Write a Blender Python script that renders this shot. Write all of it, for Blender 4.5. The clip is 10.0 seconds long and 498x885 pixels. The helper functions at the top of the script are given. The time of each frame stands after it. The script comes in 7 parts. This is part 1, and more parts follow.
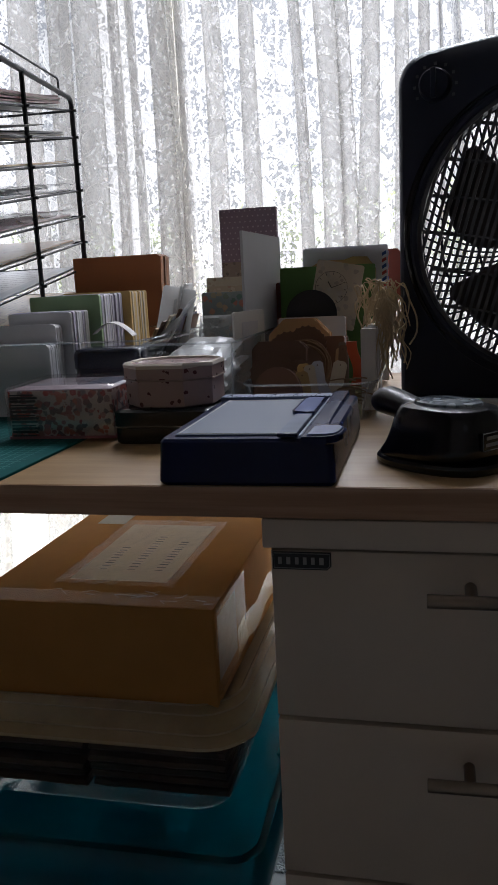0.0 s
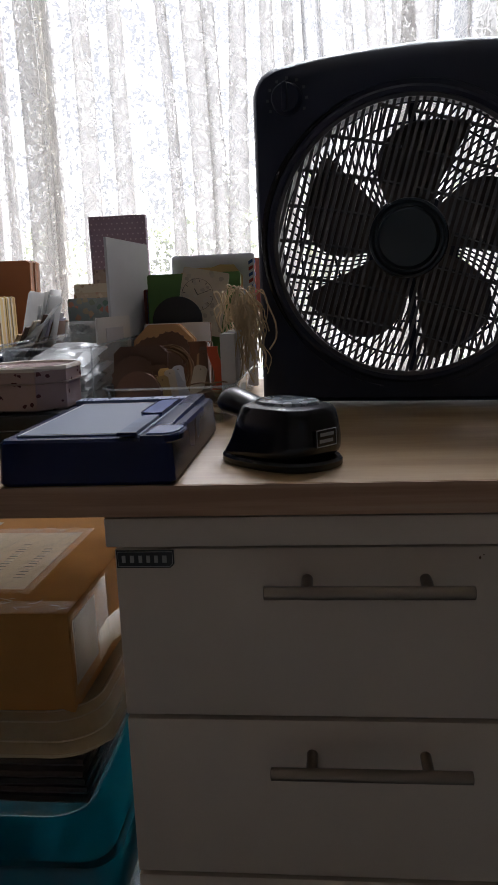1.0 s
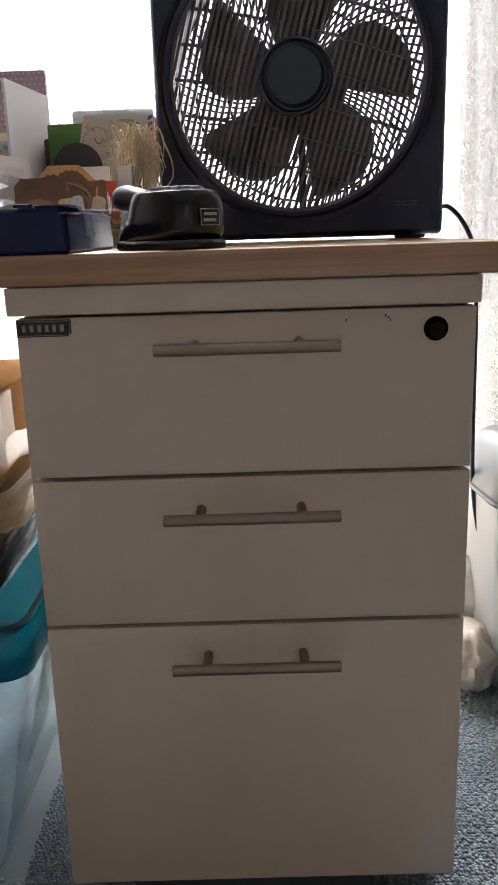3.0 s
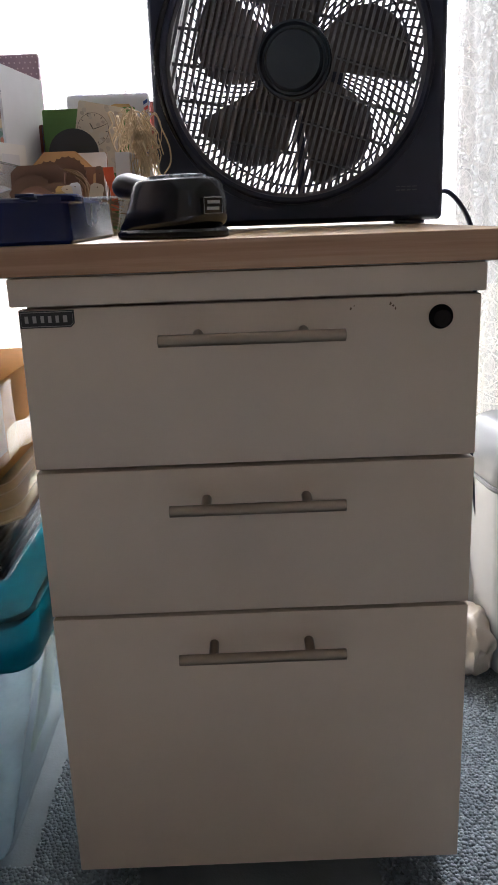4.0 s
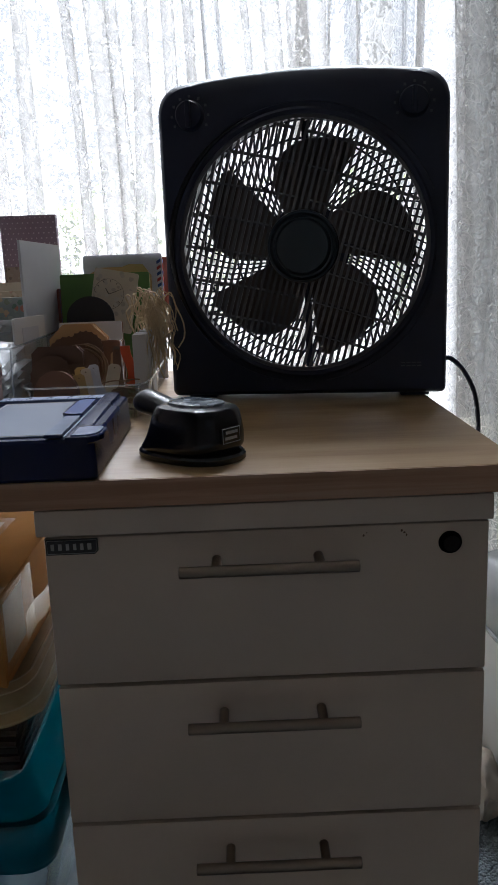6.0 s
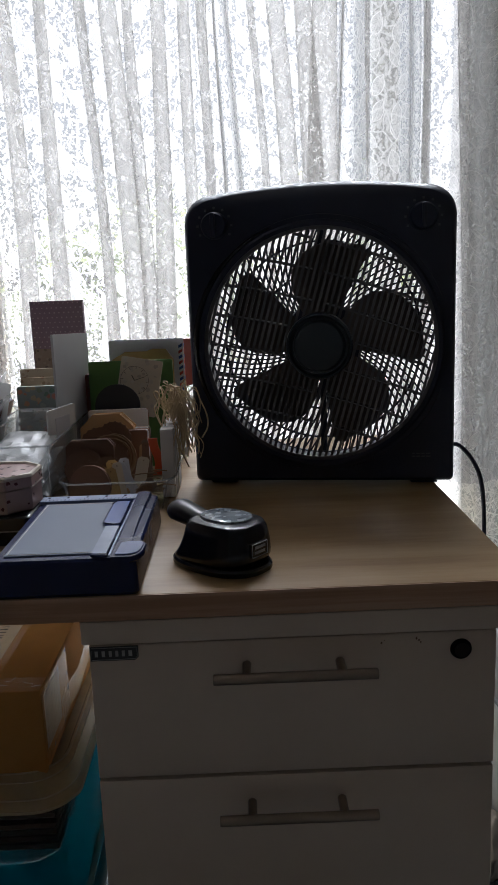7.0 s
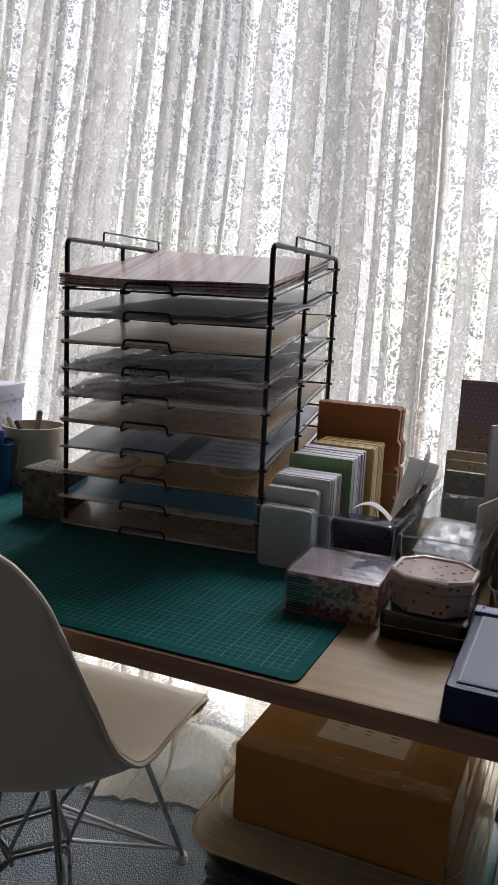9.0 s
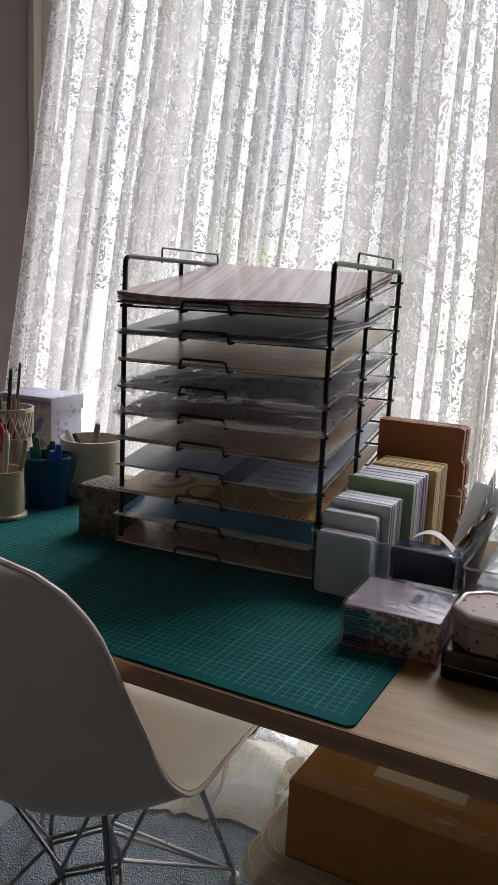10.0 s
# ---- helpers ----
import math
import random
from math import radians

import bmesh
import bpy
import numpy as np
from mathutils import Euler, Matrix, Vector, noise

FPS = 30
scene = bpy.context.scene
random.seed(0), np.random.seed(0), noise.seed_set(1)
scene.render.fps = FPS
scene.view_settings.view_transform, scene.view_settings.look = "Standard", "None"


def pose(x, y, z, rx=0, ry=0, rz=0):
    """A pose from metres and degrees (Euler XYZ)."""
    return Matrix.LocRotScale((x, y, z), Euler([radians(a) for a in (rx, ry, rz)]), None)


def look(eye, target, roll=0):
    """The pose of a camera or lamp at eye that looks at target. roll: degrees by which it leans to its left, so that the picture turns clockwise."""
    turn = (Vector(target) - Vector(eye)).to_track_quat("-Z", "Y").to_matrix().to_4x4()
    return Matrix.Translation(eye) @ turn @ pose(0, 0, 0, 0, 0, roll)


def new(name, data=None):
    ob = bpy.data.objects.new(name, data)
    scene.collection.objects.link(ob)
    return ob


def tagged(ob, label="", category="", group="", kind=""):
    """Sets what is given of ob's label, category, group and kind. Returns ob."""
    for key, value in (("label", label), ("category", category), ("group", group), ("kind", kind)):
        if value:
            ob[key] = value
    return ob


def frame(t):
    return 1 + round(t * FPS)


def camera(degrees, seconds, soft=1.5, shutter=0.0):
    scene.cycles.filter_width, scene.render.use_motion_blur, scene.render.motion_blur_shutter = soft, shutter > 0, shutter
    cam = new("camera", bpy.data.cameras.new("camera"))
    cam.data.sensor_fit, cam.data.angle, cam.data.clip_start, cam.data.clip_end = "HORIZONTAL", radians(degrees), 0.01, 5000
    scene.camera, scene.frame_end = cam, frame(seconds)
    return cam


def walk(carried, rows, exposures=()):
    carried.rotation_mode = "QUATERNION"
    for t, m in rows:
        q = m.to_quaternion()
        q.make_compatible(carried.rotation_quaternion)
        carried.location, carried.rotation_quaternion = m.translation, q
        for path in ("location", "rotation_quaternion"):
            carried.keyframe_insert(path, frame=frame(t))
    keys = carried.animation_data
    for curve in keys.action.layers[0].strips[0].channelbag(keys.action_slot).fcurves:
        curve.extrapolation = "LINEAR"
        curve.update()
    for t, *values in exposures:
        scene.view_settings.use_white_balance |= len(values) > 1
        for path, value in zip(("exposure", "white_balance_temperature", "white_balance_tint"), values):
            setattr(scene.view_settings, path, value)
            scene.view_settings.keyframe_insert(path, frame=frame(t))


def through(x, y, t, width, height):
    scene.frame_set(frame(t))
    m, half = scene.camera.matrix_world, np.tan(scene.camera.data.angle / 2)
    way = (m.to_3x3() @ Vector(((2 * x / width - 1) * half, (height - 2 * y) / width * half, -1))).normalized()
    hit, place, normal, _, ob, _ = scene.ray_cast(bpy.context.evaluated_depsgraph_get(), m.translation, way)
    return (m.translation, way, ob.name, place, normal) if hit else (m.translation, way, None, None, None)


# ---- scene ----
cam = camera(34.7, 10.0)
PATH = [
    (0, (0.129, -0.621, 0.888), (-0.311, 1.289, 0.494), -2.8),
    (0.5, (0.151, -0.619, 0.894), (-0.178, 1.317, 0.514), -2.6),
    (1, (0.184, -0.626, 0.877), (-0.024, 1.328, 0.503), -2.4),
    (1.5, (0.195, -0.646, 0.82), (0.061, 1.313, 0.44), -2.0),
    (2, (0.206, -0.68, 0.778), (0.147, 1.273, 0.347), -1.5),
    (2.5, (0.209, -0.713, 0.758), (0.184, 1.23, 0.282), -1.5),
    (3, (0.212, -0.727, 0.738), (0.203, 1.207, 0.23), -1.8),
    (4.5, (0.19, -0.718, 0.757), (0.206, 1.204, 0.203), -2.1),
    (5, (0.185, -0.707, 0.79), (0.203, 1.218, 0.245), -2.0),
    (5.5, (0.19, -0.707, 0.836), (0.212, 1.235, 0.358), -2.0),
    (6, (0.189, -0.711, 0.913), (0.207, 1.24, 0.474), -2.2),
    (6.2, (0.181, -0.721, 0.946), (0.203, 1.232, 0.514), -2.1),
    (7.3, (0.162, -0.772, 1.042), (0.17, 1.189, 0.649), -2.3),
    (7.5, (0.155, -0.779, 1.047), (0.094, 1.181, 0.657), -2.9),
    (8, (0.097, -0.78, 1.058), (-0.219, 1.158, 0.678), -3.3),
    (8.5, (0.045, -0.779, 1.072), (-0.601, 1.076, 0.7), -3.3),
    (9, (0.011, -0.76, 1.135), (-0.763, 1.048, 0.77), 2.8),
    (9.5, (0.009, -0.749, 1.164), (-0.788, 1.048, 0.797), 4.1),
    (10, (-0.003, -0.727, 1.17), (-0.909, 1.014, 0.787), 2.7),
]
walk(cam, [(t, look(eye, target, roll)) for t, eye, target, roll in PATH],
     [(0.0, 0.75, 5700, 14), (0.5, 0.93, 5700, 14), (1.0, 1.20, 5820, 15), (1.5, 1.90, 5930, 16), (2.0, 2.48, 6000, 17), (2.5, 2.82, 6030, 18), (3.0, 2.87, 5980, 17), (4.5, 2.73, 5670, 15), (5.0, 2.30, 5550, 14), (5.5, 1.85, 5480, 13),
      (6.0, 1.30, 5540, 12), (7.5, 0.82, 5800, 13), (8.5, 0.70, 5950, 15), (9.0, 0.70, 5950, 15), (10.0, 0.80, 5950, 15)])

# ---- world and sun ----
world = bpy.data.worlds.new("sky")
scene.world = world
world.use_nodes = True
wn = world.node_tree.nodes
sky = wn.new("ShaderNodeTexSky")
sky.sky_type, sky.sun_disc, sky.sun_elevation, sky.sun_rotation = "NISHITA", False, radians(46), radians(7)
sky.air_density, sky.dust_density, sky.ozone_density = 1.0, 3.0, 1.0
grey = wn.new("ShaderNodeHueSaturation")
grey.inputs["Saturation"].default_value = 0.35
world.node_tree.links.new(sky.outputs[0], grey.inputs["Color"])
world.node_tree.links.new(grey.outputs[0], wn["Background"].inputs[0])
wn["Background"].inputs[1].default_value = 0.026
sun = new("sun", bpy.data.lights.new("sun", "SUN"))
sun.data.energy, sun.data.angle, sun.data.color = 6.2, radians(34), (1.0, 0.97, 0.93)
sun.matrix_world = look((0.6, 5, 5.8), (0, 0, 0.6))


# ---- materials ----
class Nodes:
    """A node material: a Principled shader with helpers for its inputs."""

    def __init__(self, name, color=(0.5, 0.5, 0.5), rough=0.5, metal=0.0, **more):
        self.m = bpy.data.materials.new(name)
        self.m.use_nodes = True
        self.t = self.m.node_tree
        self.b = self.t.nodes["Principled BSDF"]
        self.b.inputs["Base Color"].default_value = (*color, 1)
        self.b.inputs["Roughness"].default_value = rough
        self.b.inputs["Metallic"].default_value = metal
        for k, v in more.items():
            self.b.inputs[k.replace("_", " ")].default_value = v

    def n(self, kind, **values):
        node = self.t.nodes.new("ShaderNode" + kind)
        for k, v in values.items():
            node.inputs[k.replace("_", " ")].default_value = v
        return node

    def l(self, a, b):
        self.t.links.new(a, b)

    def coords(self, scale=(1, 1, 1), kind="Object"):
        c, m = self.n("TexCoord"), self.n("Mapping")
        m.inputs["Scale"].default_value = scale
        self.l(c.outputs[kind], m.inputs["Vector"])
        return m.outputs[0]

    def noise(self, scale, detail=4, rough=0.6, stretch=(1, 1, 1), kind="Object"):
        n = self.n("TexNoise", Scale=scale, Detail=detail, Roughness=rough)
        self.l(self.coords(stretch, kind), n.inputs["Vector"])
        return n.outputs["Fac"]

    def ramp(self, fac, *stops):
        r = self.n("ValToRGB")
        e = r.color_ramp.elements
        while len(e) < len(stops):
            e.new(0.5)
        for el, (p, c) in zip(e, stops):
            el.position, el.color = p, (*c, 1) if len(c) == 3 else c
        self.l(fac, r.inputs[0])
        return r.outputs[0]

    def mix(self, fac, a, b, mode="MIX"):
        m = self.t.nodes.new("ShaderNodeMix")
        m.data_type, m.blend_type = "RGBA", mode
        for slot, v in ((0, fac), (6, a), (7, b)):
            if isinstance(v, (int, float)):
                m.inputs[slot].default_value = v
            elif isinstance(v, tuple):
                m.inputs[slot].default_value = (*v, 1)
            else:
                self.l(v, m.inputs[slot])
        return m.outputs[2]

    def math(self, op, a, b=0.0, c=0.0):
        m = self.t.nodes.new("ShaderNodeMath")
        m.operation = op
        for i, v in enumerate((a, b, c)):
            if isinstance(v, (int, float)):
                m.inputs[i].default_value = v
            else:
                self.l(v, m.inputs[i])
        return m.outputs[0]

    def color(self, out):
        self.l(out, self.b.inputs["Base Color"])
        return self

    def rough(self, out):
        self.l(out, self.b.inputs["Roughness"])
        return self

    def bump(self, height, strength=0.2, distance=0.001):
        n = self.n("Bump", Strength=strength, Distance=distance)
        self.l(height, n.inputs["Height"])
        self.l(n.outputs[0], self.b.inputs["Normal"])
        return self


def plain(name, color, rough=0.5, metal=0.0, vary=0.12, grain=300, bump=0.05, **more):
    """A surface of one paint or material, with soft stains, fine grain and slight relief."""
    k = Nodes(name, color, rough, metal, **more)
    big, fine = k.noise(9, 3), k.noise(grain, 3)
    dark = tuple(c * (1 - vary) for c in color)
    light = tuple(min(1, c * (1 + vary * 0.6)) for c in color)
    k.color(k.mix(k.math("MULTIPLY", fine, 0.35), k.ramp(big, (0.3, dark), (0.7, light)), dark))
    k.rough(k.math("MULTIPLY_ADD", big, 0.25 * rough, rough * 0.87))
    if bump:
        k.bump(fine, bump)
    return k.m


def wood(name, dark, mid, light, along=(1, 14, 14), rough=0.38):
    k = Nodes(name, mid, rough, Specular_IOR_Level=0.22)
    g1, g2 = k.noise(3.0, 6, 0.65, along), k.noise(26, 4, 0.7, (along[0] * 0.5, along[1], along[2]))
    c = k.ramp(g1, (0.36, dark), (0.5, mid), (0.64, light))
    k.color(k.mix(k.math("MULTIPLY", g2, 0.35), c, dark))
    k.rough(k.math("MULTIPLY_ADD", g2, 0.2, rough - 0.08)).bump(g2, 0.06, 0.0005)
    return k.m


def clear(name, tint=(0.96, 0.97, 0.97), gloss=0.12, rough=0.06, body=(0.8, 0.82, 0.82), haze=0.08, glow=0.0):
    """Thin clear plastic: light goes through, with a little body and gloss."""
    k = Nodes(name, body, rough)
    out = k.t.nodes["Material Output"]
    tr, gl, mixed, both, fr = k.n("BsdfTransparent"), k.n("BsdfGlossy"), k.n("MixShader"), k.n("MixShader"), k.n("LayerWeight", Blend=0.5)
    tr.inputs[0].default_value = (*tint, 1)
    gl.inputs["Roughness"].default_value = rough
    scuff = k.noise(40, 5, 0.7)
    k.l(k.math("MULTIPLY_ADD", scuff, haze * 0.4, haze * 0.8), mixed.inputs[0])
    k.l(tr.outputs[0], mixed.inputs[1])
    solid, back = k.n("MixShader"), k.n("BsdfTranslucent")
    solid.inputs[0].default_value = glow
    back.inputs[0].default_value = (*body, 1)
    k.l(k.b.outputs[0], solid.inputs[1])
    k.l(back.outputs[0], solid.inputs[2])
    k.l(solid.outputs[0], mixed.inputs[2])
    k.l(k.math("MULTIPLY_ADD", k.math("POWER", fr.outputs["Facing"], 4.0), 0.55, gloss * 0.25), both.inputs[0])
    k.l(mixed.outputs[0], both.inputs[1])
    k.l(gl.outputs[0], both.inputs[2])
    k.l(both.outputs[0], out.inputs[0])
    return k.m


def lace_material(name, tint=(0.70, 0.687, 0.667), net=0.20, leaf=0.62, through=0.75, seed=0.0):
    """Sheer net with outlined leaves, sprigs, vines and buds woven into it, on the cloth's own flat measure (UV in metres)."""
    k = Nodes(name, tint, 0.9)
    out = k.t.nodes["Material Output"]
    uv, off, bent, wob = k.n("UVMap"), k.n("Mapping"), k.n("VectorMath"), k.n("TexNoise", Scale=16.0, Detail=1.0)
    off.inputs["Location"].default_value = (seed, seed * 0.7, 0)
    k.l(uv.outputs[0], off.inputs["Vector"])
    bent.operation = "MULTIPLY_ADD"
    k.l(off.outputs[0], wob.inputs["Vector"])
    k.l(wob.outputs["Color"], bent.inputs[0])
    bent.inputs[1].default_value = (0.03, 0.03, 0.0)
    k.l(off.outputs[0], bent.inputs[2])

    def leaves(scale, length, width, shift, spread, rim_w, fill, rim_v, veined):
        """One layer of leaves, each in a cell of its own, turned about the upright by up to spread."""
        v = k.n("TexVoronoi", Scale=scale, Randomness=0.7)
        v.voronoi_dimensions = "2D"
        mp, sub, big = k.n("Mapping"), k.n("VectorMath"), k.n("VectorMath")
        mp.inputs["Location"].default_value = (shift, shift * 1.7, 0)
        k.l(off.outputs[0], mp.inputs["Vector"])
        k.l(mp.outputs[0], v.inputs["Vector"])
        sub.operation, big.operation = "SUBTRACT", "SCALE"
        k.l(mp.outputs[0], sub.inputs[0])
        k.l(v.outputs["Position"], sub.inputs[1])
        big.inputs["Scale"].default_value = scale
        k.l(sub.outputs[0], big.inputs[0])
        col, rot, xyz = k.n("SeparateColor"), k.n("VectorRotate"), k.n("SeparateXYZ")
        k.l(v.outputs["Color"], col.inputs[0])
        rot.rotation_type = "Z_AXIS"
        k.l(big.outputs[0], rot.inputs["Vector"])
        k.l(k.math("MULTIPLY_ADD", col.outputs[0], 2 * spread, 1.57 - spread), rot.inputs["Angle"])
        k.l(rot.outputs[0], xyz.inputs[0])
        x, y = xyz.outputs[0], k.math("ABSOLUTE", xyz.outputs[1])
        xx = k.math("DIVIDE", x, length)
        edge = k.math("MULTIPLY", k.math("SUBTRACT", 1.0, k.math("MULTIPLY", xx, xx)), width)
        inside = k.math("SUBTRACT", edge, y)
        rim = k.math("LESS_THAN", k.math("ABSOLUTE", k.math("SUBTRACT", inside, rim_w * 0.5)), rim_w * 0.5)
        full = k.math("GREATER_THAN", inside, 0.0)
        body = k.math("MULTIPLY", full, fill)
        if veined:
            stripe = k.math("LESS_THAN", k.math("ABSOLUTE", k.math("SINE", k.math("MULTIPLY_ADD", x, 30.0, k.math("MULTIPLY", y, -34.0)))), 0.30)
            spine = k.math("LESS_THAN", y, 0.018)
            body = k.math("MAXIMUM", body, k.math("MULTIPLY", k.math("MULTIPLY", full, k.math("MAXIMUM", stripe, spine)), fill * 1.35))
        return k.math("MAXIMUM", body, k.math("MULTIPLY", rim, rim_v))

    motif = leaves(20, 0.50, 0.27, 0.0, 1.0, 0.035, leaf * 0.82, leaf * 1.6, True)
    motif = k.math("MAXIMUM", motif, leaves(58, 0.50, 0.19, 3.3, 0.9, 0.03, leaf * 1.05, leaf * 1.2, False))
    motif = k.math("MAXIMUM", motif, leaves(96, 0.46, 0.17, 7.1, 1.4, 0.03, leaf * 0.85, leaf, False))
    vine = k.n("TexVoronoi", Scale=30.0)
    vine.voronoi_dimensions, vine.feature = "2D", "DISTANCE_TO_EDGE"
    k.l(bent.outputs[0], vine.inputs["Vector"])
    motif = k.math("MAXIMUM", motif, k.math("MULTIPLY", k.math("LESS_THAN", vine.outputs["Distance"], 0.045), leaf * 1.25))
    bud = k.n("TexVoronoi", Scale=125.0)
    bud.voronoi_dimensions = "2D"
    k.l(off.outputs[0], bud.inputs["Vector"])
    motif = k.math("MAXIMUM", motif, k.math("MULTIPLY", k.math("LESS_THAN", bud.outputs["Distance"], 0.24), leaf * 1.1))
    mesh = k.n("TexVoronoi", Scale=330)
    k.l(off.outputs[0], mesh.inputs["Vector"])
    stitch = k.math("MULTIPLY_ADD", mesh.outputs["Distance"], 0.22, -0.07)
    alpha = k.math("MINIMUM", k.math("ADD", k.math("MAXIMUM", motif, net), stitch), 1.0)
    tr, df, tl, cloth, both = k.n("BsdfTransparent"), k.n("BsdfDiffuse"), k.n("BsdfTranslucent"), k.n("MixShader"), k.n("MixShader")
    df.inputs[0].default_value = tl.inputs[0].default_value = (*tint, 1)
    cloth.inputs[0].default_value = through
    k.l(df.outputs[0], cloth.inputs[1])
    k.l(tl.outputs[0], cloth.inputs[2])
    k.l(alpha, both.inputs[0])
    k.l(tr.outputs[0], both.inputs[1])
    k.l(cloth.outputs[0], both.inputs[2])
    k.l(both.outputs[0], out.inputs[0])
    return k.m


DESK = wood("beech laminate", (0.27, 0.165, 0.072), (0.35, 0.228, 0.106), (0.41, 0.285, 0.147), (1, 7, 7))
EDGE = wood("beech edge band", (0.38, 0.22, 0.13), (0.48, 0.30, 0.19), (0.55, 0.37, 0.25), (1, 20, 40))
CREAM = plain("cream melamine", (0.645, 0.54, 0.43), 0.42, vary=0.05, grain=600, bump=0.03)
NICKEL = plain("brushed nickel", (0.31, 0.25, 0.195), 0.38, 0.9, vary=0.15, grain=500)
BLACK = plain("black plastic", (0.015, 0.021, 0.050), 0.42, vary=0.25, grain=700, bump=0.08)
GLOSSBLACK = plain("gloss black plastic", (0.010, 0.012, 0.016), 0.2, vary=0.2, bump=0.0)
BLADE = plain("fan blade plastic", (0.15, 0.128, 0.116), 0.35, vary=0.15)
WIRE = plain("black powder-coated wire", (0.012, 0.012, 0.013), 0.4, vary=0.2)
NAVY = plain("navy plastic", (0.0035, 0.010, 0.060), 0.27, vary=0.15, grain=500, Specular_IOR_Level=0.35)
KRAFT = plain("kraft cardboard", (0.50, 0.252, 0.077), 0.8, vary=0.14, grain=220, bump=0.10, Specular_IOR_Level=0.06)
WALLPAINT = plain("wall paint", (0.60, 0.53, 0.46), 0.8, vary=0.05, grain=200, bump=0.08)
CEILPAINT = plain("ceiling paint", (0.75, 0.74, 0.72), 0.85, vary=0.04)
FRAMEPAINT = plain("window frame paint", (0.72, 0.71, 0.68), 0.4, vary=0.06)
CLEAR = clear("clear plastic", (0.97, 0.98, 0.98), 0.09, 0.05, (0.8, 0.83, 0.85), 0.006)
GLASS = clear("window glass", (0.97, 0.98, 0.97), 0.05, 0.0, haze=0.0)
LACE = lace_material("lace curtain cloth")
PAPER = plain("white card", (0.74, 0.73, 0.71), 0.7, vary=0.05)
LETTER = plain("pale print", (0.42, 0.40, 0.37), 0.5)
CHROME = plain("chromed steel rod", (0.36, 0.36, 0.37), 0.28, 1.0, vary=0.08, bump=0.0)
SHELL = plain("white moulded plastic", (0.78, 0.70, 0.61), 0.38, vary=0.04, bump=0.02)
FROST = clear("frosted plastic", (0.99, 0.92, 0.77), 0.4, 0.14, (0.97, 0.76, 0.47), 0.42, 0.9)
FROSTRIM = clear("frosted rim", (0.98, 0.93, 0.82), 0.6, 0.12, (0.98, 0.82, 0.58), 0.5, 0.85)
# One teal plastic in two colours: shaded for the lid, backlit for clips.
TEAL_SHADED = clear("teal plastic", (0.01, 0.36, 0.47), 0.1, 0.32, (0.0, 0.095, 0.14), 0.85, 0.5)
TEAL_BACKLIT = clear("backlit teal plastic", (0.02, 0.62, 0.74), 0.05, 0.4, (0.0, 0.40, 0.50), 0.7, 0.75)
FILM = clear("crinkled clear film", (0.95, 0.955, 0.96), 0.12, 0.3, (0.86, 0.87, 0.86), 0.24, 0.6)
SHEEN = clear("shiny crinkled wrap", (0.97, 0.975, 0.98), 1.9, 0.05, (0.86, 0.87, 0.88), 0.05, 0.5)
WRAP = clear("shrink film", (0.97, 0.975, 0.98), 0.7, 0.04, (0.8, 0.82, 0.83), 0.012)
VELLUM = clear("vellum sheet", (0.92, 0.92, 0.92), 0.2, 0.3, (0.84, 0.84, 0.83), 0.6, 0.6)
RAFFIA = plain("raffia", (0.74, 0.60, 0.38), 0.7, vary=0.3)


def tint(name, color, rough=0.65, vary=0.1):
    return plain(name, color, rough, vary=vary, grain=250, bump=0.04)


def blots(name, base, colors, scale=60, rough=0.6, cover=0.5, size=0.42):
    """Printed paper: scattered blooms of several colours on a base."""
    k = Nodes(name, base, rough)
    v = k.n("TexVoronoi", Scale=scale)
    warp = k.n("TexNoise", Scale=scale * 1.5, Detail=2.0)
    vec = k.n("VectorMath")
    vec.operation = "MULTIPLY_ADD"
    c = k.coords()
    k.l(c, warp.inputs["Vector"])
    k.l(warp.outputs["Color"], vec.inputs[0])
    vec.inputs[1].default_value = (0.6 / scale,) * 3
    k.l(c, vec.inputs[2])
    k.l(vec.outputs[0], v.inputs["Vector"])
    sep = k.n("SeparateColor")
    k.l(v.outputs["Color"], sep.inputs[0])
    n = len(colors)
    hue = k.ramp(sep.outputs[0], *[(i / max(1, n - 1) if n > 1 else 0.0, col) for i, col in enumerate(colors)], *([(1.0, colors[0])] if n == 1 else []))
    inside = k.math("MULTIPLY", k.math("LESS_THAN", v.outputs["Distance"], size), k.math("LESS_THAN", sep.outputs[1], cover))
    soft = k.ramp(k.noise(12, 4), (0.3, tuple(x * 0.85 for x in base)), (0.7, base))
    k.color(k.mix(inside, soft, hue))
    return k.m


def stripes(name, colors, pitch, axis=0, slope=0.0, rough=0.5):
    """Printed stripes across one axis (0 x, 1 y, 2 z), leaning by slope, in uneven widths."""
    k = Nodes(name, colors[0], rough)
    xyz = k.n("SeparateXYZ")
    k.l(k.coords(), xyz.inputs[0])
    along = k.math("MULTIPLY_ADD", xyz.outputs[1 if axis != 1 else 0], slope, xyz.outputs[axis])
    n = k.n("TexNoise", Scale=1.0 / pitch, Detail=3.0, Roughness=0.8)
    n.noise_dimensions = "1D"
    k.l(along, n.inputs["W"])
    k.color(k.ramp(n.outputs["Fac"], *[(0.3 + 0.4 * i / max(1, len(colors) - 1), c) for i, c in enumerate(colors)]))
    return k.m


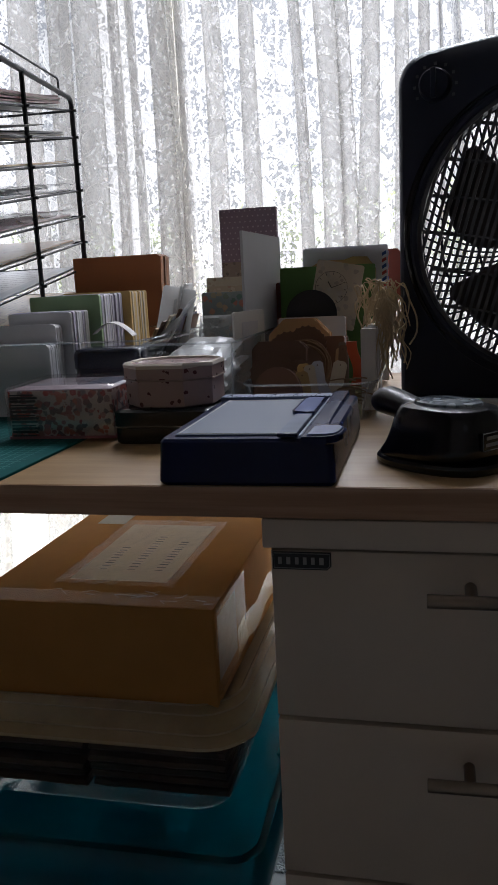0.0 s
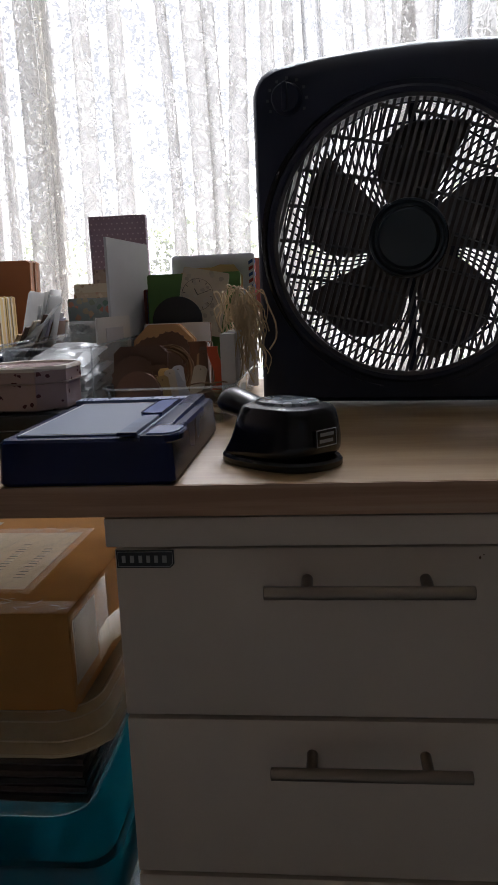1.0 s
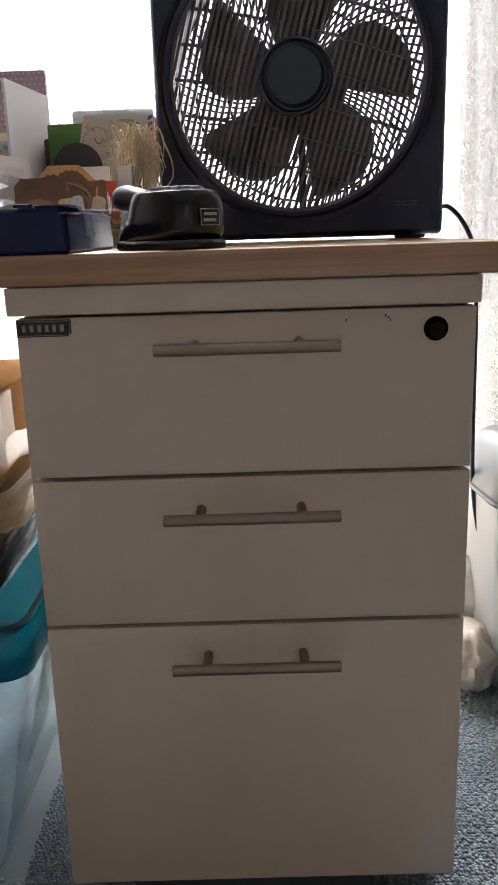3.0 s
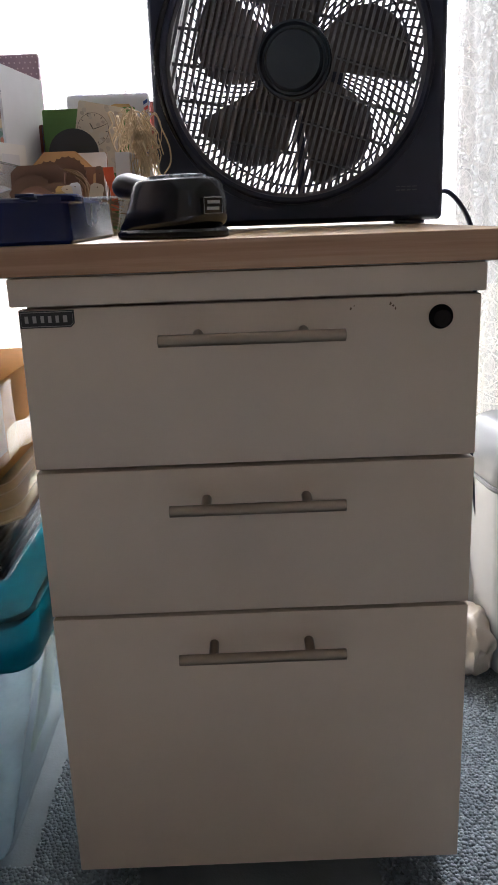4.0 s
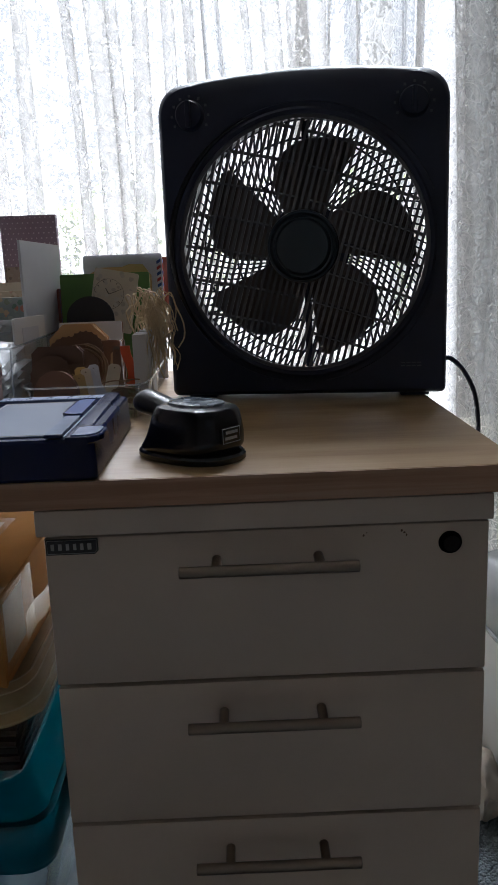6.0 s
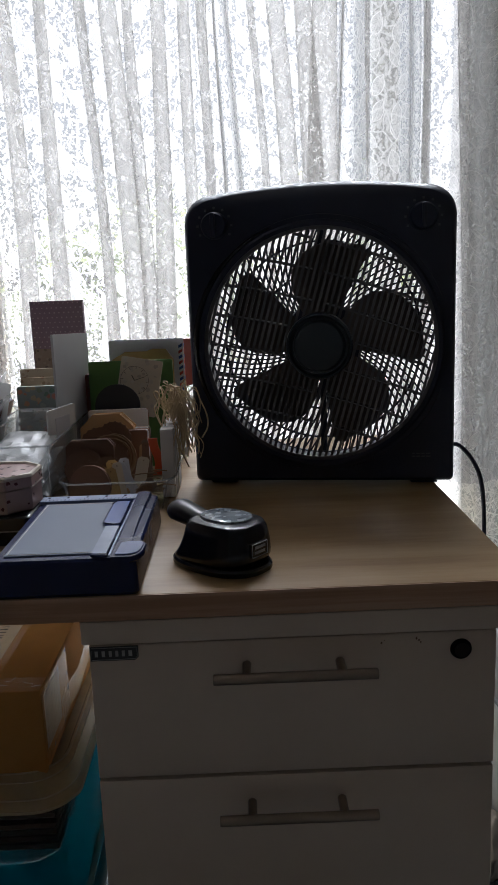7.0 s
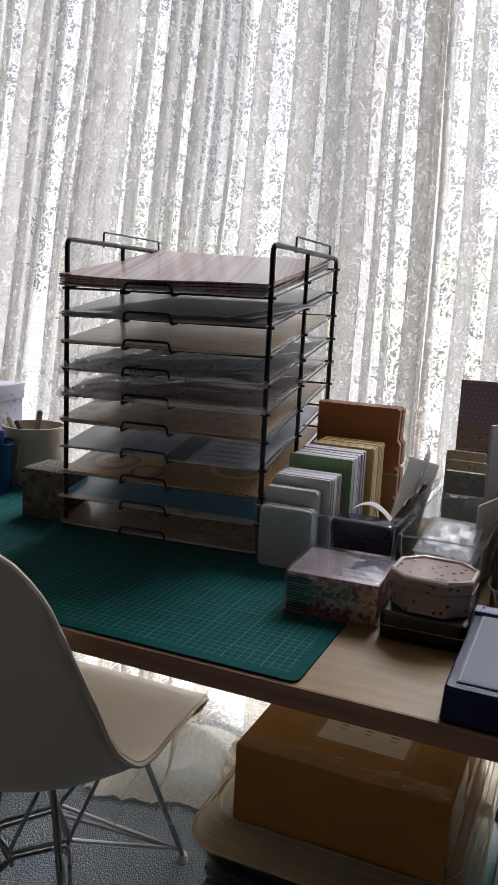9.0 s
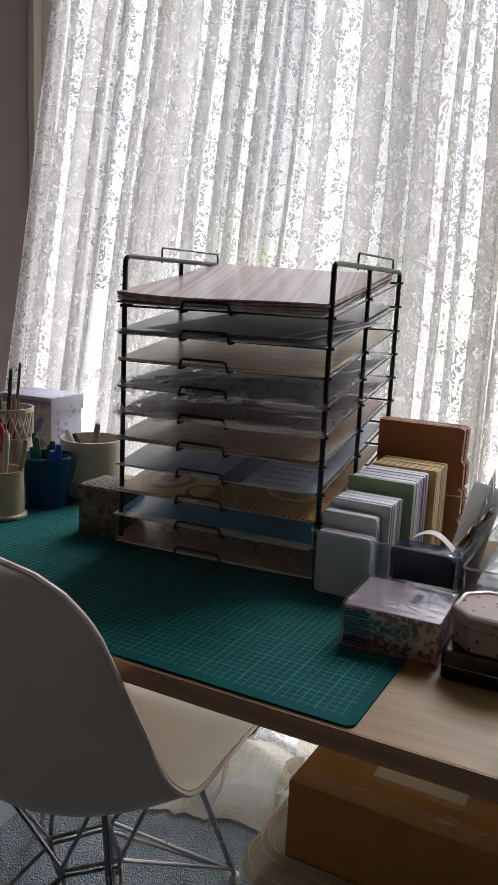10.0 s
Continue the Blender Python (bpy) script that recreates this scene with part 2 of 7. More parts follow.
def dotted(name, base, dot, pitch, radius, axes=(0, 2)):
    """A regular print of small dots."""
    k = Nodes(name, base, 0.6)
    xyz = k.n("SeparateXYZ")
    k.l(k.coords(), xyz.inputs[0])
    u, v = (k.math("DIVIDE", xyz.outputs[a], pitch) for a in axes)
    row = k.math("FLOOR", v)
    u = k.math("MULTIPLY_ADD", row, 0.5, u)
    du, dv = k.math("SUBTRACT", k.math("FRACT", u), 0.5), k.math("SUBTRACT", k.math("FRACT", v), 0.5)
    d = k.math("SQRT", k.math("ADD", k.math("MULTIPLY", du, du), k.math("MULTIPLY", dv, dv)))
    k.color(k.mix(k.math("LESS_THAN", d, radius), k.ramp(k.noise(15), (0.3, tuple(c * 0.85 for c in base)), (0.7, base)), dot))
    return k.m


def printed(name, base, layers, rough=0.35):
    """Printed paper: a soft base with flat shapes laid over it. Each layer is (shape, numbers, colour, strength)."""
    k = Nodes(name, base, rough)
    xyz = k.n("SeparateXYZ")
    k.l(k.coords(), xyz.inputs[0])
    x, y = xyz.outputs[0], xyz.outputs[1]
    col = k.ramp(k.noise(22, 5), (0.3, tuple(c * 0.85 for c in base)), (0.7, tuple(min(0.9, c * 1.15) for c in base)))

    def box(x0, x1, y0, y1):
        return k.math("MULTIPLY", k.math("MULTIPLY", k.math("GREATER_THAN", x, x0), k.math("LESS_THAN", x, x1)), k.math("MULTIPLY", k.math("GREATER_THAN", y, y0), k.math("LESS_THAN", y, y1)))

    for shape, v, colour, strength in layers:
        mask = box(*v[:4]) if shape != "ring" else None
        if shape == "ring":
            dx, dy = k.math("SUBTRACT", x, v[0]), k.math("SUBTRACT", y, v[1])
            d = k.math("SQRT", k.math("ADD", k.math("MULTIPLY", dx, dx), k.math("MULTIPLY", dy, dy)))
            d = k.math("MULTIPLY_ADD", k.noise(60, 2), 0.006, d)
            mask = k.math("MULTIPLY", k.math("GREATER_THAN", d, v[2]), k.math("LESS_THAN", d, v[3]))
        elif shape == "cells":
            h = k.n("TexVoronoi", Scale=v[4], Randomness=0.15)
            k.l(k.coords(), h.inputs["Vector"])
            mask = k.math("MULTIPLY", mask, k.math("LESS_THAN", h.outputs["Distance"], v[5]))
        elif shape == "script":
            row = k.math("GREATER_THAN", k.math("SINE", k.math("MULTIPLY", y, 6.283 / v[4])), 0.25)
            pen = k.math("GREATER_THAN", k.noise(420, 2, 0.5, (1, 0.3, 1)), 0.5)
            mask = k.math("MULTIPLY", mask, k.math("MULTIPLY", row, pen))
        elif shape == "blooms":
            h = k.n("TexVoronoi", Scale=v[4])
            k.l(k.coords(), h.inputs["Vector"])
            wob = k.math("MULTIPLY_ADD", k.noise(v[4] * 4, 3), 0.7, h.outputs["Distance"])
            mask = k.math("MULTIPLY", mask, k.math("LESS_THAN", wob, v[5]))
        col = k.mix(k.math("MULTIPLY", mask, strength), col, colour)
    k.color(col)
    return k.m


def gridded(name, base, line, pitch, half, x0, x1, y0, y1):
    """A cutting mat's printed grid, with a heavier line every fifth."""
    k = Nodes(name, base, 0.78, Specular_IOR_Level=0.1)
    xyz = k.n("SeparateXYZ")
    k.l(k.coords(), xyz.inputs[0])
    marks = []
    for a in (0, 1):
        for step, h in ((pitch, half), (5 * pitch, half * 1.7)):
            q = k.math("DIVIDE", xyz.outputs[a], step)
            d = k.math("ABSOLUTE", k.math("SUBTRACT", q, k.math("ROUND", q)))
            marks.append(k.math("LESS_THAN", d, h / step))
    any_line = k.math("MAXIMUM", k.math("MAXIMUM", marks[0], marks[1]), k.math("MAXIMUM", marks[2], marks[3]))
    inside = 1.0
    for a, lo, hi in ((0, x0, x1), (1, y0, y1)):
        inside = k.math("MULTIPLY", inside, k.math("MULTIPLY", k.math("GREATER_THAN", xyz.outputs[a], lo), k.math("LESS_THAN", xyz.outputs[a], hi)))
    worn = k.ramp(k.noise(30, 5), (0.3, tuple(c * 0.8 for c in base)), (0.7, tuple(c * 1.15 for c in base)))
    k.color(k.mix(k.math("MULTIPLY", k.math("MULTIPLY", any_line, inside), 0.28), worn, line))
    k.bump(k.noise(500, 2), 0.08, 0.0004)
    return k.m


# ---- shapes ----
def cuboid(bm, x0, y0, z0, x1, y1, z1, bevel=0.0, seg=2):
    m = Matrix.Translation(((x0 + x1) / 2, (y0 + y1) / 2, (z0 + z1) / 2)) @ Matrix.Diagonal((abs(x1 - x0), abs(y1 - y0), abs(z1 - z0), 1))
    vs = bmesh.ops.create_cube(bm, size=1, matrix=m)["verts"]
    if bevel:
        es = list({e for v in vs for e in v.link_edges})
        bmesh.ops.bevel(bm, geom=es, offset=bevel, segments=seg, affect="EDGES", profile=0.5)
    return bm


def rounded(w, d, r, n=5, cx=0.0, cy=0.0):
    """Points round a rectangle with rounded corners."""
    pts = []
    for sx, sy, a0 in ((1, 1, 0), (-1, 1, 90), (-1, -1, 180), (1, -1, 270)):
        for i in range(n + 1):
            a = radians(a0 + 90 * i / n)
            pts.append((cx + sx * (w / 2 - r) + r * math.cos(a), cy + sy * (d / 2 - r) + r * math.sin(a)))
    return pts


def loft(bm, rings, cap0=True, cap1=True, closed=True):
    rows = [[bm.verts.new(p) for p in ring] for ring in rings]
    n = len(rows[0])
    for a, b in zip(rows, rows[1:]):
        for i in range(n if closed else n - 1):
            j = (i + 1) % n
            bm.faces.new((a[i], a[j], b[j], b[i]))
    if cap0:
        bm.faces.new(rows[0][::-1])
    if cap1:
        bm.faces.new(rows[-1])
    return bm


def prism(bm, pts, z0, z1, m=None, edge=0.0):
    """A flat shape of points given height, with softened rims."""
    cx, cy = sum(p[0] for p in pts) / len(pts), sum(p[1] for p in pts) / len(pts)
    size = max(math.hypot(p[0] - cx, p[1] - cy) for p in pts)
    k = 1 - edge / size
    ins = [(cx + (x - cx) * k, cy + (y - cy) * k) for x, y in pts]
    levels = [(pts, z0), (pts, z1)] if not edge else [(ins, z0), (pts, z0 + edge), (pts, z1 - edge), (ins, z1)]
    rings = [[(m @ Vector((x, y, z))) if m else (x, y, z) for x, y in ring] for ring, z in levels]
    return loft(bm, rings)


def lathe(bm, profile, n=32, m=None, sx=1.0, sy=1.0):
    rings = []
    for r, z in profile:
        ring = [Vector((max(r, 1e-5) * sx * math.cos(2 * math.pi * i / n), max(r, 1e-5) * sy * math.sin(2 * math.pi * i / n), z)) for i in range(n)]
        rings.append([m @ p for p in ring] if m else ring)
    shut = profile[0][0] < 1e-4, profile[-1][0] < 1e-4
    return loft(bm, rings, *shut)


def wire(bm, pts, r, n=7, closed=False):
    """A round rod along points; r may be one radius or a list."""
    P = [Vector(p) for p in pts]
    rs = r if isinstance(r, (list, tuple)) else [r] * len(P)
    rings, up = [], None
    for i, p in enumerate(P):
        a, b = (P[i - 1], P[(i + 1) % len(P)]) if closed else (P[max(i - 1, 0)], P[min(i + 1, len(P) - 1)])
        d = (b - a).normalized()
        if up is None:
            up = d.orthogonal().normalized()
        up = (up - d * up.dot(d)).normalized() if (up - d * up.dot(d)).length > 1e-4 else d.orthogonal().normalized()
        side = d.cross(up)
        rings.append([p + (up * math.cos(2 * math.pi * k / n) + side * math.sin(2 * math.pi * k / n)) * rs[i] for k in range(n)])
    if closed:
        rings.append(rings[0])
        return loft(bm, rings, False, False)
    return loft(bm, rings)


def curve(pts, n=8):
    """A smooth line through points."""
    P = [Vector(p) for p in pts]
    P = [2 * P[0] - P[1], *P, 2 * P[-1] - P[-2]]
    out = []
    for a, b, c, d in zip(P, P[1:], P[2:], P[3:]):
        for i in range(n):
            t = i / n
            out.append(0.5 * (2 * b + (c - a) * t + (2 * a - 5 * b + 4 * c - d) * t * t + (3 * b - a - 3 * c + d) * t ** 3))
    return out + [P[-2]]


def bend(pts, r=0.01, n=4):
    """A line through points with its corners rounded."""
    P = [Vector(p) for p in pts]
    out = [P[0]]
    for a, b, c in zip(P, P[1:], P[2:]):
        k = min(r, (a - b).length * 0.45, (c - b).length * 0.45)
        s, e = b + (a - b).normalized() * k, b + (c - b).normalized() * k
        out += [s * (1 - t) ** 2 + b * 2 * t * (1 - t) + e * t * t for t in (i / n for i in range(n + 1))]
    return out + [P[-1]]


def part(name, bm, material, parent=None, label="", angle=35):
    """Links a bmesh as one mesh object under a thing or a part."""
    me = bpy.data.meshes.new(name)
    bmesh.ops.recalc_face_normals(bm, faces=bm.faces)
    bm.to_mesh(me)
    bm.free()
    me.shade_smooth()
    me.set_sharp_from_angle(angle=radians(angle))
    for m in material if isinstance(material, (list, tuple)) else [material]:
        me.materials.append(m)
    ob = new(name, me)
    ob.parent = parent
    return tagged(ob, label) if label else ob


def thing(name, label, category, at=(0, 0, 0), turn=0.0, group="", kind="", tilt=(0, 0)):
    ob = new(name)
    ob.empty_display_size = 0.05
    ob.matrix_world = pose(*at, tilt[0], tilt[1], turn)
    return tagged(ob, label, category, group, kind)


def B():
    return bmesh.new()


DESK_Z = 0.725

# ---- room ----
RX0, RX1, RY0, RY1, RZ = -1.62, 2.3, -2.6, 1.0, 2.5
tagged(part("floor", cuboid(B(), RX0 - 0.1, RY0 - 0.1, -0.1, RX1 + 0.1, RY1 + 0.12, 0.0), plain("carpet backing", (0.19, 0.215, 0.23), 0.95, vary=0.2, grain=260, bump=0.5)), "grey-blue looped wool carpet on the floor", "floor", kind="structure")
tagged(part("ceiling", cuboid(B(), RX0 - 0.1, RY0 - 0.1, RZ, RX1 + 0.1, RY1 + 0.12, RZ + 0.1), CEILPAINT), "plain white painted ceiling", "ceiling", kind="structure")
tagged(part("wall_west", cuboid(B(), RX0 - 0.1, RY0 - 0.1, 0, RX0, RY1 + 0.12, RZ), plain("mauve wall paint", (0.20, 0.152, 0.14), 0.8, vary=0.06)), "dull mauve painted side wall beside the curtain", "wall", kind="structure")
tagged(part("wall_east", cuboid(B(), RX1, RY0 - 0.1, 0, RX1 + 0.1, RY1 + 0.12, RZ), WALLPAINT), "plain painted side wall", "wall", kind="structure")
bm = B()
# Unseen window behind the camera, added and sized to light the drawer fronts.
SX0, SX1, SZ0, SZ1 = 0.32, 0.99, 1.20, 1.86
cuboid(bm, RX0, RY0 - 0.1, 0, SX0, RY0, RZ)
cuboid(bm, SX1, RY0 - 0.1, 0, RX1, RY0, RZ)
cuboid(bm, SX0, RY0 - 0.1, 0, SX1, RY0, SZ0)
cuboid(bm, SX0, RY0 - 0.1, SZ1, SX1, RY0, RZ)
tagged(part("wall_south", bm, WALLPAINT), "plain painted wall with an added unseen fill window", "wall", kind="structure")
fill_win = thing("fill_window", "unseen white-framed window added for fill light", "window", (0, RY0 - 0.05, 0), kind="structure")
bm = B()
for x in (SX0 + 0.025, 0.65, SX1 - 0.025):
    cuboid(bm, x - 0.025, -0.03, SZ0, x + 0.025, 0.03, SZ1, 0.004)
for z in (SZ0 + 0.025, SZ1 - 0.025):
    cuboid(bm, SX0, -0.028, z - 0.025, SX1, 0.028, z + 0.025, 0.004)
part("window_frame", bm, FRAMEPAINT, fill_win)
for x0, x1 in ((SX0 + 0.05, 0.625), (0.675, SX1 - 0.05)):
    part("pane", cuboid(B(), x0, -0.003, SZ0 + 0.05, x1, 0.003, SZ1 - 0.05), GLASS, fill_win).visible_shadow = False
WX0, WX1, WZ0, WZ1 = -1.6, 1.5, 0.06, 2.42
bm = B()
cuboid(bm, RX0, RY1, 0, WX0, RY1 + 0.12, RZ)
cuboid(bm, WX1, RY1, 0, RX1, RY1 + 0.12, RZ)
cuboid(bm, WX0, RY1, WZ1, WX1, RY1 + 0.12, RZ)
cuboid(bm, WX0, RY1, 0, WX1, RY1 + 0.12, WZ0)
tagged(part("wall_north", bm, WALLPAINT), "painted window wall hidden behind lace curtains", "wall", kind="structure")
win = thing("window_1", "full-height white-framed window behind lace curtains", "window", (0, RY1 + 0.06, 0), kind="structure")
bm = B()
for x in (WX0 + 0.025, -0.5, 0.5, WX1 - 0.025):
    cuboid(bm, x - 0.025, -0.03, WZ0, x + 0.025, 0.03, WZ1, 0.004)
for z in (WZ0 + 0.025, WZ1 - 0.025):
    cuboid(bm, WX0, -0.028, z - 0.025, WX1, 0.028, z + 0.025, 0.004)
part("window_frame", bm, FRAMEPAINT, win)
for x0, x1 in ((WX0 + 0.05, -0.525), (-0.475, 0.475), (0.525, WX1 - 0.05)):
    part("pane", cuboid(B(), x0, -0.003, WZ0 + 0.05, x1, 0.003, WZ1 - 0.05), GLASS, win).visible_shadow = False

# ---- outside ----
tagged(part("ground", cuboid(B(), -80, -80, -0.6, 80, 150, -0.25), plain("pale gravel", (0.38, 0.37, 0.32), 0.9, vary=0.3, grain=6)), "pale gravelled ground outside the window", "ground", kind="structure")
LEAF = Nodes("garden leaf", (0.07, 0.12, 0.03), 0.5)
geo = LEAF.n("NewGeometry")
LEAF.color(LEAF.ramp(geo.outputs["Random Per Island"], (0.0, (0.10, 0.15, 0.05)), (0.6, (0.17, 0.22, 0.08)), (1.0, (0.27, 0.29, 0.12))))
lit, mixed = LEAF.n("BsdfTranslucent"), LEAF.n("MixShader")
mixed.inputs[0].default_value = 0.6
lit.inputs[0].default_value = (0.42, 0.48, 0.20, 1)
LEAF.l(LEAF.b.outputs[0], mixed.inputs[1])
LEAF.l(lit.outputs[0], mixed.inputs[2])
LEAF.l(mixed.outputs[0], LEAF.t.nodes["Material Output"].inputs[0])
BARK = plain("garden bark", (0.12, 0.09, 0.06), 0.9, vary=0.3, grain=80, bump=0.4)


def shrub(name, label, category, x, y, h, r, seed, leaves=900):
    """A trunk with limbs and a crown of separate leaves in uneven clumps."""
    rnd = random.Random(seed)
    top = thing(name, label, category, (x, y, -0.25), group="garden plants")
    bm = B()
    wire(bm, curve([(0, 0, 0), (0.03, 0.02, h * 0.3), (-0.02, 0.03, h * 0.6), (0.02, 0, h * 0.85)], 4), [0.022 * h / 2 * (1 - 0.06 * i) for i in range(13)], 8)
    clumps = []
    for i in range(9):
        a, t = rnd.uniform(0, 6.28), rnd.uniform(0.3, 0.95)
        tip = Vector((r * 0.75 * math.cos(a) * rnd.uniform(0.4, 1), r * 0.75 * math.sin(a) * rnd.uniform(0.4, 1), h * t))
        wire(bm, [(0, 0, h * t * 0.6), tip * 0.6 + Vector((0, 0, h * t * 0.3)), tip], [0.02, 0.014, 0.006], 5)
        clumps.append((tip, r * rnd.uniform(0.3, 0.55)))
    part("trunk", bm, BARK, top)
    vs, fs = [], []
    for i in range(leaves):
        c, cr = rnd.choice(clumps)
        p = c + Vector((rnd.gauss(0, 0.5), rnd.gauss(0, 0.5), rnd.gauss(0, 0.5))) * cr
        e = Euler((rnd.uniform(-1, 1), rnd.uniform(-1, 1), rnd.uniform(0, 6.28))).to_matrix()
        s = rnd.uniform(0.04, 0.09)
        k = len(vs)
        vs += [p + e @ Vector(q) * s for q in ((-1, 0, 0), (0, 0.45, 0.12), (1, 0, 0), (0, -0.45, 0.12))]
        fs.append((k, k + 1, k + 2, k + 3))
    me = bpy.data.meshes.new("crown")
    me.from_pydata(vs, [], fs)
    me.materials.append(LEAF.m)
    ob = new("crown", me)
    ob.parent = top
    return top


for i, (x, y, h, r) in enumerate(((-1.2, 8.5, 2.0, 0.9), (0.3, 7.6, 1.9, 0.9), (1.2, 8.0, 2.3, 1.1), (2.2, 9.0, 1.8, 0.9), (-2.4, 8.2, 1.6, 0.9), (-3.6, 9.5, 2.1, 1.0), (-0.3, 12.0, 2.9, 1.3), (3.4, 8.6, 1.7, 1.0), (4.6, 11.0, 2.4, 1.1), (-5.0, 9.0, 1.9, 1.1), (-7.0, 11.0, 2.6, 1.4))):
    shrub("garden_shrub", "leafy green garden shrub outside the window", "shrub", x, y, h * 0.82, r, 40 + i, 2600)


# ---- curtains ----
HEM = lace_material("cream hem tape", (0.96, 0.90, 0.74), 0.5, 0.9, 0.9)
# Denser lower lace, its cloth lightened to glow beneath the desk.
BORDER_LIT = lace_material("dense lightened lace border", (0.92, 0.90, 0.85), 0.50, 0.78, 0.85)
DENSE = lace_material("heaped lace cloth", (0.82, 0.78, 0.69), 0.78, 0.9, 0.6)


def curtain(name, label, x0, x1, y, folds, seed, material, amp=0.03, lean=(0.0, 0.0), z1=1.93, pile=0.12, full=1.0):
    """A gathered lace drop in overlapping pleats, its hem heaped on the floor; UV runs along the cloth itself."""
    rnd = random.Random(seed)
    n_up, n_low, per = 22, 14, 16
    nx = folds * per
    over = [rnd.choice((0.6, 1.5, 2.3, 3.0, 3.7, 4.4, 5.2)) * rnd.uniform(0.85, 1.15) * full for _ in range(folds + 2)]
    deep = [rnd.uniform(0.6, 1.25) for _ in range(folds + 2)]
    wide = [rnd.uniform(0.35, 2.0) for _ in range(folds)]
    total = sum(wide)
    starts = [sum(wide[:i]) / total for i in range(folds + 1)]
    drift = [rnd.uniform(-0.6, 0.6) for _ in range(folds + 2)]
    bm = B()
    uvl = bm.loops.layers.uv.new("UVMap")
    grid, cloth, down = [], [], []
    levels = [(z1 * (1 - k / n_up) + 0.10 * k / n_up, 0.0) for k in range(n_up + 1)] + [(0.10 * (1 - k / n_low) ** 1.5 + 0.012, k / n_low) for k in range(1, n_low + 1)]
    run_down = 0.0
    for k, (z, w) in enumerate(levels):
        v = z / z1
        row, run, last, s = [], [], None, 0.0
        for i in range(nx + 1):
            f, frac = min(i // per, folds - 1), i / per - min(i // per, folds - 1)
            a = 2 * math.pi * frac
            mixw = 0.5 - 0.5 * math.cos(math.pi * frac)
            ov = over[f] * (1 - mixw) + over[f + 1] * mixw
            dp = deep[f] * (1 - mixw) + deep[f + 1] * mixw
            lam = (x1 - x0) * wide[f] / total
            u = starts[f] + frac * wide[f] / total
            wave = 0.35 * math.sin(2.4 * v + 9 * u + seed) + drift[f] * (1 - v)
            x = x0 + (x1 - x0) * u + lam / 6.283 * ov * math.sin(a + wave) * (0.8 + 0.35 * (1 - v))
            x += (lean[0] * (1 - u) + lean[1] * u) * (1 - v)
            x += 0.12 * noise.noise(Vector((u * 6.0, seed * 1.7, 0.0))) * (1 - v) + 0.022 * noise.noise(Vector((u * 11.0, v * 2.6, seed)))
            x = max(x, -1.6 + 0.02 * frac)
            yy = y + amp * dp * math.cos(a + wave) * (0.75 + 0.45 * (1 - v)) + 0.006 * math.sin(3 * a + 5 * v + seed)
            zz = z
            if w:
                q = noise.noise(Vector((u * (x1 - x0) * 6 + seed, w * 1.8, seed)))
                q2 = noise.noise(Vector((u * (x1 - x0) * 14, w * 3.6, seed + 4)))
                yy += (y - yy) * 0.8 * w - pile * w * (1 + 0.6 * q)
                x += (x0 + (x1 - x0) * u + lean[0] * (1 - u) + lean[1] * u + 0.03 * q2 - x) * 0.75 * w
                zz = 0.012 + (z - 0.012) * 0.55 + 0.12 * max(0.0, 0.5 + q + 0.7 * q2) * math.sin(math.pi * min(1, 0.25 + w * 0.75))
            p = Vector((x, yy, zz))
            if last is not None:
                s += math.hypot(p.x - last.x, p.y - last.y)
            last = p
            row.append(bm.verts.new(p))
            run.append(s)
        if grid:
            run_down += (row[nx // 2].co - grid[-1][nx // 2].co).length
        grid.append(row)
        cloth.append(run)
        down.append(run_down)
    for j in range(len(grid) - 1):
        for i in range(nx):
            f = bm.faces.new((grid[j][i], grid[j][i + 1], grid[j + 1][i + 1], grid[j + 1][i]))
            f.material_index = 1 if j >= n_up + 1 else 2 if levels[j][0] < 0.66 else 0
            for lp, (jj, ii) in zip(f.loops, ((j, i), (j, i + 1), (j + 1, i + 1), (j + 1, i))):
                lp[uvl].uv = (cloth[8][ii], -down[jj])
    return tagged(part(name, bm, material, None, label, 180), category="curtain", group="lace curtains")


CLOTH = [LACE, DENSE, BORDER_LIT]
curtain("lace_curtain", "white floral lace curtain gathered in soft folds beside the wall", -1.36, -0.30, 0.845, 23, 3, CLOTH, 0.03, lean=(-0.36, 0.03), pile=0.2)
curtain("lace_curtain", "white floral lace curtain with bright open folds behind the fan", -0.34, 0.63, 0.865, 20, 8, CLOTH, 0.034, lean=(-0.03, 0.03))
curtain("lace_curtain", "white floral lace curtain hanging almost flat beside the desk", 0.60, 1.5, 0.845, 9, 21, CLOTH, 0.010, full=0.22)
LINING = Nodes("cream lining cloth", (0.50, 0.48, 0.44), 0.9)
LINING.color(LINING.ramp(LINING.noise(7, 4), (0.3, (0.50, 0.49, 0.47)), (0.7, (0.60, 0.59, 0.57)))).bump(LINING.noise(900, 2), 0.1, 0.0004)
back_, mixed_ = LINING.n("BsdfTranslucent"), LINING.n("MixShader")
mixed_.inputs[0].default_value = 0.55
back_.inputs[0].default_value = (0.47, 0.47, 0.46, 1)
LINING.l(LINING.b.outputs[0], mixed_.inputs[1])
LINING.l(back_.outputs[0], mixed_.inputs[2])
LINING.l(mixed_.outputs[0], LINING.t.nodes["Material Output"].inputs[0])
bm = B()
